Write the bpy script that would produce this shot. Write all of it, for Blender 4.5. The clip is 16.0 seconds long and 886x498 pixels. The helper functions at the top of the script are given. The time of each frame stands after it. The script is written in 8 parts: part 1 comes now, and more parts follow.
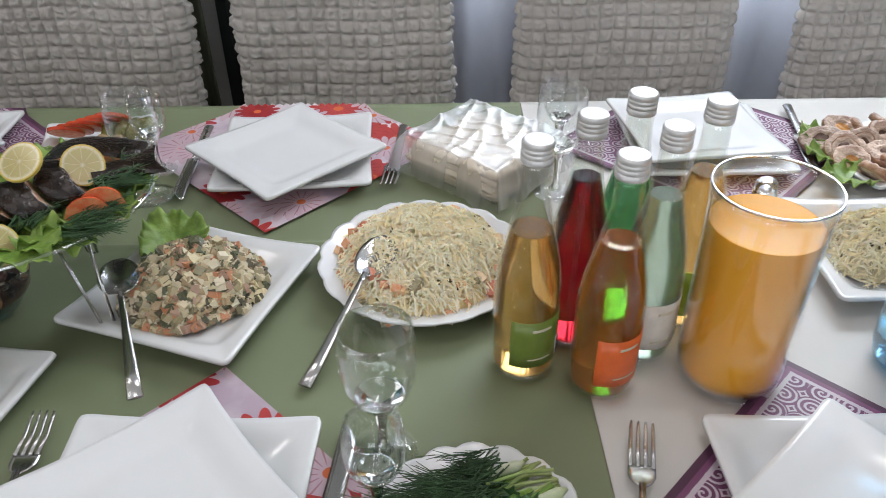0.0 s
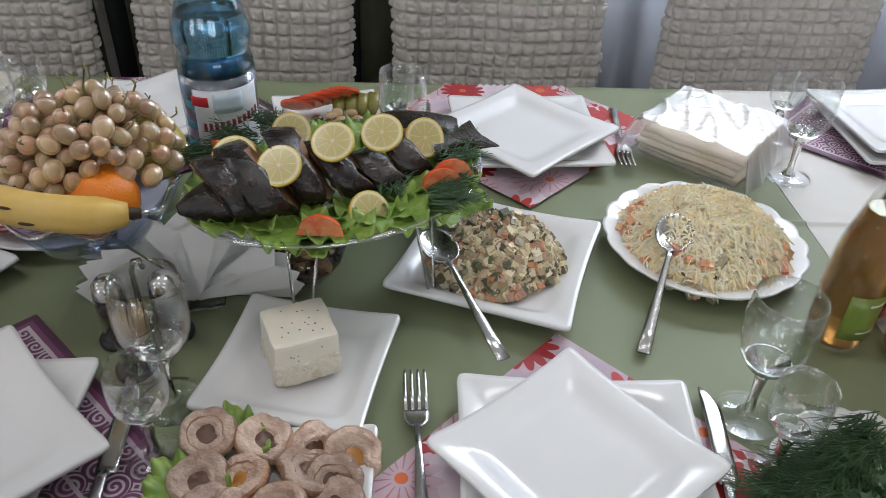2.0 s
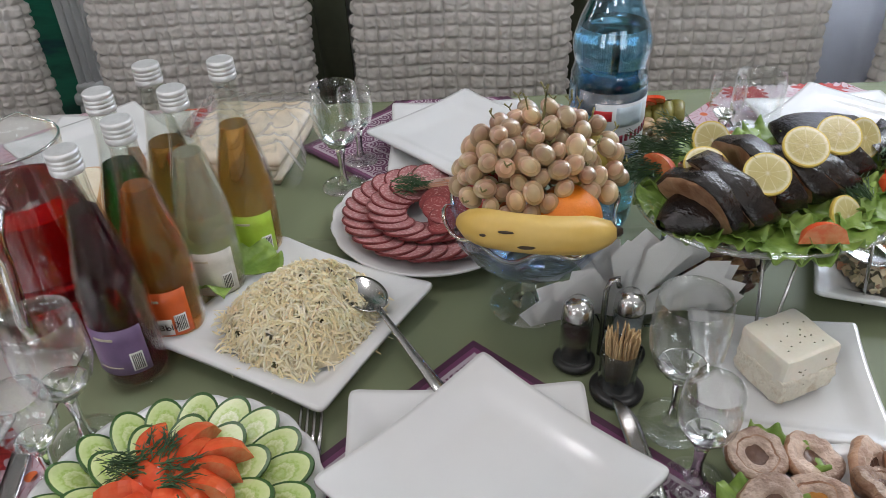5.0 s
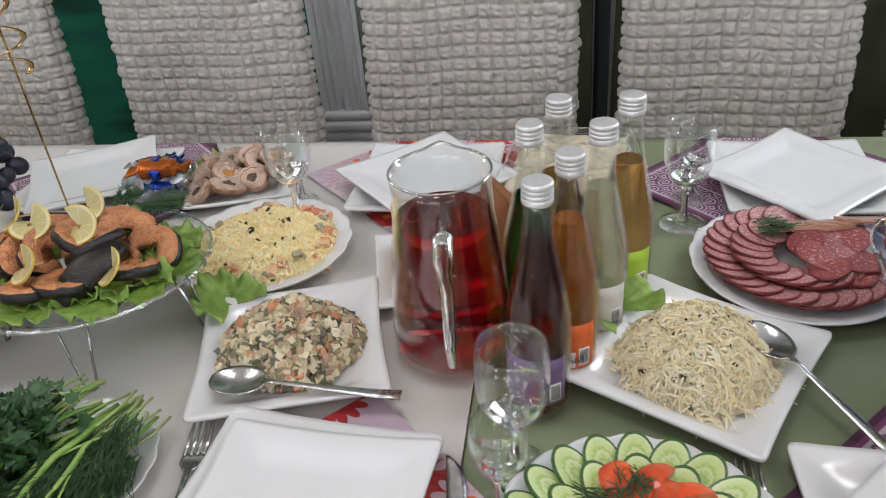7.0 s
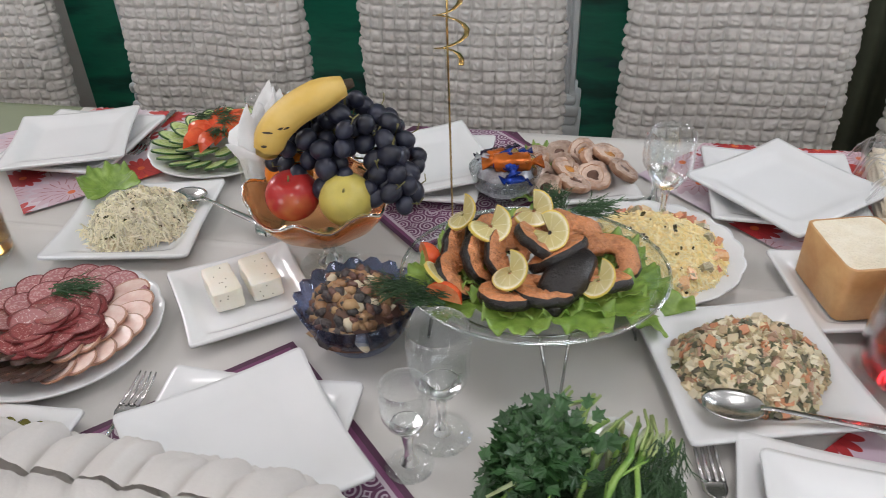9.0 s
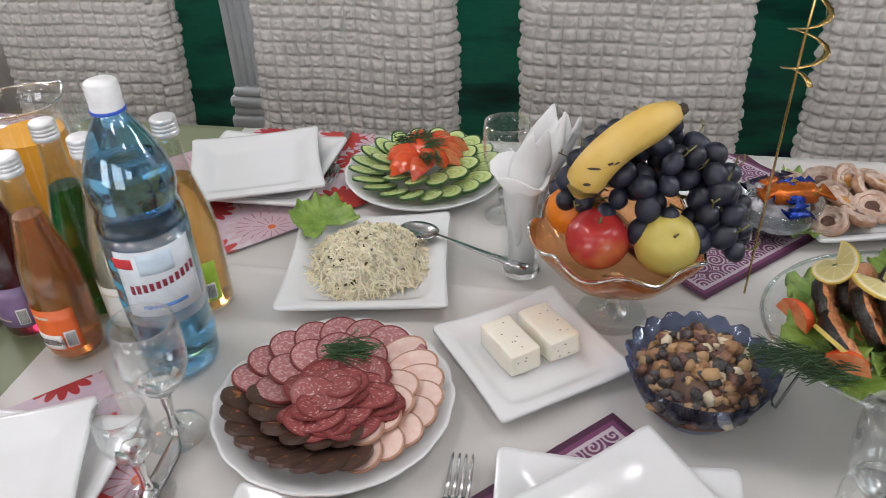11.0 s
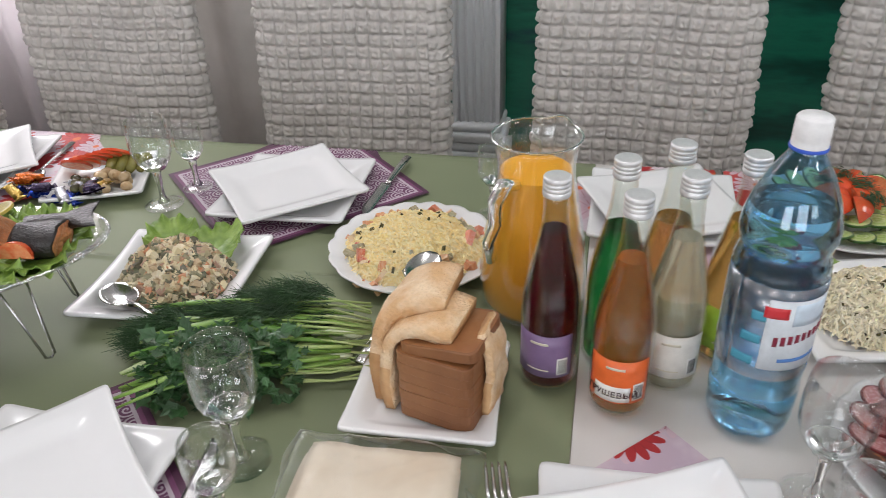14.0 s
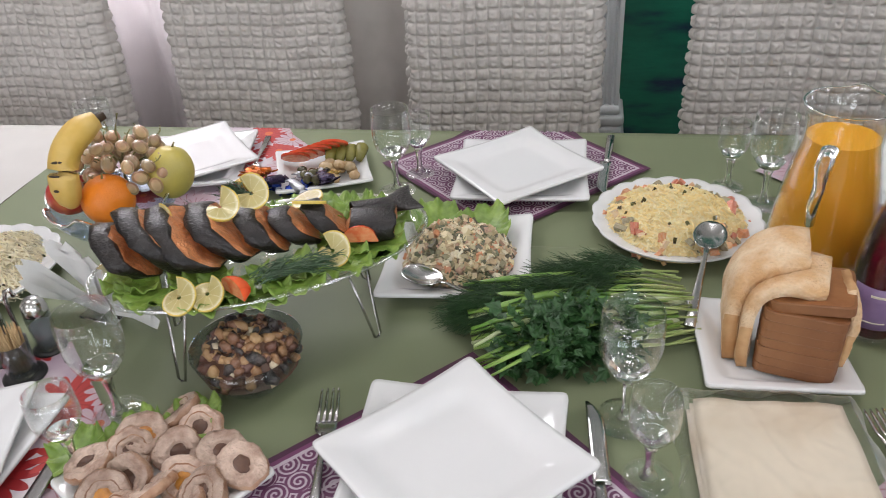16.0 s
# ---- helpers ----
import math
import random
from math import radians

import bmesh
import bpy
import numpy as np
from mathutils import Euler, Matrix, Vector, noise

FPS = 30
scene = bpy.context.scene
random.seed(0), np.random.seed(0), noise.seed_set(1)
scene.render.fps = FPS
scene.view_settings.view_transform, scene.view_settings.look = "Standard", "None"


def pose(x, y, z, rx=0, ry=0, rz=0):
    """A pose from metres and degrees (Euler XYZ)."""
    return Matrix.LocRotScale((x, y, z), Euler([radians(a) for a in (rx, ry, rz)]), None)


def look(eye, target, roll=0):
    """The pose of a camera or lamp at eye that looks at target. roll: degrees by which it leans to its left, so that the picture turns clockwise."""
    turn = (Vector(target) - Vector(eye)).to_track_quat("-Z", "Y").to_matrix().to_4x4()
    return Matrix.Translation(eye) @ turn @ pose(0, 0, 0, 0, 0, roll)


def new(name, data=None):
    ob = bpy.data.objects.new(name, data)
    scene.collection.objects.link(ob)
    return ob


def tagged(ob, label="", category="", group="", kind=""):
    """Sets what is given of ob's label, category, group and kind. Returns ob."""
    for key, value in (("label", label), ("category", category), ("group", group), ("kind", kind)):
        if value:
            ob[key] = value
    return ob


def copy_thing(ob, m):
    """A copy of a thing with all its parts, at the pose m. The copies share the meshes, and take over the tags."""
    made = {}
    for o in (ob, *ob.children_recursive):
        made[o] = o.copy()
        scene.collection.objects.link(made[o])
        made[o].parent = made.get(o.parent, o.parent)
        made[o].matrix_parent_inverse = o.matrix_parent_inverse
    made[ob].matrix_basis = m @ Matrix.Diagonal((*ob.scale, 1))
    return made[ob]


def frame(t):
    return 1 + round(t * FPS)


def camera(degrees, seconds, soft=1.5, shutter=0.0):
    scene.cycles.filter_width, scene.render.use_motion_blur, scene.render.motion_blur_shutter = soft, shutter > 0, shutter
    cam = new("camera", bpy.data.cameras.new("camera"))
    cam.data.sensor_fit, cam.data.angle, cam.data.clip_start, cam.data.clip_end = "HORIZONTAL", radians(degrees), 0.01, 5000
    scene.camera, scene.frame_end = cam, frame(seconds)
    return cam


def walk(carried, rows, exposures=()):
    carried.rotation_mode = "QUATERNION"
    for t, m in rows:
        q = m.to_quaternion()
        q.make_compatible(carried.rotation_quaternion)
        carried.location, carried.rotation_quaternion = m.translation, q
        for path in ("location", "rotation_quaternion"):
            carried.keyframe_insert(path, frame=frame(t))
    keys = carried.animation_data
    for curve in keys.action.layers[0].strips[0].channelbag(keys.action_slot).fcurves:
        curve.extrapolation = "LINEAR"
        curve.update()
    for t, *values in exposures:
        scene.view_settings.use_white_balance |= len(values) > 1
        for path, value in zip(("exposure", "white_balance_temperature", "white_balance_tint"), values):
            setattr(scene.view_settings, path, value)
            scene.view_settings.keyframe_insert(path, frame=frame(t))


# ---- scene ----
cam = camera(60.0, 16.0, soft=0.8, shutter=0.18)
PATH = [
    (0, (0.312, 0.458, 1.299), (0.34, 2.088, 0.141), -0.3),
    (0.5, (0.215, 0.474, 1.294), (0.265, 2.094, 0.123), 0.5),
    (1, (0.121, 0.467, 1.304), (0.2, 2.067, 0.107), 1.0),
    (1.5, (0.024, 0.444, 1.303), (0.093, 2.039, 0.099), 1.5),
    (2, (-0.058, 0.425, 1.309), (0.026, 2.03, 0.119), 2.5),
    (2.5, (-0.125, 0.428, 1.303), (-0.07, 2.049, 0.133), 2.6),
    (3, (-0.211, 0.464, 1.299), (-0.22, 2.1, 0.149), 0.5),
    (3.5, (-0.299, 0.503, 1.308), (-0.316, 2.142, 0.163), -1.9),
    (4, (-0.391, 0.487, 1.312), (-0.399, 2.111, 0.145), -2.1),
    (4.2, (-0.413, 0.483, 1.308), (-0.401, 2.09, 0.118), -2.0),
    (6.3, (-0.631, 0.397, 1.294), (-0.723, 2.065, 0.195), -1.5),
    (6.5, (-0.667, 0.395, 1.316), (-0.79, 2.057, 0.211), -0.5),
    (7, (-0.777, 0.448, 1.311), (-1.088, 2.104, 0.235), -5.1),
    (7.5, (-0.87, 0.497, 1.329), (-1.173, 2.136, 0.223), -5.3),
    (8, (-1.004, 0.477, 1.339), (-1.271, 2.099, 0.2), -2.4),
    (8.5, (-1.157, 0.426, 1.363), (-1.466, 2.044, 0.228), -2.3),
    (8.7, (-1.207, 0.408, 1.37), (-1.549, 2.013, 0.225), -2.8),
    (10.8, (-1.614, 0.494, 1.364), (-1.954, 2.094, 0.213), 0.3),
    (11, (-1.653, 0.485, 1.345), (-2.007, 2.092, 0.209), -2.5),
    (11.5, (-1.781, 0.444, 1.356), (-2.115, 2.073, 0.244), -2.7),
    (12, (-1.89, 0.397, 1.363), (-2.198, 2.042, 0.268), -1.7),
    (12.5, (-1.976, 0.351, 1.362), (-2.296, 1.997, 0.272), -1.6),
    (13, (-2.056, 0.335, 1.36), (-2.408, 1.989, 0.292), -1.0),
    (13.5, (-2.154, 0.383, 1.345), (-2.549, 2.038, 0.294), -2.5),
    (14, (-2.266, 0.419, 1.342), (-2.645, 2.072, 0.282), -2.2),
    (14.5, (-2.402, 0.401, 1.347), (-2.741, 2.05, 0.268), -3.4),
    (15, (-2.515, 0.351, 1.365), (-2.817, 2.002, 0.277), -3.5),
    (15.5, (-2.588, 0.325, 1.368), (-2.897, 1.977, 0.284), -3.2),
    (16, (-2.655, 0.296, 1.365), (-2.998, 1.944, 0.285), -4.1),
]
walk(cam, [(t, look(eye, target, roll)) for t, eye, target, roll in PATH],
     exposures=((0.0, -0.30), (1.5, -0.38), (3.0, -0.38), (4.2, -0.24), (6.3, -0.02), (8.7, 0.14), (10.8, 0.15), (16.0, 0.08)))

# ---- world and light ----
world = bpy.data.worlds.new("world")
scene.world = world
world.use_nodes = True
wn = world.node_tree
sky = wn.nodes.new("ShaderNodeTexSky")
sky.sky_type, sky.sun_disc, sky.sun_elevation, sky.sun_rotation = "NISHITA", False, radians(35), radians(20)
wn.links.new(sky.outputs[0], wn.nodes["Background"].inputs[0])
wn.nodes["Background"].inputs[1].default_value = 0.12


def area_lamp(name, eye, target, sx, sy, watts, col):
    d = bpy.data.lights.new(name, "AREA")
    d.shape, d.size, d.size_y, d.energy, d.color = "RECTANGLE", sx, sy, watts, col
    o = new(name, d)
    o.matrix_world = look(eye, target)
    return o


# daylight in the window openings of the far wall, behind the sheer curtains
area_lamp("window_daylight", (1.15, 2.60, 1.55), (0.9, 0.6, 0.8), 1.5, 1.5, 150, (0.86, 0.93, 1.0))
area_lamp("window_daylight", (-3.95, 2.60, 1.55), (-3.6, 0.8, 0.8), 0.8, 1.5, 50, (0.98, 0.955, 1.0))
# fill lamps added behind the table, by the windowless south wall, brightening chair fronts
for px, watts, tone in ((-4.0, 44, (0.92, 0.93, 1.0)), (-1.4, 34, (0.89, 0.935, 1.0)), (1.2, 34, (0.87, 0.945, 1.0))):
    area_lamp("window_daylight", (px, -2.93, 1.45), (px, 1.0, 0.95), 1.7, 1.5, watts, tone)
# rows of ceiling panels
for px in (-4.2, -2.6, -1.0, 0.6):
    for py in (-0.9, 1.15):
        area_lamp("ceiling_panel_light", (px, py, 2.745), (px, py, 0), 0.45, 0.45, 8, (1.0, 0.960, 0.990))

# ---- materials ----
def nodes_of(name):
    m = bpy.data.materials.new(name)
    m.use_nodes = True
    nt = m.node_tree
    return m, nt, nt.nodes["Principled BSDF"]


def add(nt, kind, **props):
    n = nt.nodes.new(kind)
    for k, v in props.items():
        if k in n.inputs:
            n.inputs[k].default_value = v
    return n


def rgba(c):
    return (c[0], c[1], c[2], 1.0)


def coords(nt, kind="Object"):
    return nt.nodes.new("ShaderNodeTexCoord").outputs[kind]


def mix_rgb(nt, fac, a, b):
    m = nt.nodes.new("ShaderNodeMix")
    m.data_type = "RGBA"
    for sock, v in ((m.inputs[0], fac), (m.inputs[6], a), (m.inputs[7], b)):
        if isinstance(v, (int, float)):
            sock.default_value = v
        elif isinstance(v, tuple):
            sock.default_value = rgba(v)
        else:
            nt.links.new(v, sock)
    return m.outputs[2]


def ramp(nt, fac, stops, constant=False):
    r = nt.nodes.new("ShaderNodeValToRGB")
    e = r.color_ramp.elements
    if constant:
        r.color_ramp.interpolation = "CONSTANT"
    while len(e) < len(stops):
        e.new(0.5)
    for el, (p, c) in zip(e, stops):
        el.position, el.color = p, rgba(c)
    nt.links.new(fac, r.inputs[0])
    return r.outputs[0]


def noise_of(nt, scale, detail=3.0, rough=0.55, vec=None):
    n = add(nt, "ShaderNodeTexNoise", Scale=scale, Detail=detail, Roughness=rough)
    nt.links.new(vec or coords(nt), n.inputs["Vector"])
    return n.outputs["Fac"]


def bump_of(nt, bsdf, height, strength, dist):
    b = add(nt, "ShaderNodeBump", Strength=strength, Distance=dist)
    nt.links.new(height, b.inputs["Height"])
    nt.links.new(b.outputs[0], bsdf.inputs["Normal"])


def mat(name, col, rough=0.5, metal=0.0, col2=None, scale=30.0, var=0.12, grain=300.0, bump=0.0, bdist=0.001,
        sub=0.0, coat=0.0, rand=0.0, lo=0.35, hi=0.65):
    """Two scales of variation: patches of col/col2 and a fine grain; rand: spread from object to object."""
    m, nt, b = nodes_of(name)
    col2 = col2 or tuple(c * (1 - 2.5 * var) for c in col)
    vec = coords(nt)
    big = ramp(nt, noise_of(nt, scale, vec=vec), [(lo, col), (hi, col2)])
    fine = noise_of(nt, grain, 2.0, vec=vec)
    g = nt.nodes.new("ShaderNodeMapRange")
    g.inputs["To Min"].default_value, g.inputs["To Max"].default_value = 1 - var, 1 + var
    nt.links.new(fine, g.inputs["Value"])
    hsv = nt.nodes.new("ShaderNodeHueSaturation")
    nt.links.new(big, hsv.inputs["Color"])
    if rand:
        info = nt.nodes.new("ShaderNodeObjectInfo")
        r = nt.nodes.new("ShaderNodeMapRange")
        r.inputs["To Min"].default_value, r.inputs["To Max"].default_value = 1 - rand, 1 + rand
        nt.links.new(info.outputs["Random"], r.inputs["Value"])
        mul = nt.nodes.new("ShaderNodeMath")
        mul.operation = "MULTIPLY"
        nt.links.new(g.outputs[0], mul.inputs[0])
        nt.links.new(r.outputs[0], mul.inputs[1])
        nt.links.new(mul.outputs[0], hsv.inputs["Value"])
    else:
        nt.links.new(g.outputs[0], hsv.inputs["Value"])
    nt.links.new(hsv.outputs[0], b.inputs["Base Color"])
    b.inputs["Roughness"].default_value, b.inputs["Metallic"].default_value = rough, metal
    b.inputs["Subsurface Weight"].default_value = sub
    b.inputs["Subsurface Radius"].default_value = (0.006, 0.004, 0.003)
    b.inputs["Coat Weight"].default_value = coat
    if bump:
        bump_of(nt, b, fine, bump, bdist)
    return m


def bits_mat(name, colours, rough=0.45, bump=0.3, sub=0.0, pale=0.35):
    """Colour by loose piece, with a fine grain."""
    m, nt, b = nodes_of(name)
    geo = nt.nodes.new("ShaderNodeNewGeometry")
    n = len(colours)
    c = ramp(nt, geo.outputs["Random Per Island"], [(i / n, k) for i, k in enumerate(colours)], True)
    fine = noise_of(nt, 350, 2.0)
    out = mix_rgb(nt, ramp(nt, fine, [(0.3, (0, 0, 0)), (0.7, (pale, pale, pale))]), c, (0.75, 0.70, 0.60))
    nt.links.new(out, b.inputs["Base Color"])
    b.inputs["Roughness"].default_value = rough
    b.inputs["Subsurface Weight"].default_value = sub
    b.inputs["Subsurface Radius"].default_value = (0.004, 0.003, 0.002)
    bump_of(nt, b, fine, bump, 0.001)
    return m


def clear_mat(name, tint=(0.975, 0.985, 0.985), gloss=(1, 1, 1), rough=0.02, base=0.045, power=3.2):
    """Thin clear wall: see-through, with its gloss by Fresnel."""
    m, nt, b = nodes_of(name)
    nt.nodes.remove(b)
    tr, gl = nt.nodes.new("ShaderNodeBsdfTransparent"), nt.nodes.new("ShaderNodeBsdfGlossy")
    tr.inputs[0].default_value, gl.inputs[0].default_value = rgba(tint), rgba(gloss)
    gl.inputs["Roughness"].default_value = rough
    lw = add(nt, "ShaderNodeLayerWeight", Blend=0.5)
    pw = nt.nodes.new("ShaderNodeMath")
    pw.operation, pw.inputs[1].default_value = "POWER", power
    nt.links.new(lw.outputs["Facing"], pw.inputs[0])
    fr = nt.nodes.new("ShaderNodeMath")
    fr.operation, fr.inputs[1].default_value, fr.inputs[2].default_value = "MULTIPLY_ADD", 0.8, base
    nt.links.new(pw.outputs[0], fr.inputs[0])
    mx = nt.nodes.new("ShaderNodeMixShader")
    for a, c in ((fr.outputs[0], mx.inputs[0]), (tr.outputs[0], mx.inputs[1]), (gl.outputs[0], mx.inputs[2]),
                 (mx.outputs[0], nt.nodes["Material Output"].inputs[0])):
        nt.links.new(a, c)
    return m


def solid_glass(name, tint=(1, 1, 1), rough=0.0, ior=1.5):
    m, nt, b = nodes_of(name)
    b.inputs["Base Color"].default_value = rgba(tint)
    b.inputs["Transmission Weight"].default_value = 1.0
    b.inputs["Roughness"].default_value, b.inputs["IOR"].default_value = rough, ior
    return m


M = {}
M["cloth_green"] = mat("cloth_green", (0.195, 0.226, 0.128), 0.55, scale=3, var=0.05, grain=900, bump=0.15, bdist=0.0005)
M["cloth_white"] = mat("cloth_white", (0.60, 0.58, 0.55), 0.55, scale=5, var=0.04, grain=900, bump=0.15, bdist=0.0005)
M["porcelain"] = mat("porcelain", (0.74, 0.745, 0.745), 0.16, scale=8, var=0.012, grain=40, coat=0.3)
M["steel"] = mat("steel", (0.60, 0.60, 0.59), 0.24, 1.0, scale=20, var=0.06, grain=500)
M["wire"] = mat("wire", (0.55, 0.55, 0.54), 0.22, 1.0, scale=30, var=0.06)
M["glass"] = clear_mat("glass")
M["cutglass"] = solid_glass("cutglass", (0.97, 0.99, 0.98))
M["cap"] = mat("cap", (0.74, 0.74, 0.74), 0.38, 0.45, scale=60, var=0.06, grain=600)
M["wood_dark"] = mat("wood_dark", (0.12, 0.07, 0.04), 0.5, scale=8, var=0.2, grain=90)
M["wall"] = mat("wall", (0.55, 0.53, 0.50), 0.8, scale=3, var=0.04, grain=200, bump=0.1)
M["ceiling"] = mat("ceiling", (0.75, 0.75, 0.73), 0.8, scale=3, var=0.03)
M["floor"] = mat("floor", (0.32, 0.27, 0.22), 0.35, scale=4, var=0.1)
M["pilaster"] = mat("pilaster", (0.68, 0.70, 0.71), 0.6, scale=8, var=0.04)
M["curtain_olive"] = mat("curtain_olive", (0.085, 0.095, 0.06), 0.75, scale=12, var=0.1, grain=600, bump=0.2)
M["curtain_dark"] = mat("curtain_dark", (0.022, 0.027, 0.028), 0.7, scale=12, var=0.1, grain=600, bump=0.2)


def sheer(name, col, share):
    """Thin cloth that lets part of the daylight through."""
    m = mat(name, col, 0.7, scale=10, var=0.05, grain=600, bump=0.2)
    nt = m.node_tree
    tl, mx = nt.nodes.new("ShaderNodeBsdfTranslucent"), nt.nodes.new("ShaderNodeMixShader")
    tl.inputs[0].default_value = rgba(col)
    mx.inputs[0].default_value = share
    nt.links.new(nt.nodes["Principled BSDF"].outputs[0], mx.inputs[1])
    nt.links.new(tl.outputs[0], mx.inputs[2])
    nt.links.new(mx.outputs[0], nt.nodes["Material Output"].inputs[0])
    return m


M["cover"] = sheer("cover", (0.65, 0.62, 0.588), 0.20)
M["curtain_silver"] = sheer("curtain_silver", (0.57, 0.58, 0.62), 0.55)
M["curtain_white"] = sheer("curtain_white", (0.74, 0.71, 0.72), 0.45)


def mural_mat():
    """A glossy lake picture in greens: pale water, dark banks, a blue streak."""
    m, nt, b = nodes_of("mural")
    vec = coords(nt)
    mp = nt.nodes.new("ShaderNodeMapping")
    mp.inputs["Scale"].default_value = (1.2, 1, 5.0)
    nt.links.new(vec, mp.inputs["Vector"])
    n = noise_of(nt, 1.6, 5, 0.55, mp.outputs[0])
    col = ramp(nt, n, [(0.30, (0.003, 0.020, 0.017)), (0.40, (0.006, 0.075, 0.052)), (0.50, (0.014, 0.17, 0.105)),
                       (0.60, (0.010, 0.12, 0.078)), (0.68, (0.008, 0.018, 0.06)), (0.80, (0.05, 0.22, 0.15))])
    nt.links.new(col, b.inputs["Base Color"])
    b.inputs["Roughness"].default_value = 0.3
    return m


M["mural"] = mural_mat()


def maths(nt):
    def f(op, a, c=None, d=None):
        n = nt.nodes.new("ShaderNodeMath")
        n.operation = op
        for s, val in zip(n.inputs, (a, c, d)):
            if val is None:
                continue
            if isinstance(val, (int, float)):
                s.default_value = val
            else:
                nt.links.new(val, s)
        return n.outputs[0]
    return f


def blossom_layer(nt, vec, scale, petals, size, shift):
    """Many-petalled flowers, one a cell: how far in (mask), the petal lines, the heart and a number for each flower."""
    f = maths(nt)
    mv = nt.nodes.new("ShaderNodeMapping")
    mv.inputs["Location"].default_value = shift
    nt.links.new(vec, mv.inputs["Vector"])
    v = add(nt, "ShaderNodeTexVoronoi", Scale=scale, Randomness=0.75)
    v.voronoi_dimensions = "2D"
    nt.links.new(mv.outputs[0], v.inputs["Vector"])
    sub = nt.nodes.new("ShaderNodeVectorMath")
    sub.operation = "SUBTRACT"
    nt.links.new(mv.outputs[0], sub.inputs[0])
    nt.links.new(v.outputs["Position"], sub.inputs[1])
    sep = nt.nodes.new("ShaderNodeSeparateXYZ")
    nt.links.new(sub.outputs[0], sep.inputs[0])
    ang = f("ARCTAN2", sep.outputs[0], sep.outputs[1])
    wave = f("ABSOLUTE", f("SINE", f("MULTIPLY", ang, petals / 2)))
    rad = v.outputs["Distance"]
    edge = f("MULTIPLY_ADD", wave, size * 0.34, size * 0.66)
    mask = f("LESS_THAN", rad, edge)
    line = f("MULTIPLY", f("LESS_THAN", wave, 0.30), f("GREATER_THAN", rad, size * 0.25))
    heart = f("LESS_THAN", rad, size * 0.16)
    sc = nt.nodes.new("ShaderNodeSeparateColor")
    nt.links.new(v.outputs["Color"], sc.inputs[0])
    return mask, line, heart, sc.outputs[0]


def mat_red():
    """Placemat print: layered red and pink blossoms on a pink-white weave."""
    m, nt, b = nodes_of("placemat_red")
    f = maths(nt)
    vec = coords(nt)
    col = ramp(nt, noise_of(nt, 9, 4, vec=vec), [(0.42, (0.46, 0.36, 0.43)), (0.62, (0.66, 0.60, 0.62))])
    for scale, petals, size, shift, red in ((9.0, 16, 0.47, (0.03, 0.07, 0), 0.55), (11.0, 14, 0.42, (0.21, 0.42, 0), 0.60)):
        mask, line, heart, rnd = blossom_layer(nt, vec, scale, petals, size, shift)
        tone = ramp(nt, rnd, [(0.0, (0.52, 0.38, 0.43)), (red, (0.46, 0.040, 0.036)), (0.80, (0.34, 0.016, 0.020))], True)
        petal = mix_rgb(nt, f("MULTIPLY", line, 0.55), tone, (0.24, 0.012, 0.016))
        petal = mix_rgb(nt, heart, petal, (0.62, 0.13, 0.03))
        col = mix_rgb(nt, mask, col, petal)
    nt.links.new(col, b.inputs["Base Color"])
    b.inputs["Roughness"].default_value = 0.55
    bump_of(nt, b, noise_of(nt, 900, 1, vec=vec), 0.3, 0.0005)
    return m


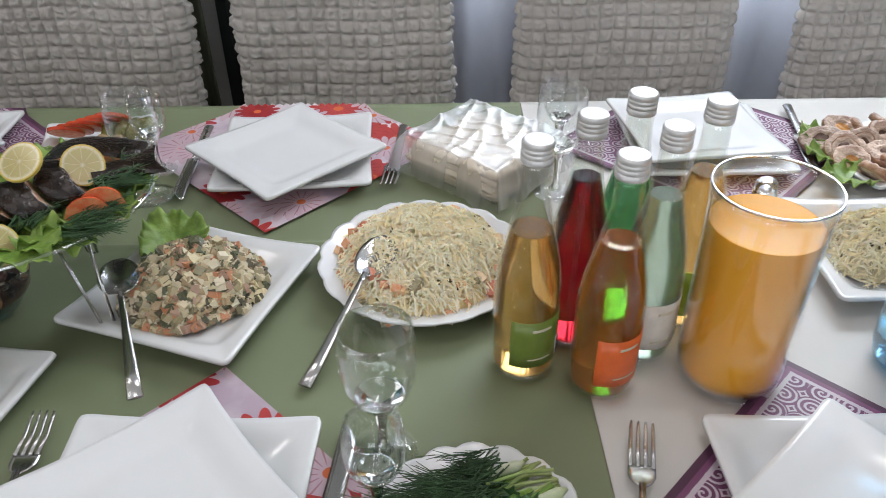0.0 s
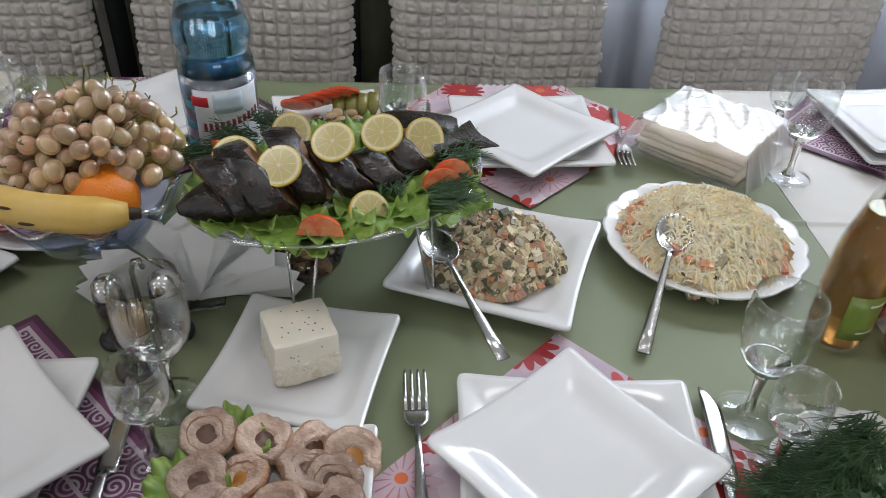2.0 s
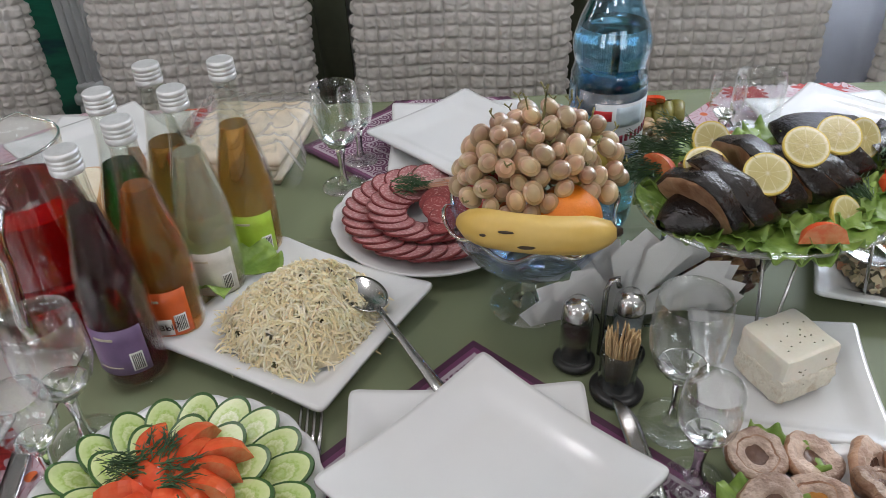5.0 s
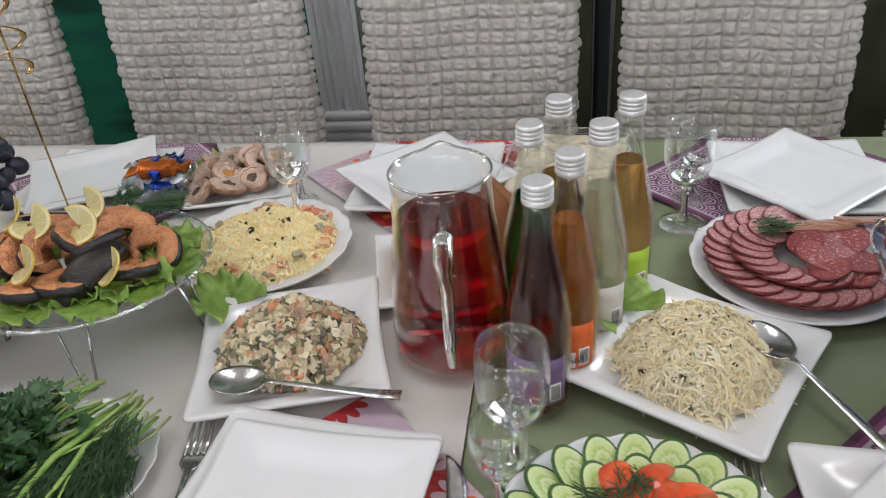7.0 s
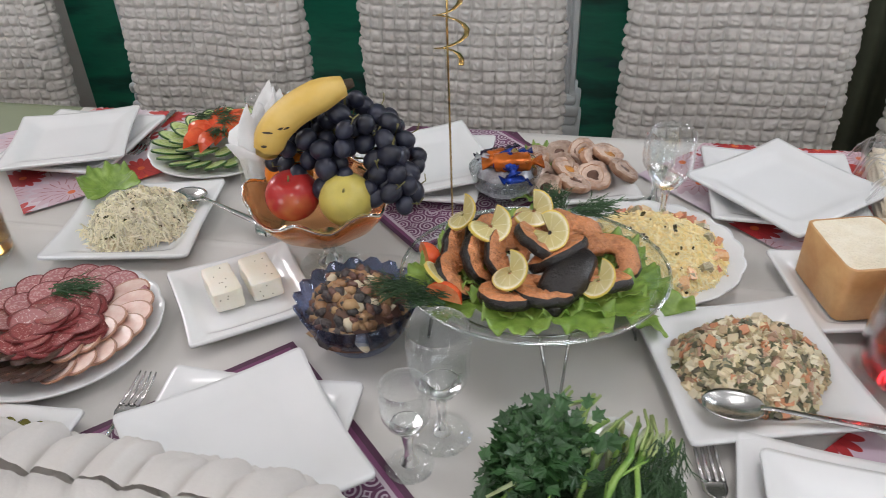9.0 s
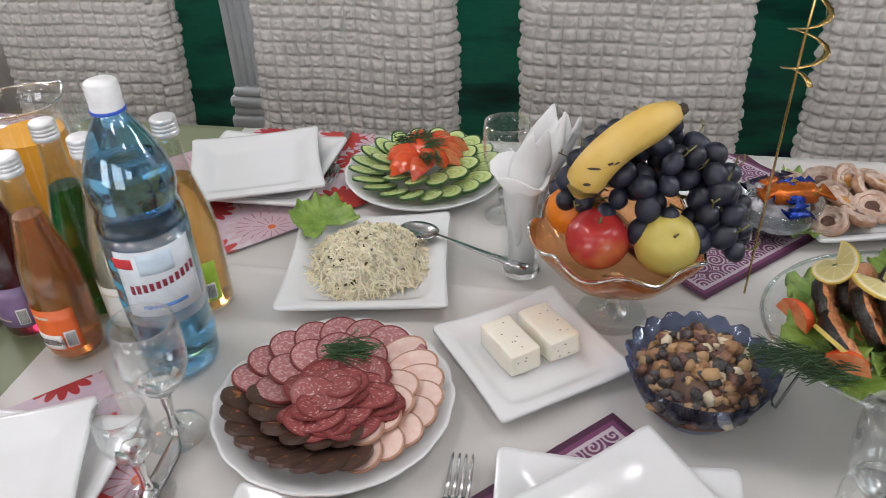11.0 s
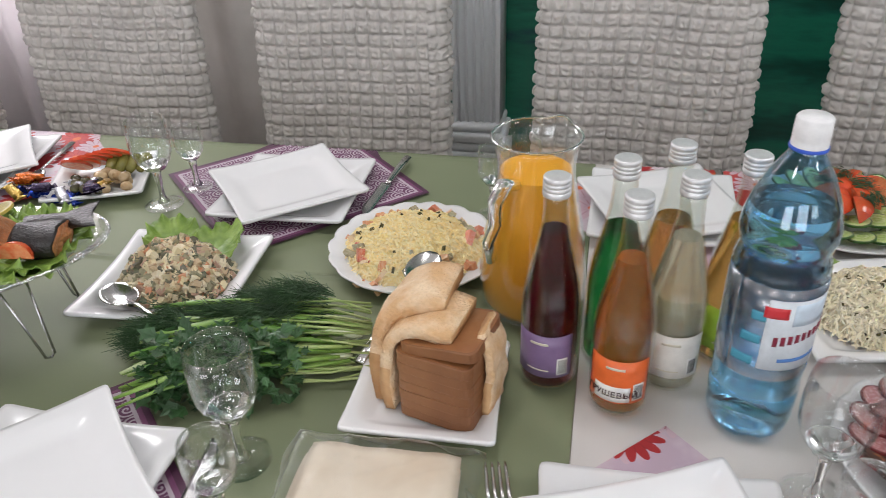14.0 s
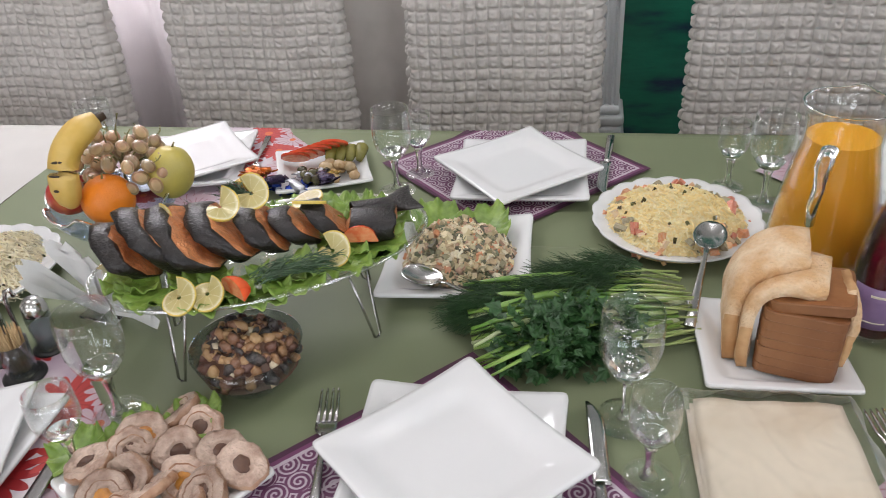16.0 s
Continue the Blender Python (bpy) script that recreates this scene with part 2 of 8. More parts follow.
def mat_purple():
    """Placemat print: pale scrolls on purple inside a banded border (object space, half side 0.1675)."""
    m, nt, b = nodes_of("placemat_purple")
    f = maths(nt)
    vec = coords(nt)
    sep = nt.nodes.new("ShaderNodeSeparateXYZ")
    nt.links.new(vec, sep.inputs[0])
    ax, ay = f("ABSOLUTE", sep.outputs[0]), f("ABSOLUTE", sep.outputs[1])
    edge = f("SUBTRACT", 0.1675, f("MAXIMUM", ax, ay))
    cell = 0.0265

    def local(v):
        q = f("DIVIDE", v, cell)
        fl = f("FLOOR", q)
        return f("SUBTRACT", f("SUBTRACT", q, fl), 0.5), fl
    lx, ix = local(sep.outputs[0])
    ly, iy = local(sep.outputs[1])
    odd = f("MULTIPLY_ADD", f("MODULO", f("ADD", f("ADD", ix, iy), 40.0), 2.0), -2.0, 1.0)
    rad = f("SQRT", f("ADD", f("MULTIPLY", lx, lx), f("MULTIPLY", ly, ly)))
    ang = f("MULTIPLY", f("ARCTAN2", ly, lx), 1 / (2 * math.pi))
    turn = f("FRACT", f("ADD", f("ADD", f("MULTIPLY", rad, 4.6), f("MULTIPLY", ang, odd)), 4.0))
    scroll = f("MULTIPLY", f("LESS_THAN", turn, 0.42), f("LESS_THAN", rad, 0.50))
    corner = f("LESS_THAN", f("ABSOLUTE", f("SUBTRACT", rad, 0.60)), 0.035)
    pat = f("MAXIMUM", scroll, corner)
    tint = noise_of(nt, 30, 2, vec=vec)
    purple = ramp(nt, tint, [(0.35, (0.115, 0.030, 0.085)), (0.65, (0.150, 0.045, 0.115))])
    pale = (0.50, 0.43, 0.48)
    middle = f("GREATER_THAN", edge, 0.075)
    col = mix_rgb(nt, f("MULTIPLY", pat, f("MULTIPLY_ADD", middle, -0.35, 1.0)), purple, pale)
    band = f("LESS_THAN", edge, 0.013)
    dark = f("LESS_THAN", edge, 0.0075)
    line = f("LESS_THAN", f("ABSOLUTE", f("SUBTRACT", edge, 0.0155)), 0.0022)
    line2 = f("LESS_THAN", f("ABSOLUTE", f("SUBTRACT", edge, 0.0725)), 0.0018)
    col = mix_rgb(nt, band, col, (0.17, 0.05, 0.125))
    col = mix_rgb(nt, dark, col, (0.075, 0.022, 0.055))
    col = mix_rgb(nt, f("MAXIMUM", line, line2), col, pale)
    nt.links.new(col, b.inputs["Base Color"])
    b.inputs["Roughness"].default_value = 0.5
    bump_of(nt, b, noise_of(nt, 900, 1, vec=vec), 0.3, 0.0005)
    return m


M["mat_red"], M["mat_purple"] = mat_red(), mat_purple()

# ---- mesh helpers ----
T = 0.75   # table top


def part(name, bm, material, parent=None, label="", smooth=True, at=None, kind=""):
    me = bpy.data.meshes.new(name)
    bm.normal_update()
    bm.to_mesh(me)
    bm.free()
    if smooth:
        for p in me.polygons:
            p.use_smooth = True
    for mm in (material if isinstance(material, (list, tuple)) else [material]):
        me.materials.append(mm)
    ob = new(name, me)
    if parent is not None:
        ob.parent = parent
    if at is not None:
        ob.matrix_basis = at
    if label:
        ob["label"] = label
    if kind:
        ob["kind"] = kind
    return ob


def twin(ob, m, parent=None):
    """Another object on the same mesh."""
    o = new(ob.name.split(".")[0], ob.data)
    o.parent = parent if parent is not None else ob.parent
    o.matrix_basis = m
    return o


def thing(name, m, label, category, group="", kind=""):
    o = new(name)
    o.empty_display_size = 0.05
    o.matrix_basis = m
    return tagged(o, label, category, group, kind)


def box(bm, x0, x1, y0, y1, z0, z1, bevel=0.0, m=None):
    r = bmesh.ops.create_cube(bm, size=1.0, matrix=Matrix.Translation(((x0 + x1) / 2, (y0 + y1) / 2, (z0 + z1) / 2)) @ Matrix.Diagonal((x1 - x0, y1 - y0, z1 - z0, 1)))
    if bevel:
        es = list({e for v in r["verts"] for e in v.link_edges})
        bmesh.ops.bevel(bm, geom=es, offset=bevel, segments=2, profile=0.6, affect="EDGES")
    if m is not None:
        bmesh.ops.transform(bm, matrix=m, verts=bm.verts)
    return bm


def lathe(profile, n=32, bm=None, wob=None):
    """Turn (radius, height) pairs round z; closed at radius 0."""
    bm = bm or bmesh.new()
    rings = []
    for r, h in profile:
        if r < 1e-6:
            rings.append([bm.verts.new((0, 0, h))])
        else:
            row = []
            for i in range(n):
                a = 2 * math.pi * i / n
                k, dz = wob(a, r, h) if wob else (1, 0)
                row.append(bm.verts.new((r * k * math.cos(a), r * k * math.sin(a), h + dz)))
            rings.append(row)
    for a, b in zip(rings, rings[1:]):
        for i in range(n):
            j = (i + 1) % n
            if len(a) == 1 and len(b) > 1:
                bm.faces.new((a[0], b[j], b[i]))
            elif len(b) == 1 and len(a) > 1:
                bm.faces.new((a[i], a[j], b[0]))
            elif len(a) > 1:
                bm.faces.new((a[i], a[j], b[j], b[i]))
    return bm


def tube(bm, pts, r, n=8, flat=1.0, ends=True):
    """A round or flattened rod along points; r a number or one for each point."""
    pts = [Vector(p) for p in pts]
    rs = r if isinstance(r, (list, tuple)) else [r] * len(pts)
    rings = []
    for i, p in enumerate(pts):
        d = (pts[min(i + 1, len(pts) - 1)] - pts[max(i - 1, 0)]).normalized()
        up = Vector((0, 0, 1)) if abs(d.z) < 0.95 else Vector((0, 1, 0))
        s = d.cross(up).normalized()
        u = s.cross(d)
        rings.append([bm.verts.new(p + s * (math.cos(2 * math.pi * k / n) * rs[i]) + u * (math.sin(2 * math.pi * k / n) * rs[i] * flat)) for k in range(n)])
    for a, b in zip(rings, rings[1:]):
        for k in range(n):
            bm.faces.new((a[k], a[(k + 1) % n], b[(k + 1) % n], b[k]))
    if ends:
        bm.faces.new(rings[0][::-1])
        bm.faces.new(rings[-1])
    return bm


def grid(bm, f, nu, nv, close_u=False):
    """A sheet of points f(u, v), u and v from 0 to 1."""
    vs = [[bm.verts.new(f(i / nu, j / nv)) for j in range(nv + 1)] for i in range(nu + (0 if close_u else 1))]
    for i in range(nu):
        for j in range(nv):
            k = (i + 1) % len(vs)
            bm.faces.new((vs[i][j], vs[k][j], vs[k][j + 1], vs[i][j + 1]))
    return vs


def sheet(f, nu, nv, thick):
    """A sheet with thickness."""
    bm = bmesh.new()
    grid(bm, f, nu, nv)
    bm.normal_update()
    bmesh.ops.solidify(bm, geom=bm.faces[:], thickness=thick)
    return bm


def on(x, y, rz=0, z=0.0):
    return pose(x, y, T + z, 0, 0, rz)


# ---- room ----
def slab(name, x0, x1, y0, y1, z0, z1, material, label, category, at=None):
    bm = box(bmesh.new(), x0, x1, y0, y1, z0, z1)
    return tagged(part(name, bm, material, smooth=False), label, category, kind="structure")


slab("floor", -7, 4, -3, 2.9, -0.1, 0.0, M["floor"], "brown tiled hall floor", "floor")
slab("ceiling", -7, 4, -3, 2.9, 2.8, 2.9, M["ceiling"], "plain white hall ceiling", "ceiling")
slab("wall_south", -7, 4, -3.1, -3.0, 0, 2.8, M["wall"], "plain light plaster wall behind the table", "wall")
slab("wall_east", 4, 4.1, -3, 2.9, 0, 2.8, M["wall"], "plain light plaster end wall", "wall")
slab("wall_west", -7.1, -7, -3, 2.9, 0, 2.8, M["wall"], "plain light plaster end wall", "wall")
# far wall with two window openings
WY = 2.62
for i, (a, b2, z0, z1) in enumerate(((-7, -4.4, 0, 2.8), (-4.4, -3.5, 0, 0.75), (-4.4, -3.5, 2.35, 2.8), (-3.5, 0.3, 0, 2.8),
                                     (0.3, 2.0, 0, 0.75), (0.3, 2.0, 2.35, 2.8), (2.0, 4, 0, 2.8))):
    slab("wall_north", a, b2, WY, WY + 0.2, z0, z1, M["wall"], "plain light plaster wall behind the chairs", "wall")


def curtain(x0, x1, y, material, label, folds, seed=0):
    rnd = random.Random(seed)
    ph = rnd.random() * 6

    def f(u, v):
        x = x0 + (x1 - x0) * u
        w = math.sin(u * folds * 2 * math.pi + ph) + 0.45 * math.sin(u * folds * 5.1 + ph * 2 + v)
        return (x + 0.012 * math.sin(v * 4 + u * 9), y + 0.028 * w * (1 - 0.3 * v), 0.04 + 2.55 * v)
    bm = sheet(f, max(24, int(folds * 14)), 10, 0.003)
    return tagged(part("curtain", bm, material, None), label, "curtain")


curtain(-5.6, -3.62, 2.50, M["curtain_white"], "bright white sheer curtain hanging behind the chairs", 14, 1)
curtain(-3.62, -2.96, 2.46, M["cover"], "grey-beige heavy curtain hanging beside the pilaster", 4, 2)
curtain(-1.04, -0.90, 2.46, M["curtain_olive"], "olive green satin curtain with dark folds", 1.4, 3)
curtain(-0.90, -0.82, 2.50, M["curtain_dark"], "near-black satin curtain strip", 1, 4)
curtain(-0.82, -0.705, 2.44, M["curtain_olive"], "olive green satin curtain with dark folds", 1.2, 5)
curtain(-0.705, -0.665, 2.50, M["curtain_dark"], "near-black satin curtain strip", 0.6, 6)
curtain(-0.665, -0.26, 2.44, M["curtain_olive"], "olive green satin curtain with dark folds", 3.5, 7)
curtain(-0.26, -0.21, 2.50, M["curtain_dark"], "near-black satin curtain strip", 0.6, 8)
curtain(-0.21, 0.10, 2.45, M["curtain_olive"], "olive green satin curtain with dark folds", 2.5, 10)
curtain(0.10, 2.6, 2.47, M["curtain_silver"], "silver-lilac satin curtain in front of the window", 15, 9)
bm = box(bmesh.new(), -2.95, -1.02, 2.57, 2.60, 0.08, 2.3, 0.004)
tagged(part("wall_mural", bm, M["mural"], smooth=False), "glossy dark green lake mural panel on the wall", "mural")


def pilaster(x):
    p = thing("pilaster", pose(x, 2.48, 0), "white fluted plaster pilaster on a stepped plinth", "pilaster", kind="structure")
    bm = bmesh.new()
    n = 48

    def f(u, v):
        k = u * 6
        flute = max(0.0, math.sin((k % 1) * math.pi)) * 0.015 if 0.5 < k < 5.5 else 0
        return (-0.068 + 0.136 * u, -0.03 + flute, 0.478 + 2.08 * v)
    grid(bm, f, n, 1)
    box(bm, -0.068, 0.068, 0.002, 0.10, 0.478, 2.56)
    part("shaft", bm, M["pilaster"], p)
    for i, (w, z0, z1) in enumerate(((0.090, 0.352, 0.392), (0.080, 0.392, 0.420), (0.086, 0.420, 0.452), (0.075, 0.452, 0.478))):
        part("plinth_step", box(bmesh.new(), -w, w, -w * 0.6, 0.10, z0, z1, 0.011), M["pilaster"], p)
    part("pedestal", box(bmesh.new(), -0.082, 0.082, -0.055, 0.10, 0.0, 0.352, 0.004), M["pilaster"], p)
    return p


pilaster(-2.62)
pilaster(-1.40)


# ---- chairs ----
def puff_cover(seed, w=0.455, both=False):
    """Ruched stretch cover: rows of small puffs gathered by thread lines."""
    rnd = random.Random(seed)
    cw, ch, d = 0.0285, 0.0272, 0.032
    ph = [rnd.random() * 6 for _ in range(6)]
    half, arc = w / 2 - d, math.pi * d
    total = 4 * half + 2 * arc
    # fine steps on the side that faces the table, coarse ones behind
    spans = [(0.0, 2 * half, 166), (2 * half, 2 * half + arc, 40), (2 * half + arc, 4 * half + arc, 166 if both else 44), (4 * half + arc, total, 40)]
    steps = [a + (b - a) * k / n for a, b, n in spans for k in range(n)]

    def f(u, v):
        s = steps[min(len(steps) - 1, int(round(u * len(steps))))]
        if s < 2 * half:
            x, y, nx, ny = half - s, -d, 0.0, -1.0
        elif s < 2 * half + arc:
            a = (s - 2 * half) / d
            nx, ny = -math.sin(a), -math.cos(a)
            x, y = -half + d * nx, d * ny
        elif s < 4 * half + arc:
            x, y, nx, ny = -half + (s - 2 * half - arc), d, 0.0, 1.0
        else:
            a = (s - 4 * half - arc) / d
            nx, ny = math.sin(a), math.cos(a)
            x, y = half + d * nx, d * ny
        z = 0.44 + 0.62 * v
        top = max(0.0, (v - 0.93) / 0.07)
        squash = math.sqrt(max(0.0, 1 - top * top))
        y *= squash
        x *= (1 - 0.04 * max(0, v - 0.5)) * (1 - 0.05 * top * top)
        gx = s + 0.004 * math.sin(z * 9 + ph[0]) + 0.0018 * math.sin(z * 31 + ph[1])
        gz = z + 0.005 * math.sin(s * 8 + ph[2]) + 0.0018 * math.sin(s * 27 + ph[3] + z * 5)
        cx, cz = math.floor(gx / cw), math.floor(gz / ch)
        fx, fz = (gx / cw) % 1, (gz / ch) % 1
        ex, ez = 1 - abs(2 * fx - 1) ** 3.2, 1 - abs(2 * fz - 1) ** 4.0
        pu = ex * ez * (0.85 + 0.5 * noise.noise((cx * 1.7, cz * 2.3, seed)))
        # a curled wrinkle pressed into each puff
        a0 = 3.0 * noise.noise((cx * 5.3, cz * 4.1, seed + 3))
        qx, qz = (fx - 0.5) * math.cos(a0) + (fz - 0.5) * math.sin(a0), (fz - 0.5) * math.cos(a0) - (fx - 0.5) * math.sin(a0)
        pu -= 0.42 * math.exp(-((qz - 0.5 * qx * qx + 0.03) / 0.075) ** 2) * math.exp(-(qx / 0.26) ** 2) * (0.5 + noise.noise((cx * 3.1, cz * 1.9, seed + 2)))
        pu += 0.16 * (0.5 - fz) * ex
        cr = noise.noise((s * 95, z * 110, seed + 5)) * 0.0026 + noise.noise((s * 210, z * 220, seed)) * 0.0018
        off = 0.0130 * pu + cr + 0.004 * math.sin(s * 7 + ph[4] + z * 6)
        return (x + nx * off, y + ny * off * squash, z + 0.9 * off * top)
    bm = bmesh.new()
    grid(bm, f, len(steps), 220, True)
    return bm


def chair(x, y, tilt, mesh=None, seed=0, both=False):
    c = thing("banquet_chair", pose(x, y, 0, 0, 0, tilt), "banquet chair in a ruched grey-beige stretch cover", "chair", "chairs along the table")
    back = part("back_cover", puff_cover(seed, both=both), M["cover"], c) if mesh is None else new("back_cover", mesh)
    back.parent = c
    back.matrix_basis = pose(0, 0, 0, -4, 0, 0)
    bm = box(bmesh.new(), -0.22, 0.22, -0.42, 0.03, 0.42, 0.49, 0.02)
    part("seat", bm, M["cover"], c)
    for lx in (-0.19, 0.19):
        for ly in (-0.38, 0.0):
            part("leg", box(bmesh.new(), lx - 0.018, lx + 0.018, ly - 0.018, ly + 0.018, 0, 0.42, 0.004), M["wood_dark"], c)
    return c


meshes = []
for i, (x, tl) in enumerate(((1.34, 1), (0.73, -1), (0.13, 1), (-0.43, 0), (-0.99, -1), (-1.58, 1), (-2.19, 0), (-2.85, -1), (-3.46, 1), (-4.09, 0))):
    c = chair(x, 2.03, tl, meshes[i % 3] if len(meshes) == 3 else None, i)
    if len(meshes) < 3:
        meshes.append([o for o in c.children if o.name.startswith("back_cover")][0].data)

# two chairs pushed in on the near side
near_chair = chair(-0.43, 0.647, 180, None, 4, True)
copy_thing(near_chair, pose(-1.600, 0.694, 0, 0, 0, 180))

# ---- table and cloths ----
TY0, TY1 = 0.715, 1.645
XS = [-4.6, -3.66, -2.27, -0.87, 0.465, 1.9]


def dining_table(x0, x1):
    t = thing("banquet_table", pose((x0 + x1) / 2, (TY0 + TY1) / 2, 0), "long wooden banquet table under a cloth", "table", "tables in a row")
    hx, hy = (x1 - x0) / 2 - 0.01, (TY1 - TY0) / 2 - 0.012
    part("tabletop", box(bmesh.new(), -hx, hx, -hy, hy, 0.715, 0.745, 0.003), M["wood_dark"], t)
    for sx in (-1, 1):
        for sy in (-1, 1):
            part("leg", box(bmesh.new(), sx * (hx - 0.06) - 0.025, sx * (hx - 0.06) + 0.025, sy * (hy - 0.08) - 0.025, sy * (hy - 0.08) + 0.025, 0, 0.715, 0.004), M["wood_dark"], t)
    return t


def cloth(x0, x1, material, label, seed):
    rnd = random.Random(seed)
    ph = rnd.random() * 6
    hx = (x1 - x0) / 2
    hang = 0.25

    def f(u, v):
        x = x0 + (x1 - x0) * u
        L = TY1 - TY0
        s = -hang + (L + 2 * hang) * v
        yy, zz = TY0 + s, T
        r = 0.008
        fold = 0.012 * math.sin(x * 21 + ph) + 0.008 * math.sin(x * 47 + ph)
        if s < 0:
            yy, zz = TY0 - r + fold * min(1, -s / 0.1) * 0.8 - 0.006, T + s
        elif s > L:
            yy, zz = TY1 + r + fold * min(1, (s - L) / 0.1) * 0.8 + 0.006, T - (s - L)
        else:
            zz = T - 0.0035 + 0.0012 * noise.noise((x * 5, s * 6, seed))
            # pressed fold lines of the cloth
            for fy in (0.535,):
                zz += 0.0032 * math.exp(-((s - fy) / 0.0045) ** 2)
            for fx in (0.33, 0.66):
                zz += 0.0020 * math.exp(-((u - fx) / 0.006) ** 2)
            zz = min(zz, T - 0.0002)
        return (x, yy, zz)
    bm = bmesh.new()
    grid(bm, f, 150, 420)
    return tagged(part("tablecloth", bm, material), label, "tablecloth", "tablecloths")


for a, b2, k in zip(XS, XS[1:], ("white", "green", "white", "green", "white")):
    dining_table(a, b2)
    cloth(a + (0.001 if k == "green" else -0.0), b2 - 0.001, M["cloth_" + k],
          "olive green satin tablecloth with pressed folds" if k == "green" else "off-white tablecloth with pressed folds", int(a * 100) % 97)

# ---- plates ----
def square_plate_mesh(side, rim=0.022, pinch=0.06, flat=0.62, thick=0.0045):
    def f(u, v):
        a, b = 2 * u - 1, 2 * v - 1
        mx = max(abs(a), abs(b))
        ro = (abs(a) ** 5 + abs(b) ** 5) ** 0.2
        k = min(1.0, max(0.0, (mx - flat) / (1 - flat)) * 0.55 + 0.45 * min(1.0, max(0.0, (ro - flat) / 0.24)))
        corner = (abs(a * b)) ** 2
        h = side / 2
        x = a * h * (1 - pinch * (1 - b * b) * abs(a))
        y = b * h * (1 - pinch * (1 - a * a) * abs(b))
        z = 0.0045 + (rim - 0.0045) * (k * k * (3 - 2 * k) * 0.5 + k * 0.5) * (0.8 + 0.2 * corner)
        q = max(0.0, abs(a) + abs(b) - 1.93) * 0.35
        return (x * (1 - q), y * (1 - q), z)
    bm = bmesh.new()
    grid(bm, f, 40, 40)
    bm.normal_update()
    bmesh.ops.solidify(bm, geom=bm.faces[:], thickness=thick)
    return bm


def round_plate_mesh(r, rim=0.02, scallop=0.0, n=72):
    prof = [(0, 0.007), (r * 0.55, 0.007), (r * 0.66, 0.0085), (r * 0.82, rim * 0.72), (r * 0.97, rim), (r, rim + 0.001), (r * 0.995, rim - 0.002),
            (r * 0.82, rim * 0.55), (r * 0.62, 0.003), (r * 0.56, 0.0), (0, 0.0)]

    def wob(a, rr, h):
        if scallop and rr > r * 0.8:
            return 1 + scallop * (abs(math.sin(a * 9)) - 0.5) * (rr / r - 0.8) / 0.2, 0.002 * (abs(math.sin(a * 9)) - 0.5)
        return 1, 0
    return lathe(prof, n, wob=wob)


PLATES = {}


def plate(kind, m, label, group=""):
    if kind not in PLATES:
        bm = {"low": lambda: square_plate_mesh(0.222, 0.020, 0.025, 0.66), "up": lambda: square_plate_mesh(0.208, 0.0155, 0.045, 0.58), "up_small": lambda: square_plate_mesh(0.186, 0.0155, 0.045, 0.58),
              "serve": lambda: square_plate_mesh(0.212, 0.024, 0.04), "cheese": lambda: square_plate_mesh(0.185, 0.02, 0.03),
              "small": lambda: square_plate_mesh(0.165, 0.02, 0.03),
              "round": lambda: round_plate_mesh(0.122, 0.022, 0.03), "oval": lambda: round_plate_mesh(0.125, 0.02, 0.02),
              "side": lambda: round_plate_mesh(0.09, 0.018, 0.04)}[kind]()
        ob = part("plate", bm, M["porcelain"])
        PLATES[kind] = ob.data
    else:
        ob = new("plate", PLATES[kind])
    ob.matrix_basis = m
    return tagged(ob, label, "plate", group)


def placemat(x, y, red, far):
    """Square mat laid cornerwise; the corner past the table's edge hangs down over it."""
    h = 0.1675
    lim = (TY1 - y) if far else (y - TY0)

    def f(u, v):
        a, b = (2 * u - 1) * h, (2 * v - 1) * h
        z = 0.0012
        wx, wy = (a - b) * 0.70711, (a + b) * 0.70711
        over = (wy if far else -wy) - lim
        if over > 0:
            wy = (lim + 0.0165) if far else -(lim + 0.0165)
            z = 0.0012 - over
        elif over > -0.02:
            k = (over + 0.02) / 0.02
            wy += (0.0165 * k) * (1 if far else -1)
        return ((wx + wy) * 0.70711, (wy - wx) * 0.70711, z)
    bm = bmesh.new()
    grid(bm, f, 40, 40)
    ob = part("placemat", bm, M["mat_red"] if red else M["mat_purple"], smooth=False)
    ob.matrix_basis = pose(x, y, T, 0, 0, 45)
    return tagged(ob, "woven placemat printed with red blossoms" if red else "purple placemat with a pale scroll border", "placemat", "placemats")


def setting(x, y, red, far, up_rot=45, up=(0, 0), low_rot=0, mat_at=None, upz=0.0215, uptilt=0.0, upper="up"):
    mx, my = mat_at or (x, y)
    placemat(mx, my, red, far)
    plate("low", on(x, y, low_rot, 0.002), "white square porcelain dinner plate on a placemat", "dinner plates")
    plate(upper, pose(x + up[0], y + up[1], T + upz, 0, uptilt, up_rot), "white square porcelain plate turned on the dinner plate", "upper plates")


